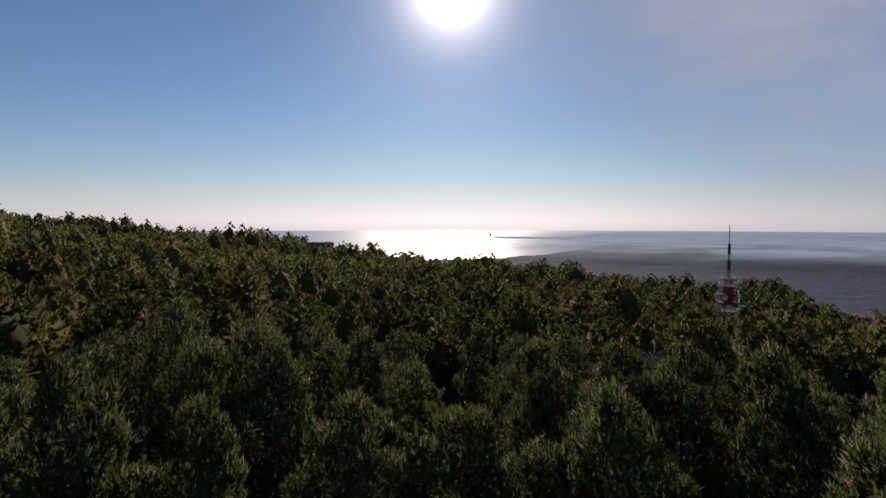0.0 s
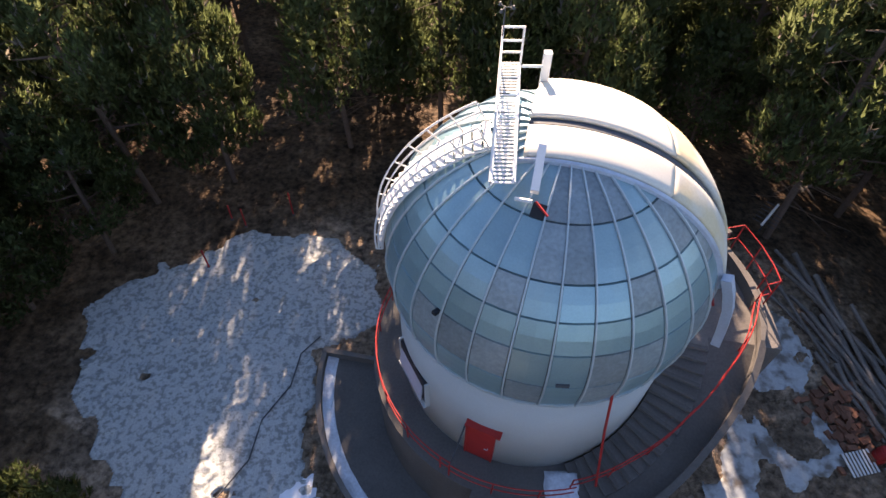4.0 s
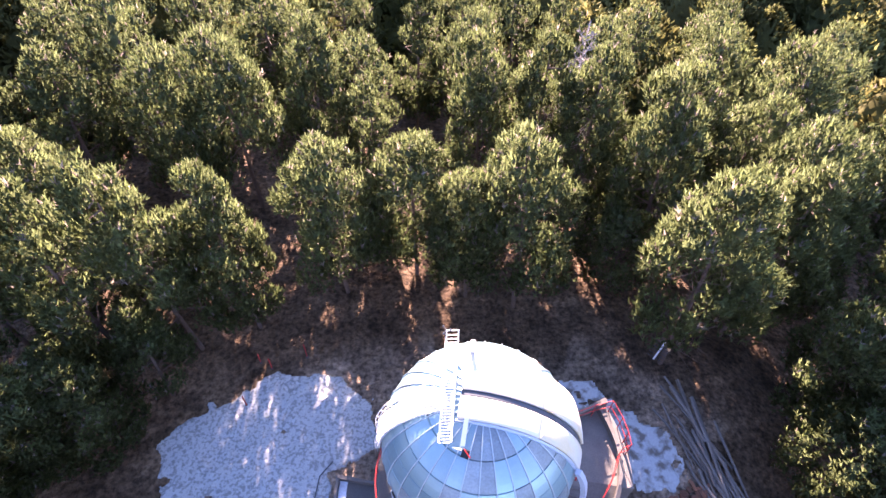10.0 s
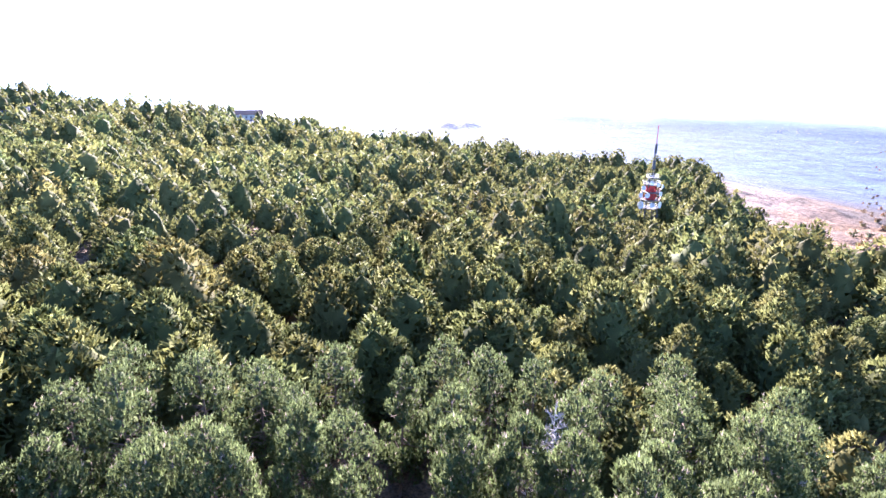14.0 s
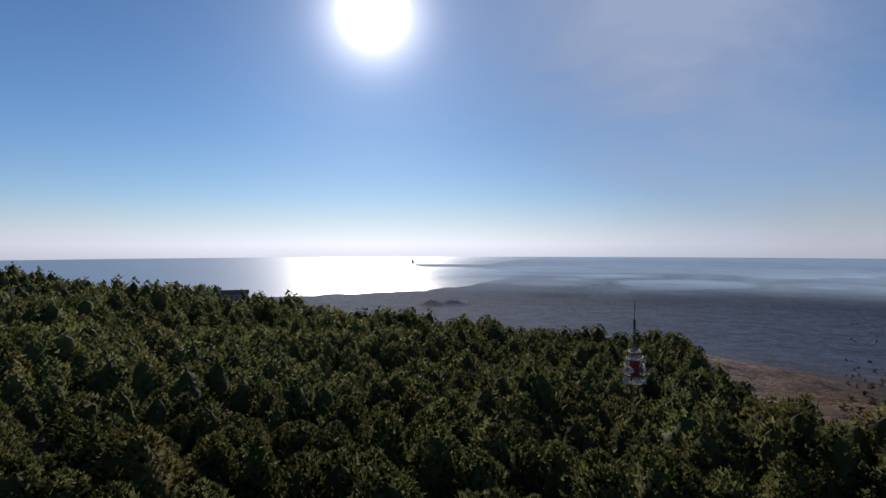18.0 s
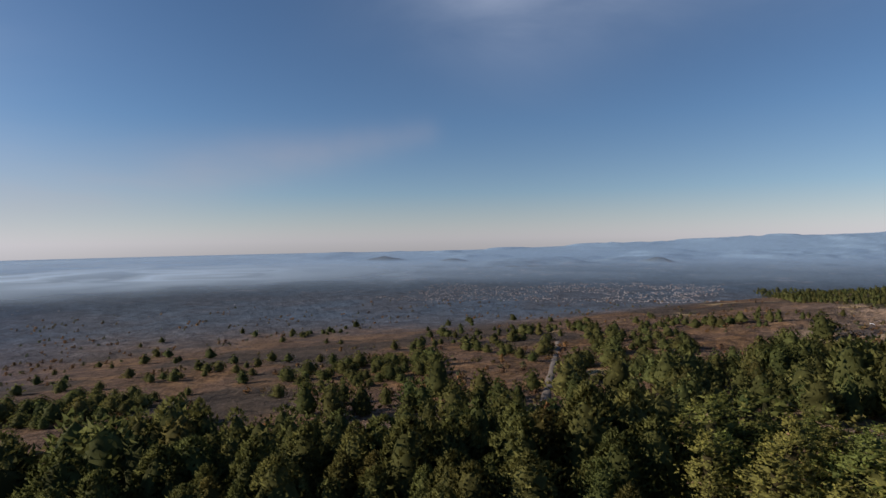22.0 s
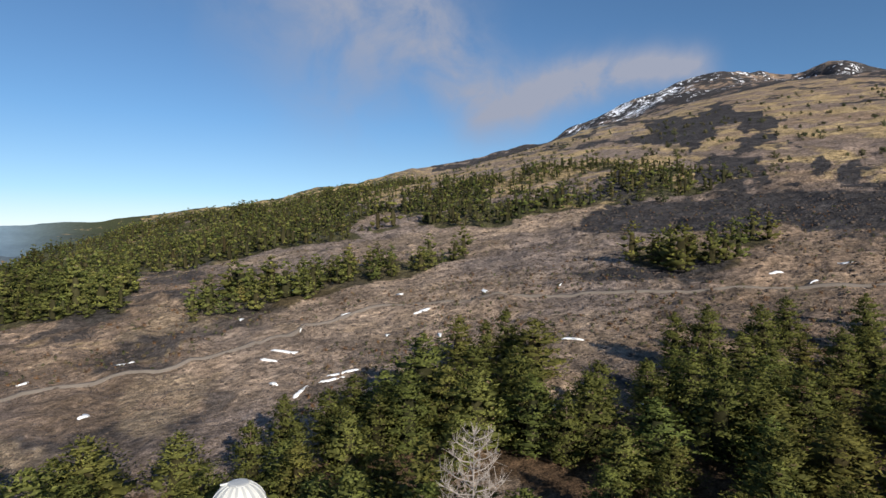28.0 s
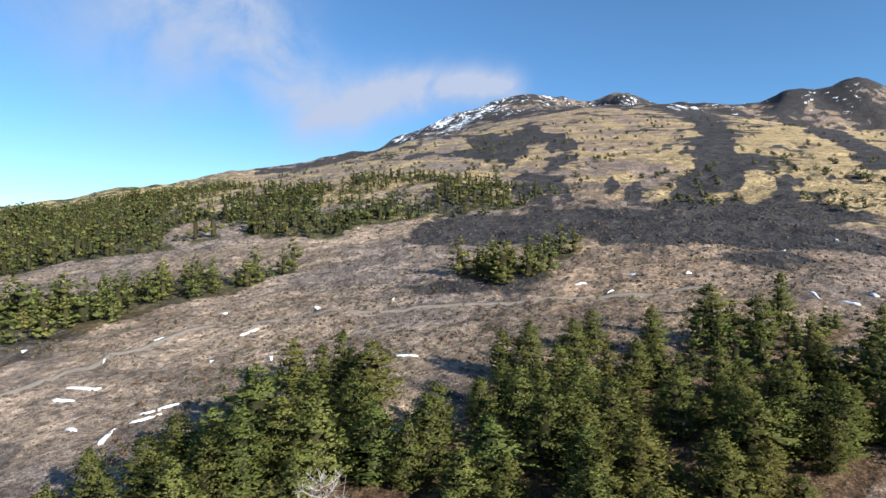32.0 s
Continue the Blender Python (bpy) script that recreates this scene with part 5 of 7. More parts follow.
# the catwalk across the top
CAT_X = -1.62
floor_pts = []
for y in np.linspace(-2.05, 2.95, 12):
    x = CAT_X - 0.24 + 0.50 * (y + 2.05) / 5.0
    floor_pts.append(Vector((x, y, 11.50 - 0.02 * y)))
catwalk = Build()
for side in (-0.27, 0.27):
    catwalk.tube([p + Vector((side, 0, 0)) for p in floor_pts], 0.045)
catwalk = catwalk.done("catwalk", M_WHITE, obs, "white steel catwalk over the dome top")
slat_mesh = None
for i in range(36):
    t = i / 35 * (len(floor_pts) - 1)
    j = min(int(t), len(floor_pts) - 2)
    p = floor_pts[j].lerp(floor_pts[j + 1], t - j)
    s = new("slat", slat_mesh) if slat_mesh else Build().box((0.52, 0.055, 0.03), Matrix.Identity(4)).done("slat", M_WHITE)
    slat_mesh = s.data
    s.parent = catwalk
    s.location = p
up = Vector((0, 0, 1.0))
left = [p + Vector((-0.29, 0, 0)) for p in floor_pts]
end = floor_pts[-1]
right_end = end + Vector((0.29, 0, 0))
for run in ([p + up * 0.5 for p in left[3:]], [left[1] + up * 0.05, left[2] + up * 0.4, left[3] + up * 0.95] + [p + up for p in left[4:]], [left[-1] + up * 0.35, right_end + up * 0.35],
            [left[-1] + up * 0.7, right_end + up * 0.7], [left[-1] + up * 1.1, right_end + up * 1.1], [left[-1] + up * 1.1, left[-4] + up]):
    Build().tube(run, 0.032).done("handrail", M_WHITE, catwalk)
for foot, hgt in [(left[k], 1.0) for k in (3, 5, 7, 9)] + [(left[-1], 1.12), (right_end, 1.12)]:
    Build().tube([foot, foot + up * hgt], 0.032).done("post", M_WHITE, catwalk)
Build().tube([end + Vector((0.29, -0.3, 0.1)), end + Vector((0.95, -0.3, 0.1))], 0.04).done("cross_bar", M_WHITE, catwalk)
Build().box((0.22, 0.2, 1.1), Matrix.Translation(end + Vector((0.98, -0.3, 0.0)))).done("drive_box", M_WHITE, obs, "white upright drive housing")
wind = Build().tube([left[-2] + up * 0.9, left[-2] + up * 1.9], 0.02)
for w in range(3):
    tip = left[-2] + up * 1.88 + Vector((0.22 * math.cos(w * 2.1), 0.22 * math.sin(w * 2.1), 0))
    wind.tube([left[-2] + up * 1.88, tip], 0.012).box((0.09, 0.09, 0.09), Matrix.Translation(tip), 0.5)
wind.done("wind_gauge", M_SEAM, obs, "small dark cup anemometer on a mast")

# the curved stair that follows the dome down the other side
STAIR = radians(181)
T_DIR, T_ACROSS = Vector((math.cos(STAIR), math.sin(STAIR), 0)), Vector((-math.sin(STAIR), math.cos(STAIR), 0))


def down_dome(r, along, across):
    a = radians(along)
    return Vector((0, 0.15, DOME_Z)) + T_DIR * (r * math.sin(a)) + Vector((0, 0, r * math.cos(a) * SQUASH)) + T_ACROSS * across


ladder = Build()
for w in (-0.5, 0.5):
    ladder.tube([down_dome(5.08, al, w) for al in np.linspace(20, 88, 18)], 0.045)
ladder = ladder.done("dome_stair", M_WHITE, obs, "white curved access stair lying on the dome")
tread = None
for i in range(22):
    al = 21 + 66 * i / 21
    s = new("tread", tread) if tread else Build().box((0.2, 1.0, 0.035), Matrix.Identity(4)).done("tread", M_WHITE)
    tread = s.data
    s.parent = ladder
    s.matrix_basis = Matrix.Translation(down_dome(5.14, al, 0)) @ Matrix.Rotation(STAIR, 4, "Z") @ pose(0, 0, 0, 0, al * 0.35, 0)
for w in (-0.52, 0.52):
    for hgt in (0.28, 0.52):
        Build().tube([down_dome(5.1 + hgt * (1.5 - 1.2 * (al - 24) / 64), al, w) for al in np.linspace(24, 88, 20)], 0.03).done("handrail", M_WHITE, ladder)
    for al in np.linspace(24, 88, 9):
        Build().tube([down_dome(5.08, al, w), down_dome(5.1 + 0.52 * (1.5 - 1.2 * (al - 24) / 64), al, w)], 0.025).done("post", M_WHITE, ladder)

# openings in the drum
door = tagged(new("red_door"), "bright red metal door with a red lintel", "door")
face = Matrix.Translation(round_point(4.76, -23.5, WALK_Z)) @ Matrix.Rotation(radians(-23.5), 4, "Z")
Build().box((0.92, 0.10, 2.5), face @ pose(0, 0.0, 1.27)).done("leaf", M_RED, door)
Build().box((1.2, 0.26, 0.12), face @ pose(0.08, -0.06, 2.58)).done("lintel", M_RED, door)
Build().box((0.05, 0.12, 2.5), face @ pose(-0.49, -0.02, 1.27)).box((0.05, 0.12, 2.5), face @ pose(0.49, -0.02, 1.27)).done("frame", M_RED, door)
Build().tube([face @ Vector((0.32, -0.06, 1.1)), face @ Vector((0.32, -0.12, 1.1)), face @ Vector((0.20, -0.12, 1.1))], 0.018).done("handle", M_RIB, door, "steel lever handle")
Build().tube([face @ Vector((-0.52, -0.1, 2.45)), face @ Vector((-0.75, -0.9, 0.1))], 0.03).done("stay", M_SEAM, door, "dark slanting stay rod")
w = tagged(new("hopper_window"), "wide drum window with a pale blue sloping flap", "window")
face = Matrix.Translation(round_point(4.70, -62, 2.55)) @ Matrix.Rotation(radians(-62), 4, "Z")
Build().box((2.0, 0.14, 1.5), face).done("opening", M_DARK, w, "dark window opening")
Build().box((1.70, 0.05, 0.95), face @ pose(-0.1, -0.10, -0.22, -7)).done("flap", M_BLUE, w, "pale blue sheet-metal flap")
Build().box((0.07, 0.2, 1.6), face @ pose(-1.0, 0, 0)).box((0.07, 0.2, 1.6), face @ pose(1.0, 0, 0)).done("frame", M_WALL, w)
Build().box((2.1, 0.3, 0.07), face @ pose(0, -0.04, -0.8)).done("sill", M_WALL, w)

# the outer stair, rising along the drum to a side landing
STAIR_A0, STAIR_A1, LAND_A1, LAND_Z = 14.0, 80.0, 114.0, 3.2
steps_n = 17
outside = tagged(new("outer_stair"), "worn concrete stair curving up round the drum", "stair")


def stair_z(az):
    return WALK_Z + (LAND_Z - WALK_Z) * min(max((az - STAIR_A0) / (STAIR_A1 - STAIR_A0), 0), 1)


for i in range(steps_n):
    a0 = STAIR_A0 + (STAIR_A1 - STAIR_A0) * i / steps_n
    a1 = STAIR_A0 + (STAIR_A1 - STAIR_A0) * (i + 1) / steps_n
    z = WALK_Z + (LAND_Z - WALK_Z) * (i + 1) / steps_n
    ring_band(4.8, 6.25, z - 1.0, z, a0 - 0.6, a1, 3).done("step", M_STEP, outside)
    ring_band(4.82, 6.22, z, z + 0.02, a0 - 0.9, a0 + 0.5, 2).done("nosing", M_CONCRETE, outside)
ring_band(4.8, 8.75, -5.2, LAND_Z, STAIR_A1, LAND_A1, 8).done("landing", M_STEP, outside, "concrete landing")
def flank(name, label, mat, r_in, r_out, lift, az0, az1, steps=30):
    """A rising curved wall beside the steps that swings outwards to the landing."""
    inner, outer = [], []
    for i in range(steps + 1):
        az = az0 + (az1 - az0) * i / steps
        t = min(max((az - 42) / 55, 0), 1)
        wide = 1.0 * t * t * (3 - 2 * t)
        a, b = (r_in + wide if r_in > 7 else r_in), r_out + wide
        inner.append([round_point(a, az, -5.2), round_point(a, az, stair_z(az) + lift)])
        outer.append([round_point(b, az, -5.2), round_point(b, az, stair_z(az) + lift)])
    return Build().solid(inner, outer).done(name, mat, outside, label)


flank("ramp", "smooth sloping flank beside the steps", M_CONCRETE, 6.25, 7.05, 0.02, STAIR_A0 - 30, STAIR_A1)
flank("parapet", "grey curving parapet wall", M_CONCRETE, 7.05, 7.27, 0.55, STAIR_A0 - 30, LAND_A1)
ring_band(4.9, 8.7, LAND_Z, LAND_Z + 0.75, LAND_A1 - 2, LAND_A1, 2).done("end_wall", M_CONCRETE, outside)


def rail_run(name, label, pts, hgt, posts, mat=M_RED):
    """A railing along floor points: two rails and posts."""
    ob = tagged(new(name), label, "railing")
    for h in (hgt * 0.5, hgt):
        Build().tube([p + Vector((0, 0, h)) for p in pts], 0.024).done("rail", mat, ob)
    for k in range(0, len(pts), posts):
        Build().tube([pts[k] - Vector((0, 0, 0.05)), pts[k] + Vector((0, 0, hgt))], 0.03).done("post", mat, ob)
    return ob


rail_run("walkway_railing", "red tubular railing along the drum walkway", [round_point(5.78, az, WALK_Z) for az in np.linspace(-112, -30, 22)], 1.0, 4)
rail_run("front_railing", "red tubular railing in front of the door", [round_point(5.85, az, WALK_Z) for az in np.linspace(-30, 12, 12)], 1.0, 4)
rail_run("stair_railing", "red tubular railing climbing beside the steps", [round_point(float(np.interp(az, [12, 32, 52, 68, 88, 92], [5.62, 5.82, 6.2, 6.78, 7.8, 8.1])), az, stair_z(az)) for az in np.linspace(12, 91, 25)], 1.0, 4)
rail_run("landing_railing", "red tubular railing round the side landing",
         [round_point(8.1, 91.5, LAND_Z), round_point(8.6, 92.5, LAND_Z), round_point(8.66, 97, LAND_Z), round_point(8.7, 103, LAND_Z), round_point(8.7, 110, LAND_Z), round_point(7.6, 111, LAND_Z), round_point(5.6, 112, LAND_Z)], 1.45, 1)
rod = tagged(new("signal_pole"), "thin dark pole fixed to the drum", "pole")
Build().tube([round_point(4.85, 17, 6.6), round_point(5.2, 18, 4.4), round_point(5.9, 19, 1.2)], 0.04).done("shaft", M_RED, rod)

ring_band(5.9, 6.27, -5.2, WALK_Z + 0.01, -21, 15, 10).done("stair_foot", M_CONCRETE, outside, "concrete edge at the foot of the steps")

# the lower terrace
terrace = tagged(new("terrace"), "grey concrete terrace with a low parapet and frozen edge", "terrace")
T_Z = -3.3
rim = [round_point(8.95 - 0.9 * k / 20, -100 + 95 * k / 20, 0) for k in range(21)]
Build().solid([[round_point(5.9, -100 + 95 * k / 20, -5.2), round_point(5.9, -100 + 95 * k / 20, T_Z)] for k in range(21)],
              [[p + Vector((0, 0, -5.2)), p + Vector((0, 0, T_Z))] for p in rim]).done("floor_slab", M_CONCRETE, terrace)
Build().solid([[p * 0.975 + Vector((0, 0, -5.2)), p * 0.975 + Vector((0, 0, T_Z + 0.42))] for p in rim],
              [[p + Vector((0, 0, -5.2)), p + Vector((0, 0, T_Z + 0.42))] for p in rim]).done("parapet", M_STEP, terrace)
Build().solid([[p * 0.915 + Vector((0, 0, T_Z + 0.003)), p * (0.925 + 0.012 * math.sin(k * 1.9)) + Vector((0, 0, T_Z + 0.05))] for k, p in enumerate(rim)],
              [[p * 0.973 + Vector((0, 0, T_Z + 0.003)), p * 0.973 + Vector((0, 0, T_Z + 0.06))] for p in rim]).done("ice_strip", M_ICE, terrace, "frozen snow along the parapet")
Build().solid([[round_point(5.95 + 3.0 * k / 6, -101.5, -5.2), round_point(5.95 + 3.0 * k / 6, -101.5, T_Z + 0.42)] for k in range(7)],
              [[round_point(5.95 + 3.0 * k / 6, -99.8, -5.2), round_point(5.95 + 3.0 * k / 6, -99.8, T_Z + 0.42)] for k in range(7)]).done("end_wall", M_STEP, terrace)


# ---- round the observatory ----
M_LOG = material("weathered_wood", (0.19, 0.165, 0.145), rough=0.9, vary=0.3, scale=1.5, fine=12.0, bump=0.5, random_tint=0.25)
M_BRICK = material("brick", (0.22, 0.095, 0.06), rough=0.9, vary=0.25, scale=3.0, fine=20.0, bump=0.3, random_tint=0.3)
M_DEAD = material("dead_wood", (0.34, 0.30, 0.275), rough=0.9, vary=0.2, scale=2.0, fine=15.0, bump=0.3)
M_TRACK = material("gravel_track", (0.172, 0.146, 0.126), rough=0.95, vary=0.25, scale=0.2, fine=3.0, bump=0.4)
M_ROCK = material("lava_rock", (0.088, 0.068, 0.058), rough=0.95, vary=0.35, scale=0.4, fine=3.0, bump=0.5)
M_SHRUB = material("dry_shrub", (0.2, 0.13, 0.06), rough=0.8, vary=0.3, scale=0.5, fine=5.0, bump=0, attribute="tint", trans=0.2)
M_ROOF = material("roof_tile", (0.25, 0.13, 0.09), rough=0.85, vary=0.2, scale=0.5, fine=4.0, bump=0.3)
M_HOUSE = material("house_wall", (0.5, 0.47, 0.43), rough=0.85, vary=0.15, scale=0.3, fine=5.0, bump=0.1, attribute="")
M_TOWN = material("town_wall", (0.6, 0.52, 0.48), rough=0.85, vary=0.1, scale=0.05, fine=0.5, bump=0, attribute="tint")
M_GLASS = material("window_glass", (0.03, 0.04, 0.05), rough=0.15, vary=0.1, scale=1.0, fine=5.0, bump=0, spec=0.6)


def inside(poly, x, y):
    hit = np.zeros(len(x), bool)
    for (x0, y0), (x1, y1) in zip(poly, poly[1:] + poly[:1]):
        cross = (y0 > y) != (y1 > y)
        hit ^= cross & (x < (x1 - x0) * (y - y0) / (y1 - y0 + 1e-12) + x0)
    return hit


def snow_sheet(label, poly, cell, holes, lift, seed, trampled=0.0, mat=M_SNOW):
    """An uneven sheet of old snow with a ragged edge and bare spots."""
    p = np.array(poly)
    x0, y0, x1, y1 = *p.min(0), *p.max(0)
    nx, ny = int((x1 - x0) / cell) + 2, int((y1 - y0) / cell) + 2
    gx, gy = np.meshgrid(x0 + np.arange(nx) * cell, y0 + np.arange(ny) * cell, indexing="ij")
    x, y = gx.ravel(), gy.ravel()
    wx = x + (fractal(x, y, 1.6, 3, seed) - 0.5) * 2.2
    wy = y + (fractal(x, y, 1.6, 3, seed + 5) - 0.5) * 2.2
    keep = inside(poly, wx, wy) & (fractal(x, y, 2.2, 4, seed + 9) > holes)
    z = ground_height(x, y) + lift + (fractal(x, y, 1.2, 2, seed + 3) - 0.5) * 0.12 + (fractal(x, y, 0.45, 2, seed + 4) - 0.5) * trampled
    if trampled > 0.1:
        feet = np.random.default_rng(seed)
        for _ in range(1700):
            cx, cy, w = x0 + (x1 - x0) * feet.random(), y0 + (y1 - y0) * feet.random(), feet.normal(0.9, 0.35)
            near = np.where((np.abs(x - cx) < 0.5) & (np.abs(y - cy) < 0.5))[0]
            dx, dy = x[near] - cx, y[near] - cy
            z[near] -= 0.2 * np.exp(-((dx * math.cos(w) + dy * math.sin(w)) / 0.24) ** 2 - ((dy * math.cos(w) - dx * math.sin(w)) / 0.12) ** 2)
        z = np.maximum(z, ground_height(x, y) + 0.07)
    z = np.where(keep, z, ground_height(x, y) - 0.05)
    k = keep.reshape(nx, ny)
    i, j = np.where(k[:-1, :-1] | k[1:, :-1] | k[:-1, 1:] | k[1:, 1:])
    f = np.stack([i * ny + j, (i + 1) * ny + j, (i + 1) * ny + j + 1, i * ny + j + 1], 1)
    tagged(mesh_object("snow_sheet", np.stack([x, y, z], 1), f, mat, smooth=True), label, "snow", kind="stuff")


snow_sheet("trampled old snow in the clearing", [(-22, 5), (-20, 6.6), (-17.7, 8.1), (-15.8, 9.9), (-13.2, 10.4), (-10.7, 10), (-8.3, 9), (-7, 7.5), (-6.3, 4), (-9.6, 3), (-9.2, -2), (-8.2, -6),
           (-11, -9), (-16, -7), (-17, -4.5), (-18.6, -2.6), (-20.6, -0.4), (-21.4, 2.7)], 0.10, 0.20, 0.12, 70, 0.16, M_TRAMPLED)
snow_sheet("thin patchy snow beside the stair", [(10.2, 4.2), (12.7, 5.2), (13.6, 3.4), (14.2, 1.5), (14.5, -2.2), (13.2, -3.2), (11.5, -4.5), (8.5, -6.0), (8.0, -4.0), (9.4, -1.5), (10.0, 1.0)], 0.10, 0.51, 0.07, 90, 0.10, M_OLDSNOW)
snow_sheet("frozen snow under the trees", [(7.4, 8.8), (9.4, 9.0), (11.1, 7.4), (12.4, 6.0), (14.3, 4.6), (15.2, 2.8), (14.2, 1.0), (11.2, 1.0), (11.4, 3.6), (9.2, 6.2)], 0.16, 0.30, 0.05, 95, 0.06, M_OLDSNOW)
snow_sheet("small frozen snow patch by the terrace", [(-9.2, -3.5), (-8.2, -4.6), (-7.6, -6.0), (-9.5, -6.4), (-10.0, -4.6)], 0.2, 0.3, 0.06, 97, 0.06)


def log_mesh(length, radius, seed):
    rng = np.random.default_rng(seed)
    pts = [(0.04 * rng.normal(), 0.04 * rng.normal(), length * (i / 4 - 0.5)) for i in range(5)]
    b = Build()
    k = 8
    for i, p in enumerate(pts):
        r = radius * (1.1 - 0.08 * i)
        for j in range(k):
            a = 2 * math.pi * j / k
            b.v.append(Vector((p[0] + r * math.cos(a) * (1 + 0.06 * rng.normal()), p[1] + r * math.sin(a), p[2])))
    for i in range(4):
        for j in range(k):
            b.f.append((i * k + j, i * k + (j + 1) % k, (i + 1) * k + (j + 1) % k, (i + 1) * k + j))
    b.f += [tuple(reversed(range(k))), tuple(4 * k + j for j in range(k))]
    return b


rng = np.random.default_rng(11)
for i in range(24):
    l = 3.5 + 4.5 * rng.random()
    t = rng.random()
    x, y = 15.9 + 2.0 * t + rng.normal(0, 0.75), 6.8 - 8.0 * t + rng.normal(0, 0.5)
    z = float(ground_height(x, y)) + 0.14 + 0.16 * (i % 3)
    o = log_mesh(l, 0.08 + 0.06 * rng.random(), 200 + i).done("log", M_LOG)
    tagged(o, "long grey weathered log lying on the ground", "log", "stacked logs beside the clearing")
    o.matrix_world = pose(x, y, z, 90 + rng.normal(0, 2), 0, 14 + rng.normal(0, 8))
brick_data = None
pile = tagged(new("brick_pile"), "loose pile of red bricks on the ground", "bricks")
pile.location = (15.3, -0.7, float(ground_height(15.3, -0.7)))
for i in range(110):
    b = new("brick", brick_data) if brick_data else Build().box((0.40, 0.22, 0.13), Matrix.Identity(4)).done("brick", M_BRICK)
    brick_data = b.data
    b.parent = pile
    layer = i % 3
    x, y = rng.normal(0, 0.62), rng.normal(0, 0.9)
    b.matrix_basis = pose(x, y, 0.07 + 0.13 * layer * max(0, 1 - abs(x) / 1.6), rng.normal(0, 7), rng.normal(0, 7), rng.random() * 40 + (90 if i % 2 else 0))
barrel = tagged(new("red_barrel"), "bright red plastic barrel standing by the bricks", "barrel")
barrel.location = (16.0, -2.5, float(ground_height(16.0, -2.5)) - 0.02)
v, f = [], []
prof = [(0.0, 0), (0.27, 0), (0.29, 0.05), (0.30, 0.3), (0.32, 0.33), (0.30, 0.36), (0.30, 0.6), (0.32, 0.63), (0.30, 0.66), (0.28, 0.92), (0.25, 0.95), (0.0, 0.95)]
for r, z in prof:
    v += [(r * math.cos(2 * math.pi * k / 16), r * math.sin(2 * math.pi * k / 16), z) for k in range(16)]
f = [(j * 16 + k, j * 16 + (k + 1) % 16, (j + 1) * 16 + (k + 1) % 16, (j + 1) * 16 + k) for j in range(len(prof) - 1) for k in range(16)]
mesh_object("body", v, f, M_RED, barrel, smooth=True)
Build().tube([(0, 0, 0.94), (0, 0, 1.0)], 0.22, 14).done("lid", M_RED, barrel)
for n, (x, y, turn) in enumerate(((15.1, -2.75, 12), (16.9, -3.2, 18))):
    pallet = tagged(new("pallet"), "pale wooden pallet leaning near the barrel", "pallet", "pallets by the bricks")
    pallet.matrix_world = pose(x, y, float(ground_height(x, y)) + 0.12, 8, 0, turn)
    for k in range(8):
        Build().box((0.09, 1.0, 0.03), pose(-0.6 + 0.17 * k, 0, 0.1)).done("board", M_WHITE, pallet)
    for k in (-0.45, 0, 0.45):
        Build().box((1.35, 0.1, 0.09), pose(0, k, 0.03)).done("runner", M_LOG, pallet)
for x, y, h in ((-16.3, 7.6, 1.5), (-14.9, 10.6, 1.5), (-12.3, 11.6, 1.9), (-15.9, 11.2, 1.2)):
    p = tagged(new("marker_post"), "thin rusty red marker post in the snow", "post", "posts along the clearing")
    z = float(ground_height(x, y))
    p.location = (x, y, z)
    Build().tube([(0, 0, -0.2), (0.03, 0.02, h)], 0.045).done("shaft", M_RED, p)
    Build().box((0.16, 0.16, 0.16), pose(0, 0, 0.05)).done("foot", M_CONCRETE, p)
aerial = tagged(new("yagi_aerial"), "small white aerial on a leaning mast", "aerial")
aerial.location = (15.6, 11.1, float(ground_height(15.6, 11.1)))
Build().tube([(0, 0, -0.2), (-0.5, -0.6, 1.8)], 0.05).done("mast", M_SEAM, aerial)
Build().tube([(-0.9, -1.0, 1.55), (0.2, 0.1, 2.1)], 0.07).done("boom", M_WHITE, aerial)
for k in range(6):
    c = Vector((-0.8 + 0.18 * k, -0.9 + 0.18 * k, 1.6 + 0.09 * k))
    Build().tube([c + Vector((0.45, -0.4, 0)), c - Vector((0.45, -0.4, 0))], 0.02).done("element", M_SEAM, aerial)
hose = tagged(Build().tube([(x, y, float(ground_height(x, y)) + 0.17) for x, y in ((-9.4, 3.2), (-10.2, 2.2), (-10.4, 0.5), (-11.4, -1.2), (-11.6, -3.0), (-12.6, -4.6), (-12.4, -6.5))], 0.035).done("black_hose", M_SEAM),
              "black hose lying across the snow", "hose")


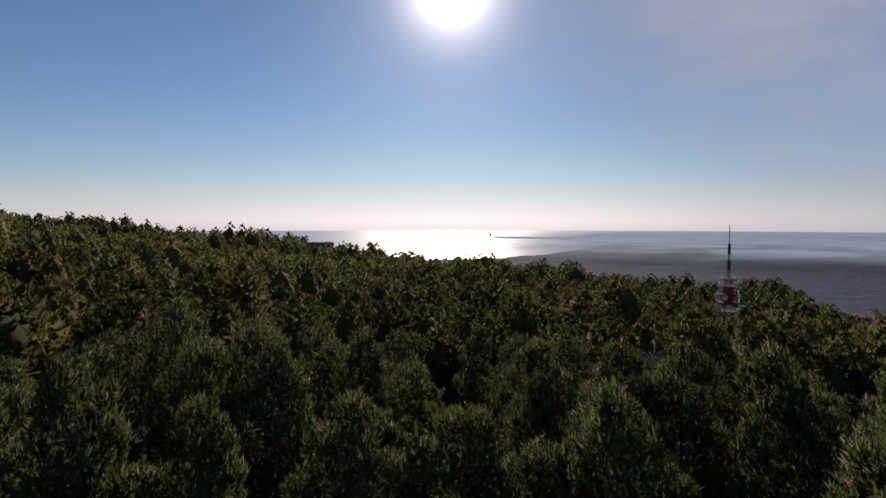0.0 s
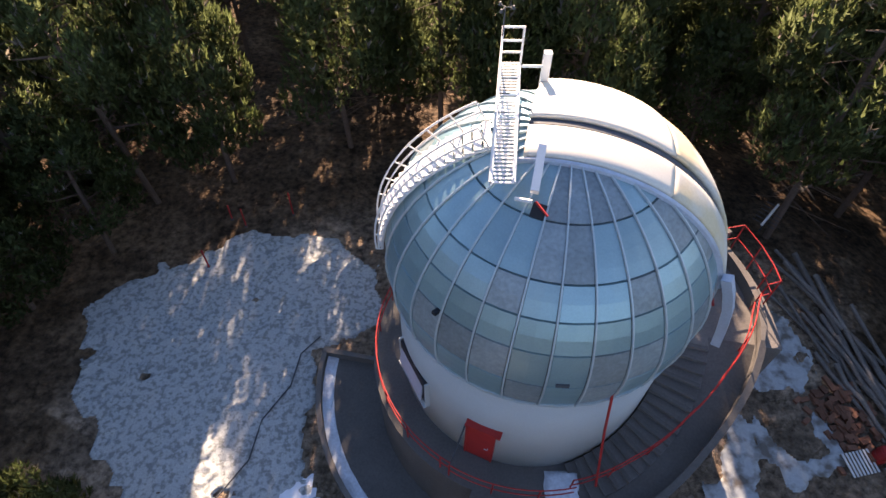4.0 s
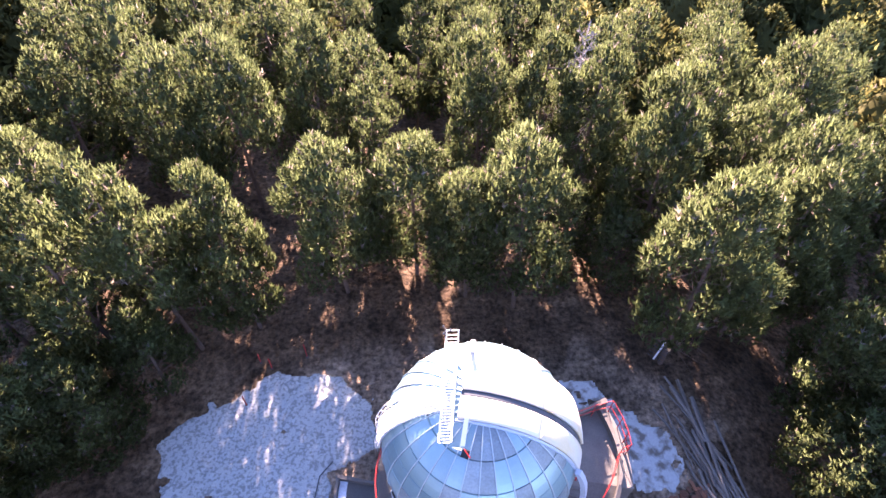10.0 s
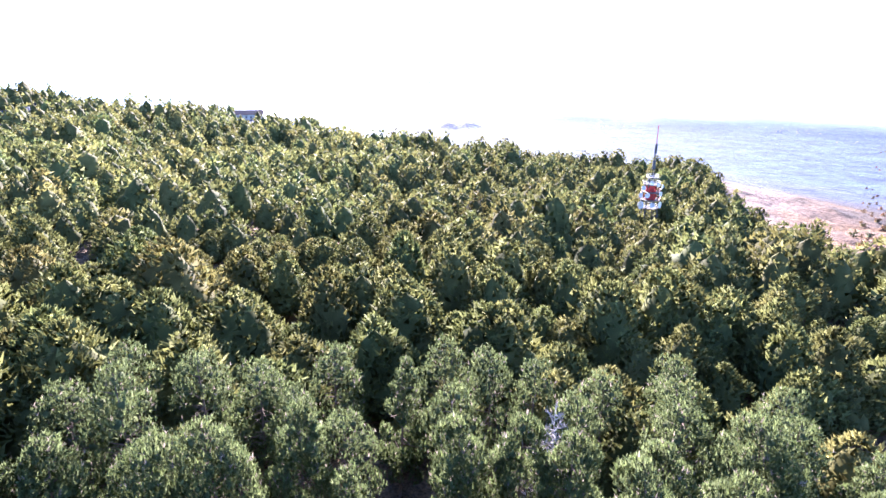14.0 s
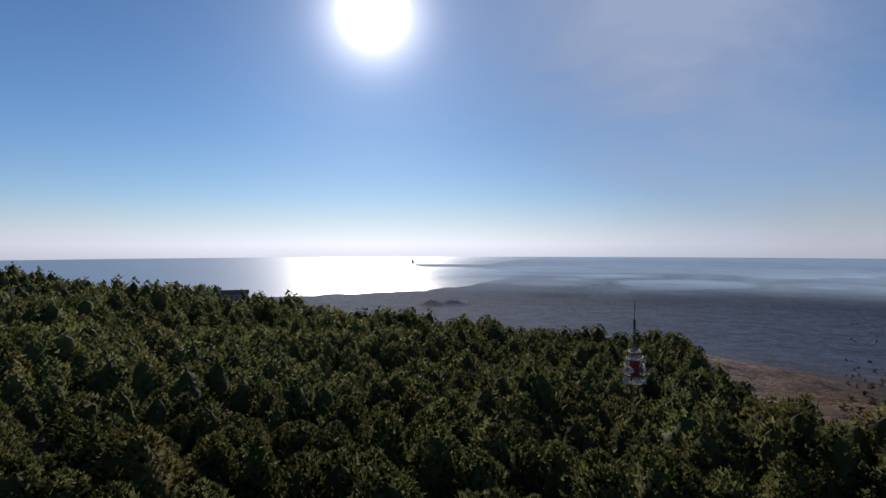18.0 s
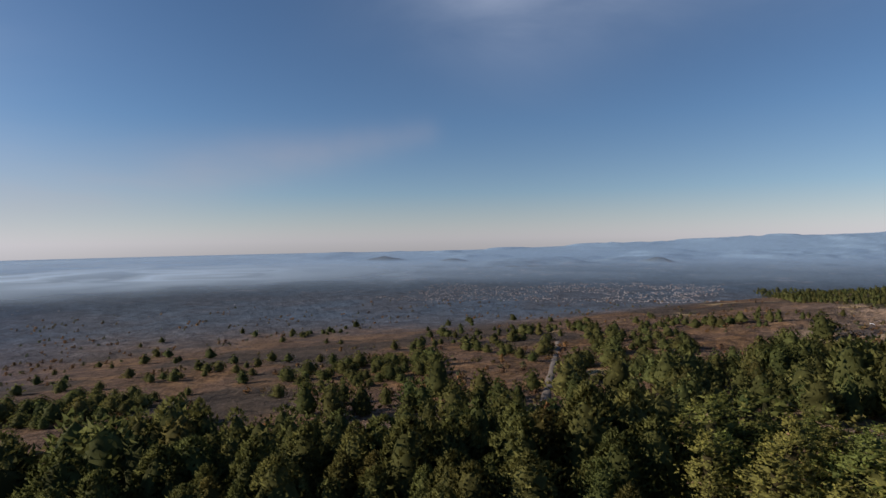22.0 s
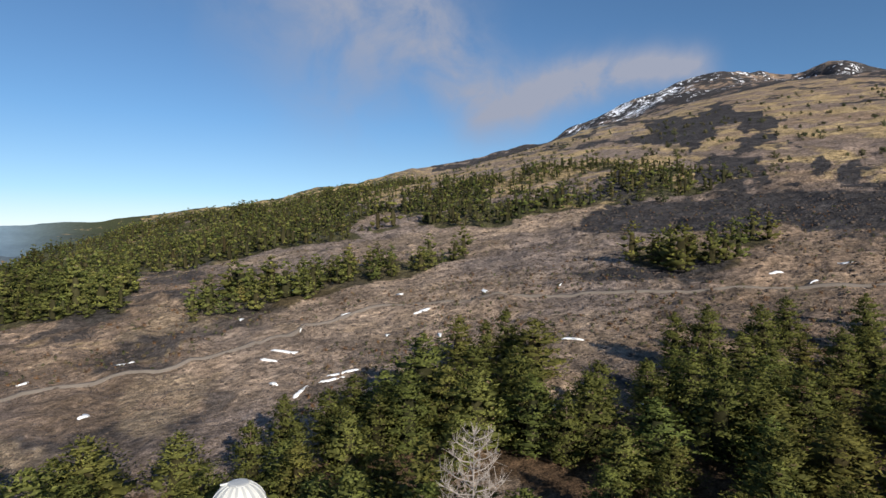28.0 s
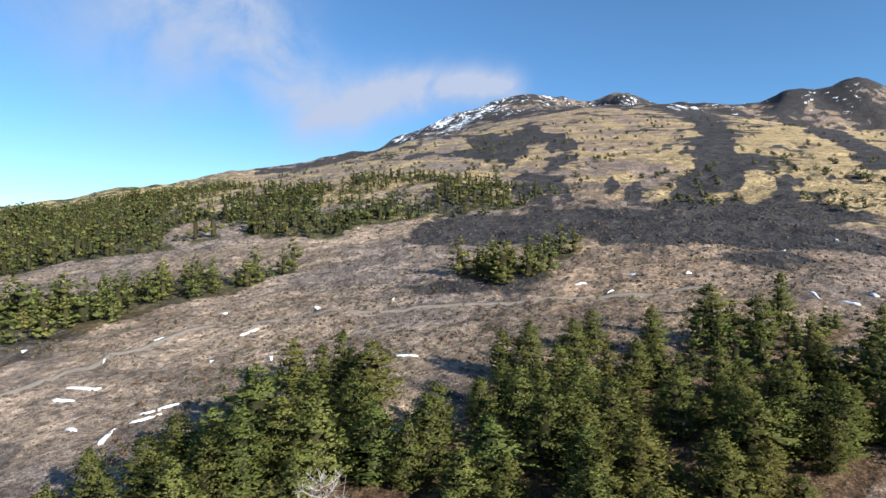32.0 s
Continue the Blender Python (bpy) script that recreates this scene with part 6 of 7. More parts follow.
# ---- dead trees ----
def dead_tree(x, y, tip, spread, seed, label):
    rng = np.random.default_rng(seed)
    z0 = float(ground_height(x, y))
    h = tip - z0
    limbs = [((0, 0, -0.4), (0.1, 0, h * 0.5), 0.2, 0.13, 7), ((0.1, 0, h * 0.5), (0, 0.1, h), 0.13, 0.02, 6)]
    for i in range(46):
        z = h * (0.35 + 0.63 * i / 46)
        w = i * 2.4
        l = spread * (1.05 - 0.7 * (i / 46)) * (0.7 + 0.5 * rng.random())
        tip_p = np.array((l * math.cos(w), l * math.sin(w), z + 0.5 * l))
        mid = np.array((l * 0.5 * math.cos(w), l * 0.5 * math.sin(w), z + 0.15 * l))
        limbs += [((0, 0, z), mid, 0.08, 0.06, 4), (mid, tip_p, 0.06, 0.025, 4)]
        for k in range(14):
            q = mid + (tip_p - mid) * rng.random()
            e = q + rng.normal(0, 0.32, 3) * l * 0.6 + np.array((0, 0, 0.25 * l))
            limbs.append((q, e, 0.034, 0.014, 3))
    t = tagged(new("dead_tree"), label, "dead tree")
    t.location = (x, y, z0)
    mesh_object("trunk", *limb_mesh(limbs[:2]), M_DEAD, t)
    mesh_object("bare_crown", *limb_mesh(limbs[2:]), M_DEAD, t)


dead_tree(-35.1, -63.8, 21.8, 5.2, 31, "pale leafless dead tree among the pines")
dead_tree(11.2, 33.2, 11.9, 2.6, 32, "pale bare tree above the pines")


# ---- the second, smaller observatory among the pines ----
M_ZINC = material("weathered_zinc", (0.50, 0.51, 0.51), rough=0.5, metal=0.1, vary=0.15, scale=0.8, fine=10.0, bump=0.05)


def second_dome(x, y, tip, r):
    z0 = float(ground_height(x, y)) - 0.3
    o = tagged(new("small_observatory"), "smaller whitish observatory dome with grey ribs among pines", "observatory")
    o.location = (x, y, 0)
    zc = tip - r
    def at(q, a, out=0.0):
        c = (r + out) * math.cos(radians(q))
        return c * math.cos(radians(a)), c * math.sin(radians(a)), zc + (r + out) * math.sin(radians(q))
    v, f = [], []
    for q in range(0, 73, 6):
        v += [at(q, a) for a in range(0, 360, 10)]
    f = [(j * 36 + k, j * 36 + (k + 1) % 36, (j + 1) * 36 + (k + 1) % 36, (j + 1) * 36 + k) for j in range(12) for k in range(36)]
    shell = mesh_object("dome", v, f, M_WHITE, o, "white painted dome", True)
    # broad grey ribs in pairs beside white gores
    for k in range(8):
        for a, half in ((k * 45 + 12, 4.5), (k * 45 + 33, 4.5)):
            rib = Build()
            rib.solid([[at(q, a - half), at(q, a - half, 0.09)] for q in range(0, 73, 8)], [[at(q, a + half), at(q, a + half, 0.09)] for q in range(0, 73, 8)])
            rib.done("rib", M_ZINC, shell, "grey zinc rib")
    low, wide = zc + r * math.sin(radians(70)), r * math.cos(radians(68))
    v = [(c * wide * math.cos(radians(a)), c * wide * math.sin(radians(a)), z) for c, z in ((1.02, low - 0.05), (1.04, low + 0.12), (0.8, low + 0.22), (0.0, low + 0.26)) for a in range(0, 360, 36)]
    f = [(j * 10 + k, j * 10 + (k + 1) % 10, (j + 1) * 10 + (k + 1) % 10, (j + 1) * 10 + k) for j in range(3) for k in range(10)]
    mesh_object("cap", v, f, M_ZINC, o, "grey many-sided cap")
    v = [(rr * math.cos(radians(a)), rr * math.sin(radians(a)), z) for rr, z in ((r - 0.2, z0), (r - 0.2, zc + 0.1), (r + 0.15, zc + 0.1), (r + 0.15, zc + 0.3)) for a in range(0, 360, 10)]
    f = [(j * 36 + k, j * 36 + (k + 1) % 36, (j + 1) * 36 + (k + 1) % 36, (j + 1) * 36 + k) for j in range(3) for k in range(36)]
    mesh_object("drum", v, f, M_WALL, o, "white round wall")
    Build().box((1.2, 0.22, 0.2), pose(r * 0.45, -0.3, low + 0.1, 0, 0, 8)).done("roof_box", M_WHITE, o)
    rail = Build()
    pts = [((r + 1.0) * math.cos(radians(a)), (r + 1.0) * math.sin(radians(a)), zc + 0.9) for a in range(20, 100, 10)]
    rail.tube(pts, 0.06)
    for p in pts:
        rail.tube([p, (p[0], p[1], zc - 0.4)], 0.05)
    rail.done("railing", M_RED, o, "red steel railing")
    v = [(rr * math.cos(radians(a)), rr * math.sin(radians(a)), z) for rr, z in ((r - 0.3, zc - 0.4), (r + 1.15, zc - 0.4), (r + 1.15, zc - 0.25), (r - 0.3, zc - 0.25)) for a in range(0, 360, 10)]
    mesh_object("balcony", v, f, M_CONCRETE, o)


second_dome(-11.0, -82.0, 13.3, 3.5)


# ---- lava field: tracks, snow remnants, stones, shrubs ----
def track(label, pts, width, lift=0.75):
    """A gravel track draped over the ground."""
    fine = []
    for (x0, y0), (x1, y1) in zip(pts, pts[1:]):
        n = max(2, int(math.hypot(x1 - x0, y1 - y0) / 4))
        fine += [(x0 + (x1 - x0) * i / n, y0 + (y1 - y0) * i / n) for i in range(n)]
    p = np.array(fine + [pts[-1]])
    for _ in range(6):
        p[1:-1] = (p[:-2] + 2 * p[1:-1] + p[2:]) / 4
    d = np.gradient(p, axis=0)
    nrm = np.stack([-d[:, 1], d[:, 0]], 1) / np.linalg.norm(d, axis=1, keepdims=True)
    rows = [p + nrm * (width * k / 2) for k in (-1, -0.5, 0, 0.5, 1)]
    v = np.concatenate([np.column_stack([q, ground_height(q[:, 0], q[:, 1]) + (lift if 0 < i < 4 else -0.3)]) for i, q in enumerate(rows)])
    n = len(p)
    f = np.array([(r * n + k, r * n + k + 1, (r + 1) * n + k + 1, (r + 1) * n + k) for r in range(4) for k in range(n - 1)])
    tagged(mesh_object("track", v, f[:, ::-1], M_TRACK, smooth=True), label, "track", kind="structure")


track("pale gravel track winding over dark lava", [(190, -190), (143, -186), (128, -191), (97, -192), (65, -193), (33, -195), (3, -195), (-25, -197), (-41, -210), (-63, -222), (-85, -229), (-110, -211),
      (-145, -182), (-170, -160), (-200, -135), (-235, -100)], 2.2)
track("short gravel track looping through the lava", [(128, -190), (150, -205), (160, -228), (152, -246), (143, -276), (130, -303), (113, -316), (140, -345), (170, -385), (240, -420)], 3.0)
track("straight pale road running downhill", [(205, -45), (246, -54), (309, -68), (364, -80), (420, -92)], 4.5, 0.4)
REMNANTS = [(-30, -247), (-47, -213), (-68, -225), (-96, -240), (-70, -186), (-122, -210), (-151, -197), (-110, -140), (-216, -146), (-214, -131), (-242, -136), (-257, -117), (-28, -160), (-30, -182),
            (-36, -188), (-33, -149), (-47, -157), (-42, -154), (-91, -205), (-83, -172), (-249, -66), (-246, -54), (-261, -50), (-319, -96), (128, -180), (136, -223), (156, -196), (74, -207), (53, -177),
            (35, -209), (9, -216), (137, -161), (15, -165), (142, -265), (409, -318), (-359, -82), (-95, -95), (-120, -60), (-78, -105)]
for i, (x, y) in enumerate(REMNANTS):
    rng = np.random.default_rng(300 + i)
    long, wide, turn = 1.3 + 2.6 * rng.random() ** 1.5, 0.32 + 0.5 * rng.random(), rng.random() * 3.1
    v = []
    for ring in (0.0, 0.45, 0.8, 1.0):
        for k in range(14):
            a = 2 * math.pi * k / 14
            w = ring * (1 + 0.3 * math.sin(2 * a + i) + 0.30 * math.sin(3 * a + 2 * i) + 0.30 * rng.normal())
            px, py = long * w * math.cos(a), wide * w * math.sin(a)
            v.append((x + px * math.cos(turn) - py * math.sin(turn), y + px * math.sin(turn) + py * math.cos(turn), 0.42 if ring < 0.9 else -0.25))
    v = np.array(v)
    v[:, 2] += ground_height(v[:, 0], v[:, 1])
    f = [(r * 14 + k, r * 14 + (k + 1) % 14, (r + 1) * 14 + (k + 1) % 14, (r + 1) * 14 + k) for r in range(3) for k in range(14)]
    tagged(mesh_object("snow_remnant", v, f, M_SNOW, smooth=True), "small remnant of white snow on dark lava", "snow", "snow remnants on the lava")


def scatter_lumps(name, label, category, mat, count, r0, r1, a0, a1, size, seed, flat=0.6, centre=0.0):
    """Many small faceted lumps on the ground, as one mesh."""
    rng = np.random.default_rng(seed)
    r = r0 * (r1 / r0) ** rng.random(count)
    a = np.radians(a0 + (a1 - a0) * rng.random(count))
    x, y = HUB_X + r * np.sin(a), HUB_Y + r * np.cos(a)
    ok = (tree_cover(x, y) < 0.05) & (fractal(x, y, 30, 3, seed) > centre)
    x, y, r = x[ok], y[ok], r[ok]
    n = len(x)
    ico = np.array([(0, 0, 1.0), (0.9, 0, 0.2), (0.28, 0.85, 0.25), (-0.72, 0.53, 0.15), (-0.72, -0.53, 0.3), (0.28, -0.85, 0.2), (0.5, 0.4, -0.7), (-0.6, 0, -0.7), (0.4, -0.5, -0.7)])
    tri = np.array([(0, 1, 2), (0, 2, 3), (0, 3, 4), (0, 4, 5), (0, 5, 1), (1, 6, 2), (2, 6, 3), (3, 6, 7), (3, 7, 4), (4, 7, 8), (4, 8, 5), (5, 8, 1), (1, 8, 6)])
    s = size * (0.4 + 1.2 * rng.random(n) ** 2) * np.clip(r / 150, 0.6, 2.2)
    v = ico[None] * (1 + 0.3 * rng.normal(0, 1, (n, 9, 1))) * s[:, None, None] * np.array((1, 1, flat))
    v += np.stack([x, y, ground_height(x, y) + 0.1 * s], 1)[:, None]
    f = (tri[None] + 9 * np.arange(n)[:, None, None]).reshape(-1, 3)
    tagged(mesh_object(name, v.reshape(-1, 3), f, mat), label, category, kind="stuff")


scatter_lumps("lava_stones", "rough dark lava stones scattered over the field", "rocks", M_ROCK, 26000, 90, 600, 122, 264, 0.42, 401, flat=0.5, centre=0.30)


def build_shrubs(name, label, count, r0, r1, a0, a1, height, seed, tint, centre, twigs=34):
    """Low twiggy bushes as clumps of upright blades."""
    rng = np.random.default_rng(seed)
    r = r0 * (r1 / r0) ** rng.random(count)
    a = np.radians(a0 + (a1 - a0) * rng.random(count))
    x, y = HUB_X + r * np.sin(a), HUB_Y + r * np.cos(a)
    ok = (tree_cover(x, y) < 0.05) & (fractal(x, y, 55, 3, seed) > centre) & (ground_height(x, y) > PLAIN - 1)
    x, y = x[ok], y[ok]
    z = ground_height(x, y)
    models = [tufts(np.random.default_rng(seed + k), twigs, 1.0, 0.55, 0.05, 0.34, blades=2, width=0.30, tiers=3, boughs=6, speckle=0.2, core=(5, 3)) for k in range(4)]
    vs, fs, cs, ns, first = [], [], [], [], 0
    for k in range(len(x)):
        v, f, c, m = models[k % 4]
        fs.append(f + first)
        ns.append(m)
        first += len(v)
        vs.append(v * height * (0.5 + rng.random()) + (x[k], y[k], z[k] - 0.1))
        cs.append(np.tile(np.array(tint[rng.integers(len(tint))]) * (0.7 + 0.6 * rng.random()), (len(v), 1)))
    ob = mesh_object(name, np.concatenate(vs), np.concatenate(fs), M_SHRUB, colors=np.concatenate(cs), normals=np.concatenate(ns))
    tagged(ob, label, "shrubs", kind="stuff")


build_shrubs("autumn_shrubs", "russet and ochre shrubs on the brown slope", 3800, 190, 1000, 40, 140, 2.2, 501, [(0.25, 0.13, 0.05), (0.20, 0.13, 0.06), (0.13, 0.10, 0.04), (0.10, 0.11, 0.05), (0.16, 0.09, 0.05)], 0.46)
build_shrubs("lava_shrubs", "scattered green, tan and russet bushes on the lava", 11000, 100, 600, 122, 262, 0.95, 502, [(0.12, 0.13, 0.05), (0.20, 0.15, 0.08), (0.22, 0.12, 0.06), (0.17, 0.10, 0.06), (0.10, 0.10, 0.05)], 0.44, 14)
build_shrubs("high_shrubs", "dark bushes dotting the upper grassland", 1500, 450, 1600, 196, 264, 4.0, 503, [(0.08, 0.09, 0.04), (0.11, 0.10, 0.05)], 0.52)


def ice_heap(x0, x1, y0, y1, z):
    """Frozen snow heaped on the walkway: an uneven, rounded sheet."""
    n = 18
    gx, gy = np.meshgrid(np.linspace(x0, x1, n), np.linspace(y0, y1, n), indexing="ij")
    x, y = gx.ravel(), gy.ravel()
    rim = np.clip(1 - np.maximum(np.abs((x - x0) / (x1 - x0) - 0.5), np.abs((y - y0) / (y1 - y0) - 0.5)) * 2, 0, 1)
    top = z - 0.03 + (0.05 + 0.28 * fractal(x, y, 0.55, 3, 77)) * np.minimum(1, rim * 4)
    x = x + (fractal(gx.ravel(), gy.ravel(), 0.6, 2, 78) - 0.5) * 0.35
    f = [(i * n + j, (i + 1) * n + j, (i + 1) * n + j + 1, i * n + j + 1) for i in range(n - 1) for j in range(n - 1)]
    tagged(mesh_object("ice_crust", np.stack([x, y, top], 1), f, M_ICE, smooth=True), "frozen grey snow heaped at the foot of the steps", "ice")


ice_heap(0.4, 1.75, -6.15, -4.85, WALK_Z)


# ---- transmitter tower ----
M_STEEL = material("dark_steel", (0.085, 0.085, 0.09), rough=0.6, metal=0.3, vary=0.2, scale=1.0, fine=12.0, bump=0.05)


def build_tower(x, y):
    z0 = float(ground_height(x, y))
    t = tagged(new("transmitter_tower"), "red and white lattice transmitter tower with dish aerials", "tower")
    t.location = (x, y, 0)
    body = Build()

    def half(z):
        return np.interp(z, [z0, -12, 0], [3.4, 2.3, 1.9])
    levels = np.linspace(z0 - 0.5, 0, 9)
    for sx, sy in ((1, 1), (1, -1), (-1, 1), (-1, -1)):
        body.tube([(sx * half(z), sy * half(z), z) for z in levels], 0.16, 5)
    for za, zb in zip(levels, levels[1:]):
        a, b = half(za), half(zb)
        for (px, py), (qx, qy) in (((1, 1), (-1, 1)), ((-1, 1), (-1, -1)), ((-1, -1), (1, -1)), ((1, -1), (1, 1))):
            body.tube([(px * a, py * a, za), (qx * b, qy * b, zb)], 0.07, 4)
            body.tube([(px * b, py * b, zb), (qx * b, qy * b, zb)], 0.08, 4)
    body.done("lattice", M_STEEL, t, "dark steel lattice legs")
    for z, r, mat in ((-12.2, 3.5, M_WHITE), (-8.9, 3.9, M_RED), (-5.8, 3.7, M_RED), (-2.8, 3.2, M_WHITE), (-0.2, 2.2, M_WHITE)):
        b = Build()
        b.solid([[(0.2 * math.cos(radians(a)), 0.2 * math.sin(radians(a)), z - 0.15), (0.2 * math.cos(radians(a)), 0.2 * math.sin(radians(a)), z + 0.15)] for a in range(0, 361, 30)],
                [[(r * math.cos(radians(a)), r * math.sin(radians(a)), z - 0.15), (r * math.cos(radians(a)), r * math.sin(radians(a)), z + 0.15)] for a in range(0, 361, 30)])
        deck = b.done("deck", M_CONCRETE, t)
        rail = Build()
        for h in (0.6, 1.2):
            rail.tube([(r * math.cos(radians(a)), r * math.sin(radians(a)), z + h) for a in range(0, 361, 30)], 0.06, 4)
        for a in range(0, 360, 30):
            rail.tube([(r * math.cos(radians(a)), r * math.sin(radians(a)), z), (r * math.cos(radians(a)), r * math.sin(radians(a)), z + 1.2)], 0.05, 4)
        rail.done("guard_rail", mat, deck)
    for z, h in ((-7.3, 2.6), (-4.3, 2.4)):
        Build().tube([(0, 0, z - h / 2), (0, 0, z + h / 2)], 2.0, 8).done("cabin", M_RED, t, "red equipment cabin")
    for a, z, r in ((196, -11.0, 1.6), (232, -6.6, 1.0), (262, -10.4, 0.9), (312, -6.2, 1.0), (205, -3.9, 0.9), (285, -2.3, 0.7), (250, -1.6, 0.8), (318, -10.6, 1.2), (188, -7.0, 1.1), (345, -3.6, 0.8)):
        c = Vector((4.2 * math.cos(radians(a)), 4.2 * math.sin(radians(a)), z))
        out = Vector((math.cos(radians(a)), math.sin(radians(a)), 0))
        side = Vector((-out.y, out.x, 0))
        v, f = [c - out * 0.3], []
        for k, (rr, d) in enumerate(((0.5, -0.2), (0.85, -0.02), (1.0, 0.15), (1.0, -0.3))):
            v += [c + out * d + side * (r * rr * math.cos(w * math.pi / 8)) + Vector((0, 0, r * rr * math.sin(w * math.pi / 8))) for w in range(16)]
        f = [(0, 1 + w, 1 + (w + 1) % 16) for w in range(16)] + [(1 + j * 16 + w, 1 + (j + 1) * 16 + w, 1 + (j + 1) * 16 + (w + 1) % 16, 1 + j * 16 + (w + 1) % 16) for j in range(3) for w in range(16)]
        mesh_object("dish", [tuple(p) for p in v], f, M_WHITE, t, "white dish aerial", True)
    mast = Build()
    for k in range(3):
        a = radians(120 * k)
        mast.tube([(0.55 * math.cos(a), 0.55 * math.sin(a), 0), (0.32 * math.cos(a), 0.32 * math.sin(a), 12.5)], 0.09, 4)
    for i in range(15):
        z = 0.8 * i
        for k in range(3):
            a, b = radians(120 * k), radians(120 * (k + 1))
            mast.tube([(0.46 * math.cos(a), 0.46 * math.sin(a), z), (0.46 * math.cos(b), 0.46 * math.sin(b), z + 0.8)], 0.05, 4)
    mast.done("mast", M_STEEL, t, "dark steel lattice mast")
    Build().tube([(0, 0, 3.2), (0, 0, 6.8)], 0.62, 8).done("aerial_drum", M_SEAM, t, "dark panel aerials")
    Build().tube([(0, 0, 9.2), (0, 0, 13.0)], 0.50, 8).done("aerial_drum", M_SEAM, t, "dark panel aerials")
    Build().tube([(0, 0, 12.9), (0, 0, 20.0)], 0.14, 6).done("spike", M_RED, t)


build_tower(91.6, 204.0)
pole = tagged(new("relay_mast"), "thin pale relay mast standing above the trees", "mast")
px, py = 62.0, 330.0
pole.location = (px, py, float(ground_height(px, py)))
Build().tube([(0, 0, -0.5), (0, 0, 17)], 0.35, 6).done("shaft", M_RIB, pole)
for k in range(5):
    Build().box((1.4, 0.5, 1.1), pose(0, 0, 11.5 + 1.3 * k, 0, 0, 40 * k)).done("aerial_panel", M_WHITE, pole)


# ---- the large house on the ridge ----
def build_house(x, y, turn, w, d, h, label, floors=2, bays=6):
    z = float(ground_height(x, y))
    o = tagged(new("house"), label, "house")
    o.matrix_world = pose(x, y, z - 0.6, 0, 0, turn)
    Build().box((w, d, h + 0.6), pose(0, 0, (h + 0.6) / 2)).done("wall", M_HOUSE, o)
    b = Build()
    e = 0.8
    b.solid([[(-w / 2 - e, -d / 2 - e, h + 0.45), (-w / 2 - e, -d / 2 - e, h + 0.75)], [(-w / 2 - e, 0, h + d * 0.32), (-w / 2 - e, 0, h + d * 0.32 + 0.3)], [(-w / 2 - e, d / 2 + e, h + 0.45), (-w / 2 - e, d / 2 + e, h + 0.75)]],
            [[(w / 2 + e, -d / 2 - e, h + 0.45), (w / 2 + e, -d / 2 - e, h + 0.75)], [(w / 2 + e, 0, h + d * 0.32), (w / 2 + e, 0, h + d * 0.32 + 0.3)], [(w / 2 + e, d / 2 + e, h + 0.45), (w / 2 + e, d / 2 + e, h + 0.75)]])
    roof = b.done("roof", M_ROOF, o, "red-brown tiled gable roof")
    Build().box((0.9, 0.9, 1.8), pose(w * 0.25, d * 0.1, h + d * 0.3 + 0.6)).done("chimney", M_HOUSE, roof)
    for s in (-1, 1):
        Build().box((w - 0.1, 0.2, 0.1), pose(0, s * (d / 2 - 0.1), h + 0.6)).done("eave_board", M_LOG, o)
        g = Build()
        k = len(g.v)
        g.v += [Vector((s * w / 2, -d / 2, h + 0.5)), Vector((s * w / 2, d / 2, h + 0.5)), Vector((s * w / 2, 0, h + d * 0.32)), Vector((s * (w / 2 - 0.3), -d / 2, h + 0.5)), Vector((s * (w / 2 - 0.3), d / 2, h + 0.5)), Vector((s * (w / 2 - 0.3), 0, h + d * 0.32))]
        g.f += [(0, 1, 2), (5, 4, 3), (0, 3, 4, 1), (1, 4, 5, 2), (2, 5, 3, 0)]
        g.done("gable", M_HOUSE, o)
    for fl in range(floors):
        for i in range(bays):
            for s in (-1, 1):
                wx = -w / 2 + w * (i + 0.5) / bays
                win = Build().box((1.3, 0.12, 1.5), pose(wx, s * (d / 2 + 0.02), 1.7 + fl * 3.0)).done("window", M_LOG, o)
                Build().box((1.05, 0.06, 1.25), pose(wx, s * (d / 2 + 0.07), 1.7 + fl * 3.0)).done("pane", M_GLASS, win)


build_house(-152, 523, 12, 24, 12, 6.5, "large dark house with a gable roof on the ridge")
build_house(-176, 540, 12, 15, 10, 6.0, "low annexe with a flat-pitched roof on the ridge", 2, 4)
build_house(-96, 548, 60, 12, 8, 4.5, "small pale house half hidden by ridge trees", 1, 3)


# ---- far plain: towns, mist ----
def build_town(name, label, count, a0, a1, r0, r1, size, seed, centre):
    rng = np.random.default_rng(seed)
    a = np.radians(a0 + (a1 - a0) * rng.random(count))
    r = r0 + (r1 - r0) * rng.random(count)
    x, y = HUB_X + r * np.sin(a), HUB_Y + r * np.cos(a)
    ok = fractal(x, y, 130, 3, seed) > centre
    x, y = x[ok], y[ok]
    n = len(x)
    z = ground_height(x, y)
    s = size * (0.5 + rng.random((n, 3)))
    corner = np.array([(-1, -1, 0), (1, -1, 0), (1, 1, 0), (-1, 1, 0), (-1, -1, 0.8), (1, -1, 0.8), (1, 1, 0.8), (-1, 1, 0.8), (-1, 0, 1.15), (1, 0, 1.15)])
    v = corner[None] * s[:, None] + np.stack([x, y, z - 0.3], 1)[:, None]
    quads = np.array([(0, 1, 5, 4), (1, 2, 6, 5), (2, 3, 7, 6), (3, 0, 4, 7), (4, 5, 9, 8), (6, 7, 8, 9)])
    f = (quads[None] + 10 * np.arange(n)[:, None, None]).reshape(-1, 4)
    tint = np.array([(0.27, 0.25, 0.25), (0.34, 0.31, 0.30), (0.24, 0.19, 0.18), (0.38, 0.36, 0.36)])[rng.integers(4, size=n)]
    tagged(mesh_object(name, v.reshape(-1, 3), f, M_TOWN, colors=np.repeat(tint, 10, 0)), label, "town", kind="stuff")


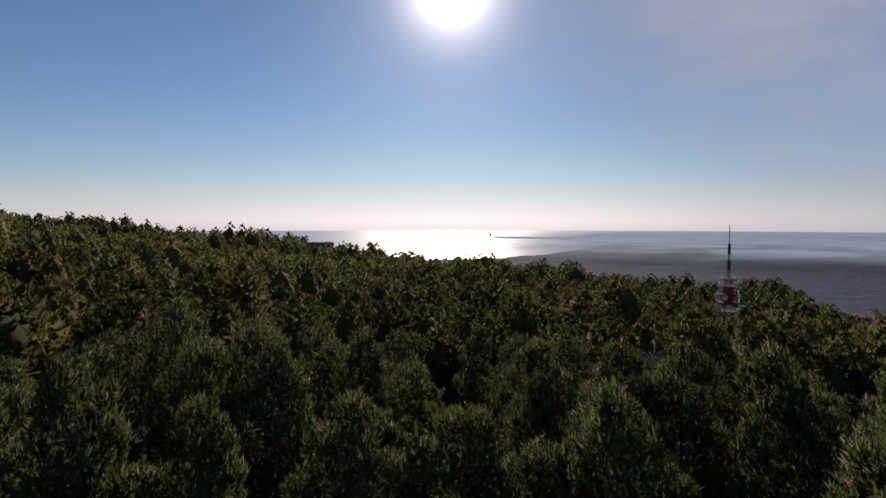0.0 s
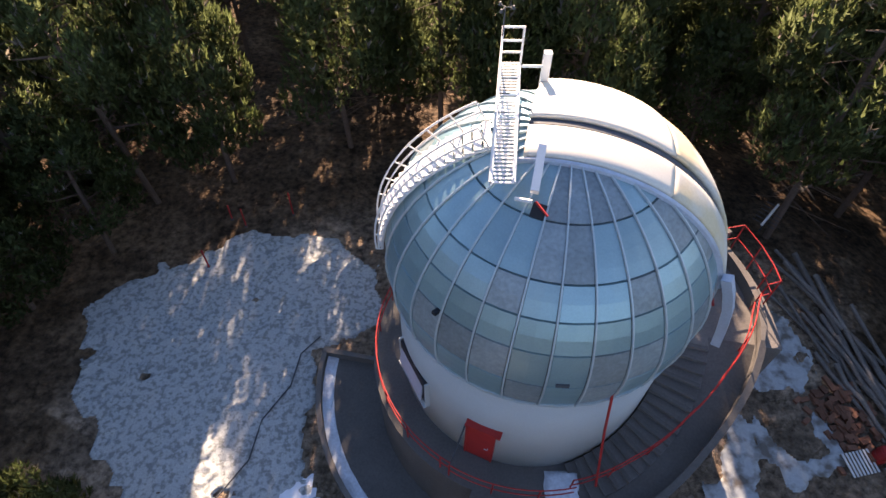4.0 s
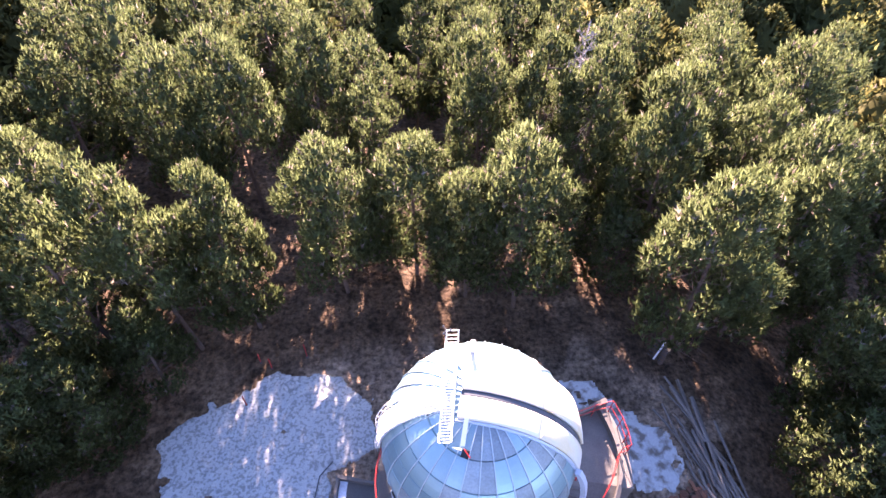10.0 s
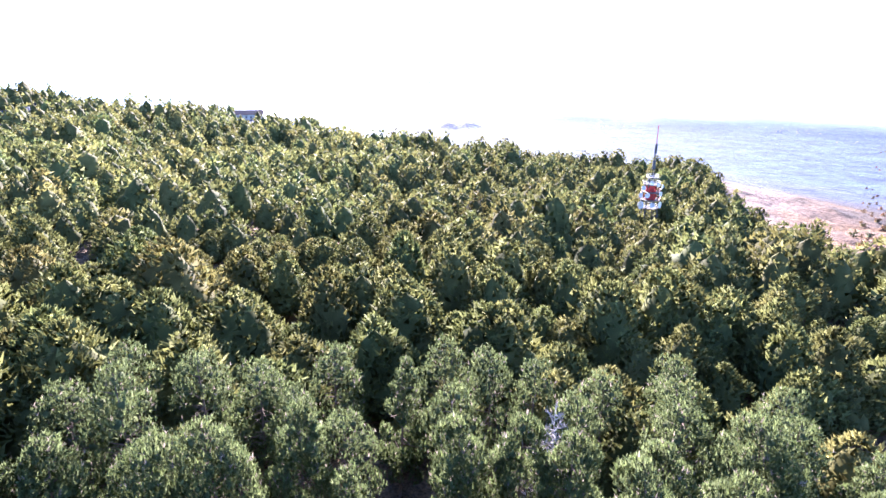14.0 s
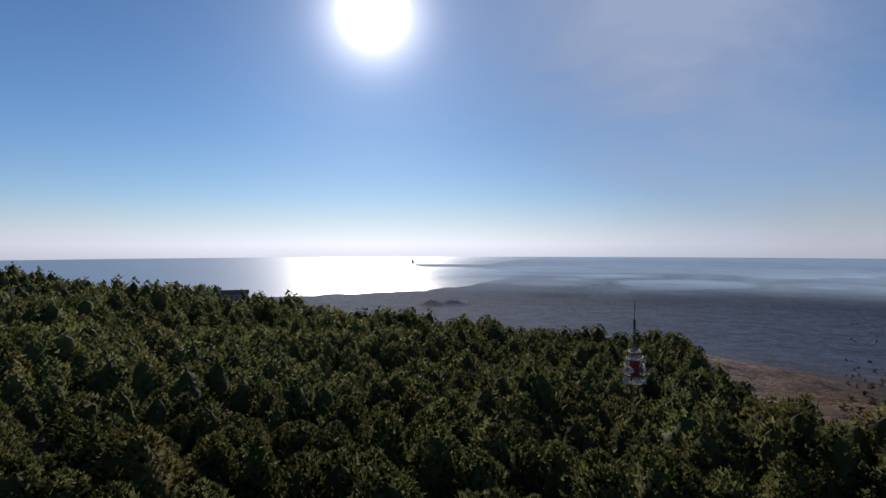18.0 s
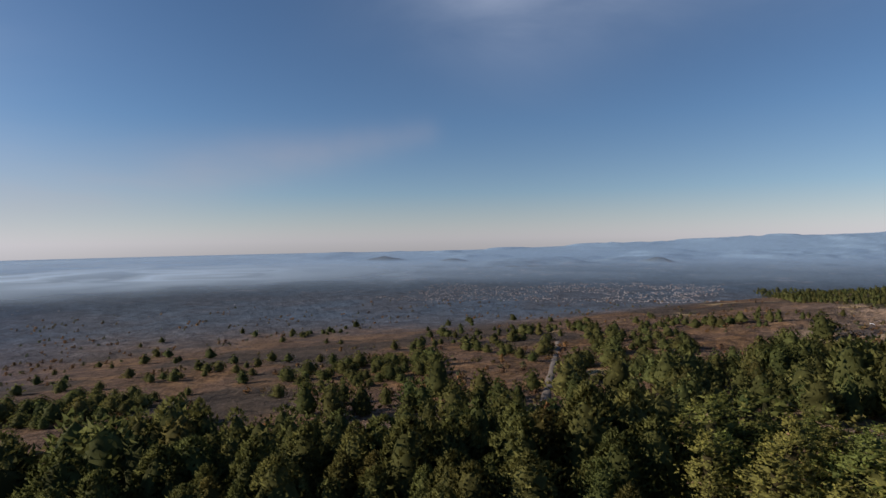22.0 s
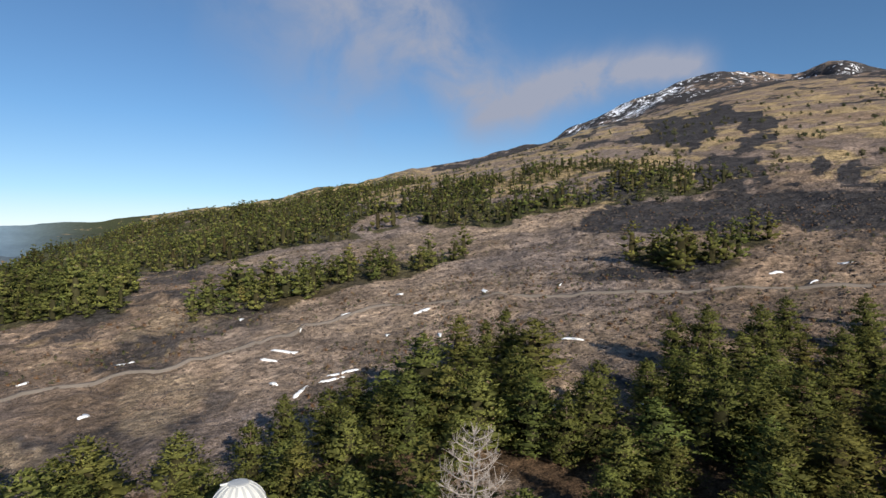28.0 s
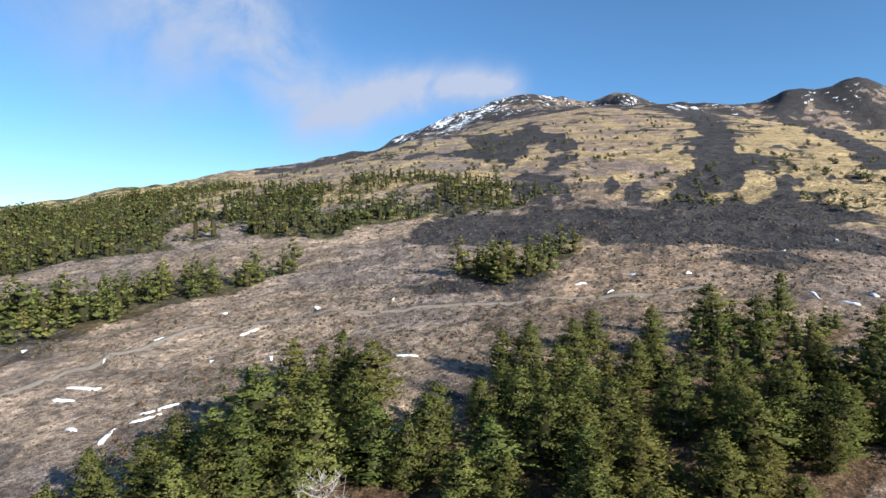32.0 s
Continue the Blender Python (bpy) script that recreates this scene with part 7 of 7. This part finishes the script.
build_town("far_town", "pale far town spread along the foot of the slope", 2600, 82, 116, 960, 1380, 1.05, 601, 0.46)
build_town("plain_villages", "tiny pale villages scattered over the plain", 2000, 14, 95, 1010, 2600, 0.9, 602, 0.60)
build_town("coast_villages", "tiny pale houses along the shore of the gulf", 240, -20, 10, 1010, 1180, 0.9, 603, 0.45)


def mist_material():
    m = bpy.data.materials.new("mist")
    m.use_nodes = True
    node, link = nodes_of(m.node_tree)
    co = node("ShaderNodeTexCoord")
    mp = node("ShaderNodeMapping")
    mp.inputs["Scale"].default_value = (0.0006, 0.0011, 1.0)
    link(co.outputs["Object"], mp.inputs["Vector"])
    n = node("ShaderNodeTexNoise", i_Scale=1.0, i_Detail=4.0, i_Roughness=0.45, i_Distortion=0.3)
    link(mp.outputs[0], n.inputs["Vector"])
    at = node("ShaderNodeAttribute")
    at.attribute_name = "tint"
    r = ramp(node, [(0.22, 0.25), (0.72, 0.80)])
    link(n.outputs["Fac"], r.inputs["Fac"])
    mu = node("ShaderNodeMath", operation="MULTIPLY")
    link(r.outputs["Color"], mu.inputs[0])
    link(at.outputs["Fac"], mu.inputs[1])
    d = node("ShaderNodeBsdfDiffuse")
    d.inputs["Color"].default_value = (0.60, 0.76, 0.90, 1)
    tr = node("ShaderNodeBsdfTransparent")
    mx = node("ShaderNodeMixShader")
    link(mu.outputs[0], mx.inputs["Fac"])
    link(tr.outputs[0], mx.inputs[1])
    link(d.outputs[0], mx.inputs[2])
    out = node("ShaderNodeOutputMaterial")
    link(mx.outputs[0], out.inputs[0])
    return m


def build_mist():
    """A thin bank of valley mist lying over the plain, fading at its edges."""
    deg = np.linspace(-6, 150, 120)
    rad = np.linspace(940, 4400, 34)
    rr, aa = np.meshgrid(rad, np.radians(deg), indexing="ij")
    x, y = HUB_X + rr * np.sin(aa), HUB_Y + rr * np.cos(aa)
    z = np.full(x.shape, PLAIN + 17.0) + 5 * fractal(x.ravel(), y.ravel(), 300, 3, 44).reshape(x.shape)
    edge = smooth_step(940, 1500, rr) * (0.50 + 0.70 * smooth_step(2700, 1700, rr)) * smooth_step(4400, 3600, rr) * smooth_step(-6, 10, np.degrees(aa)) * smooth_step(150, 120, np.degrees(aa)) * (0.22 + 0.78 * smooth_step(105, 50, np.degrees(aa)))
    n = len(deg)
    i, j = np.meshgrid(np.arange(33), np.arange(n - 1), indexing="ij")
    f = np.stack([i * n + j, i * n + j + 1, (i + 1) * n + j + 1, (i + 1) * n + j], -1).reshape(-1, 4)[:, ::-1]
    e = edge.ravel()[:, None]
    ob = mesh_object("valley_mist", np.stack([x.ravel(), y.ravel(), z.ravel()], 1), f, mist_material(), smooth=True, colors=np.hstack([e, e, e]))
    tagged(ob, "thin pale mist lying over the plain", "mist", kind="stuff")


build_mist()
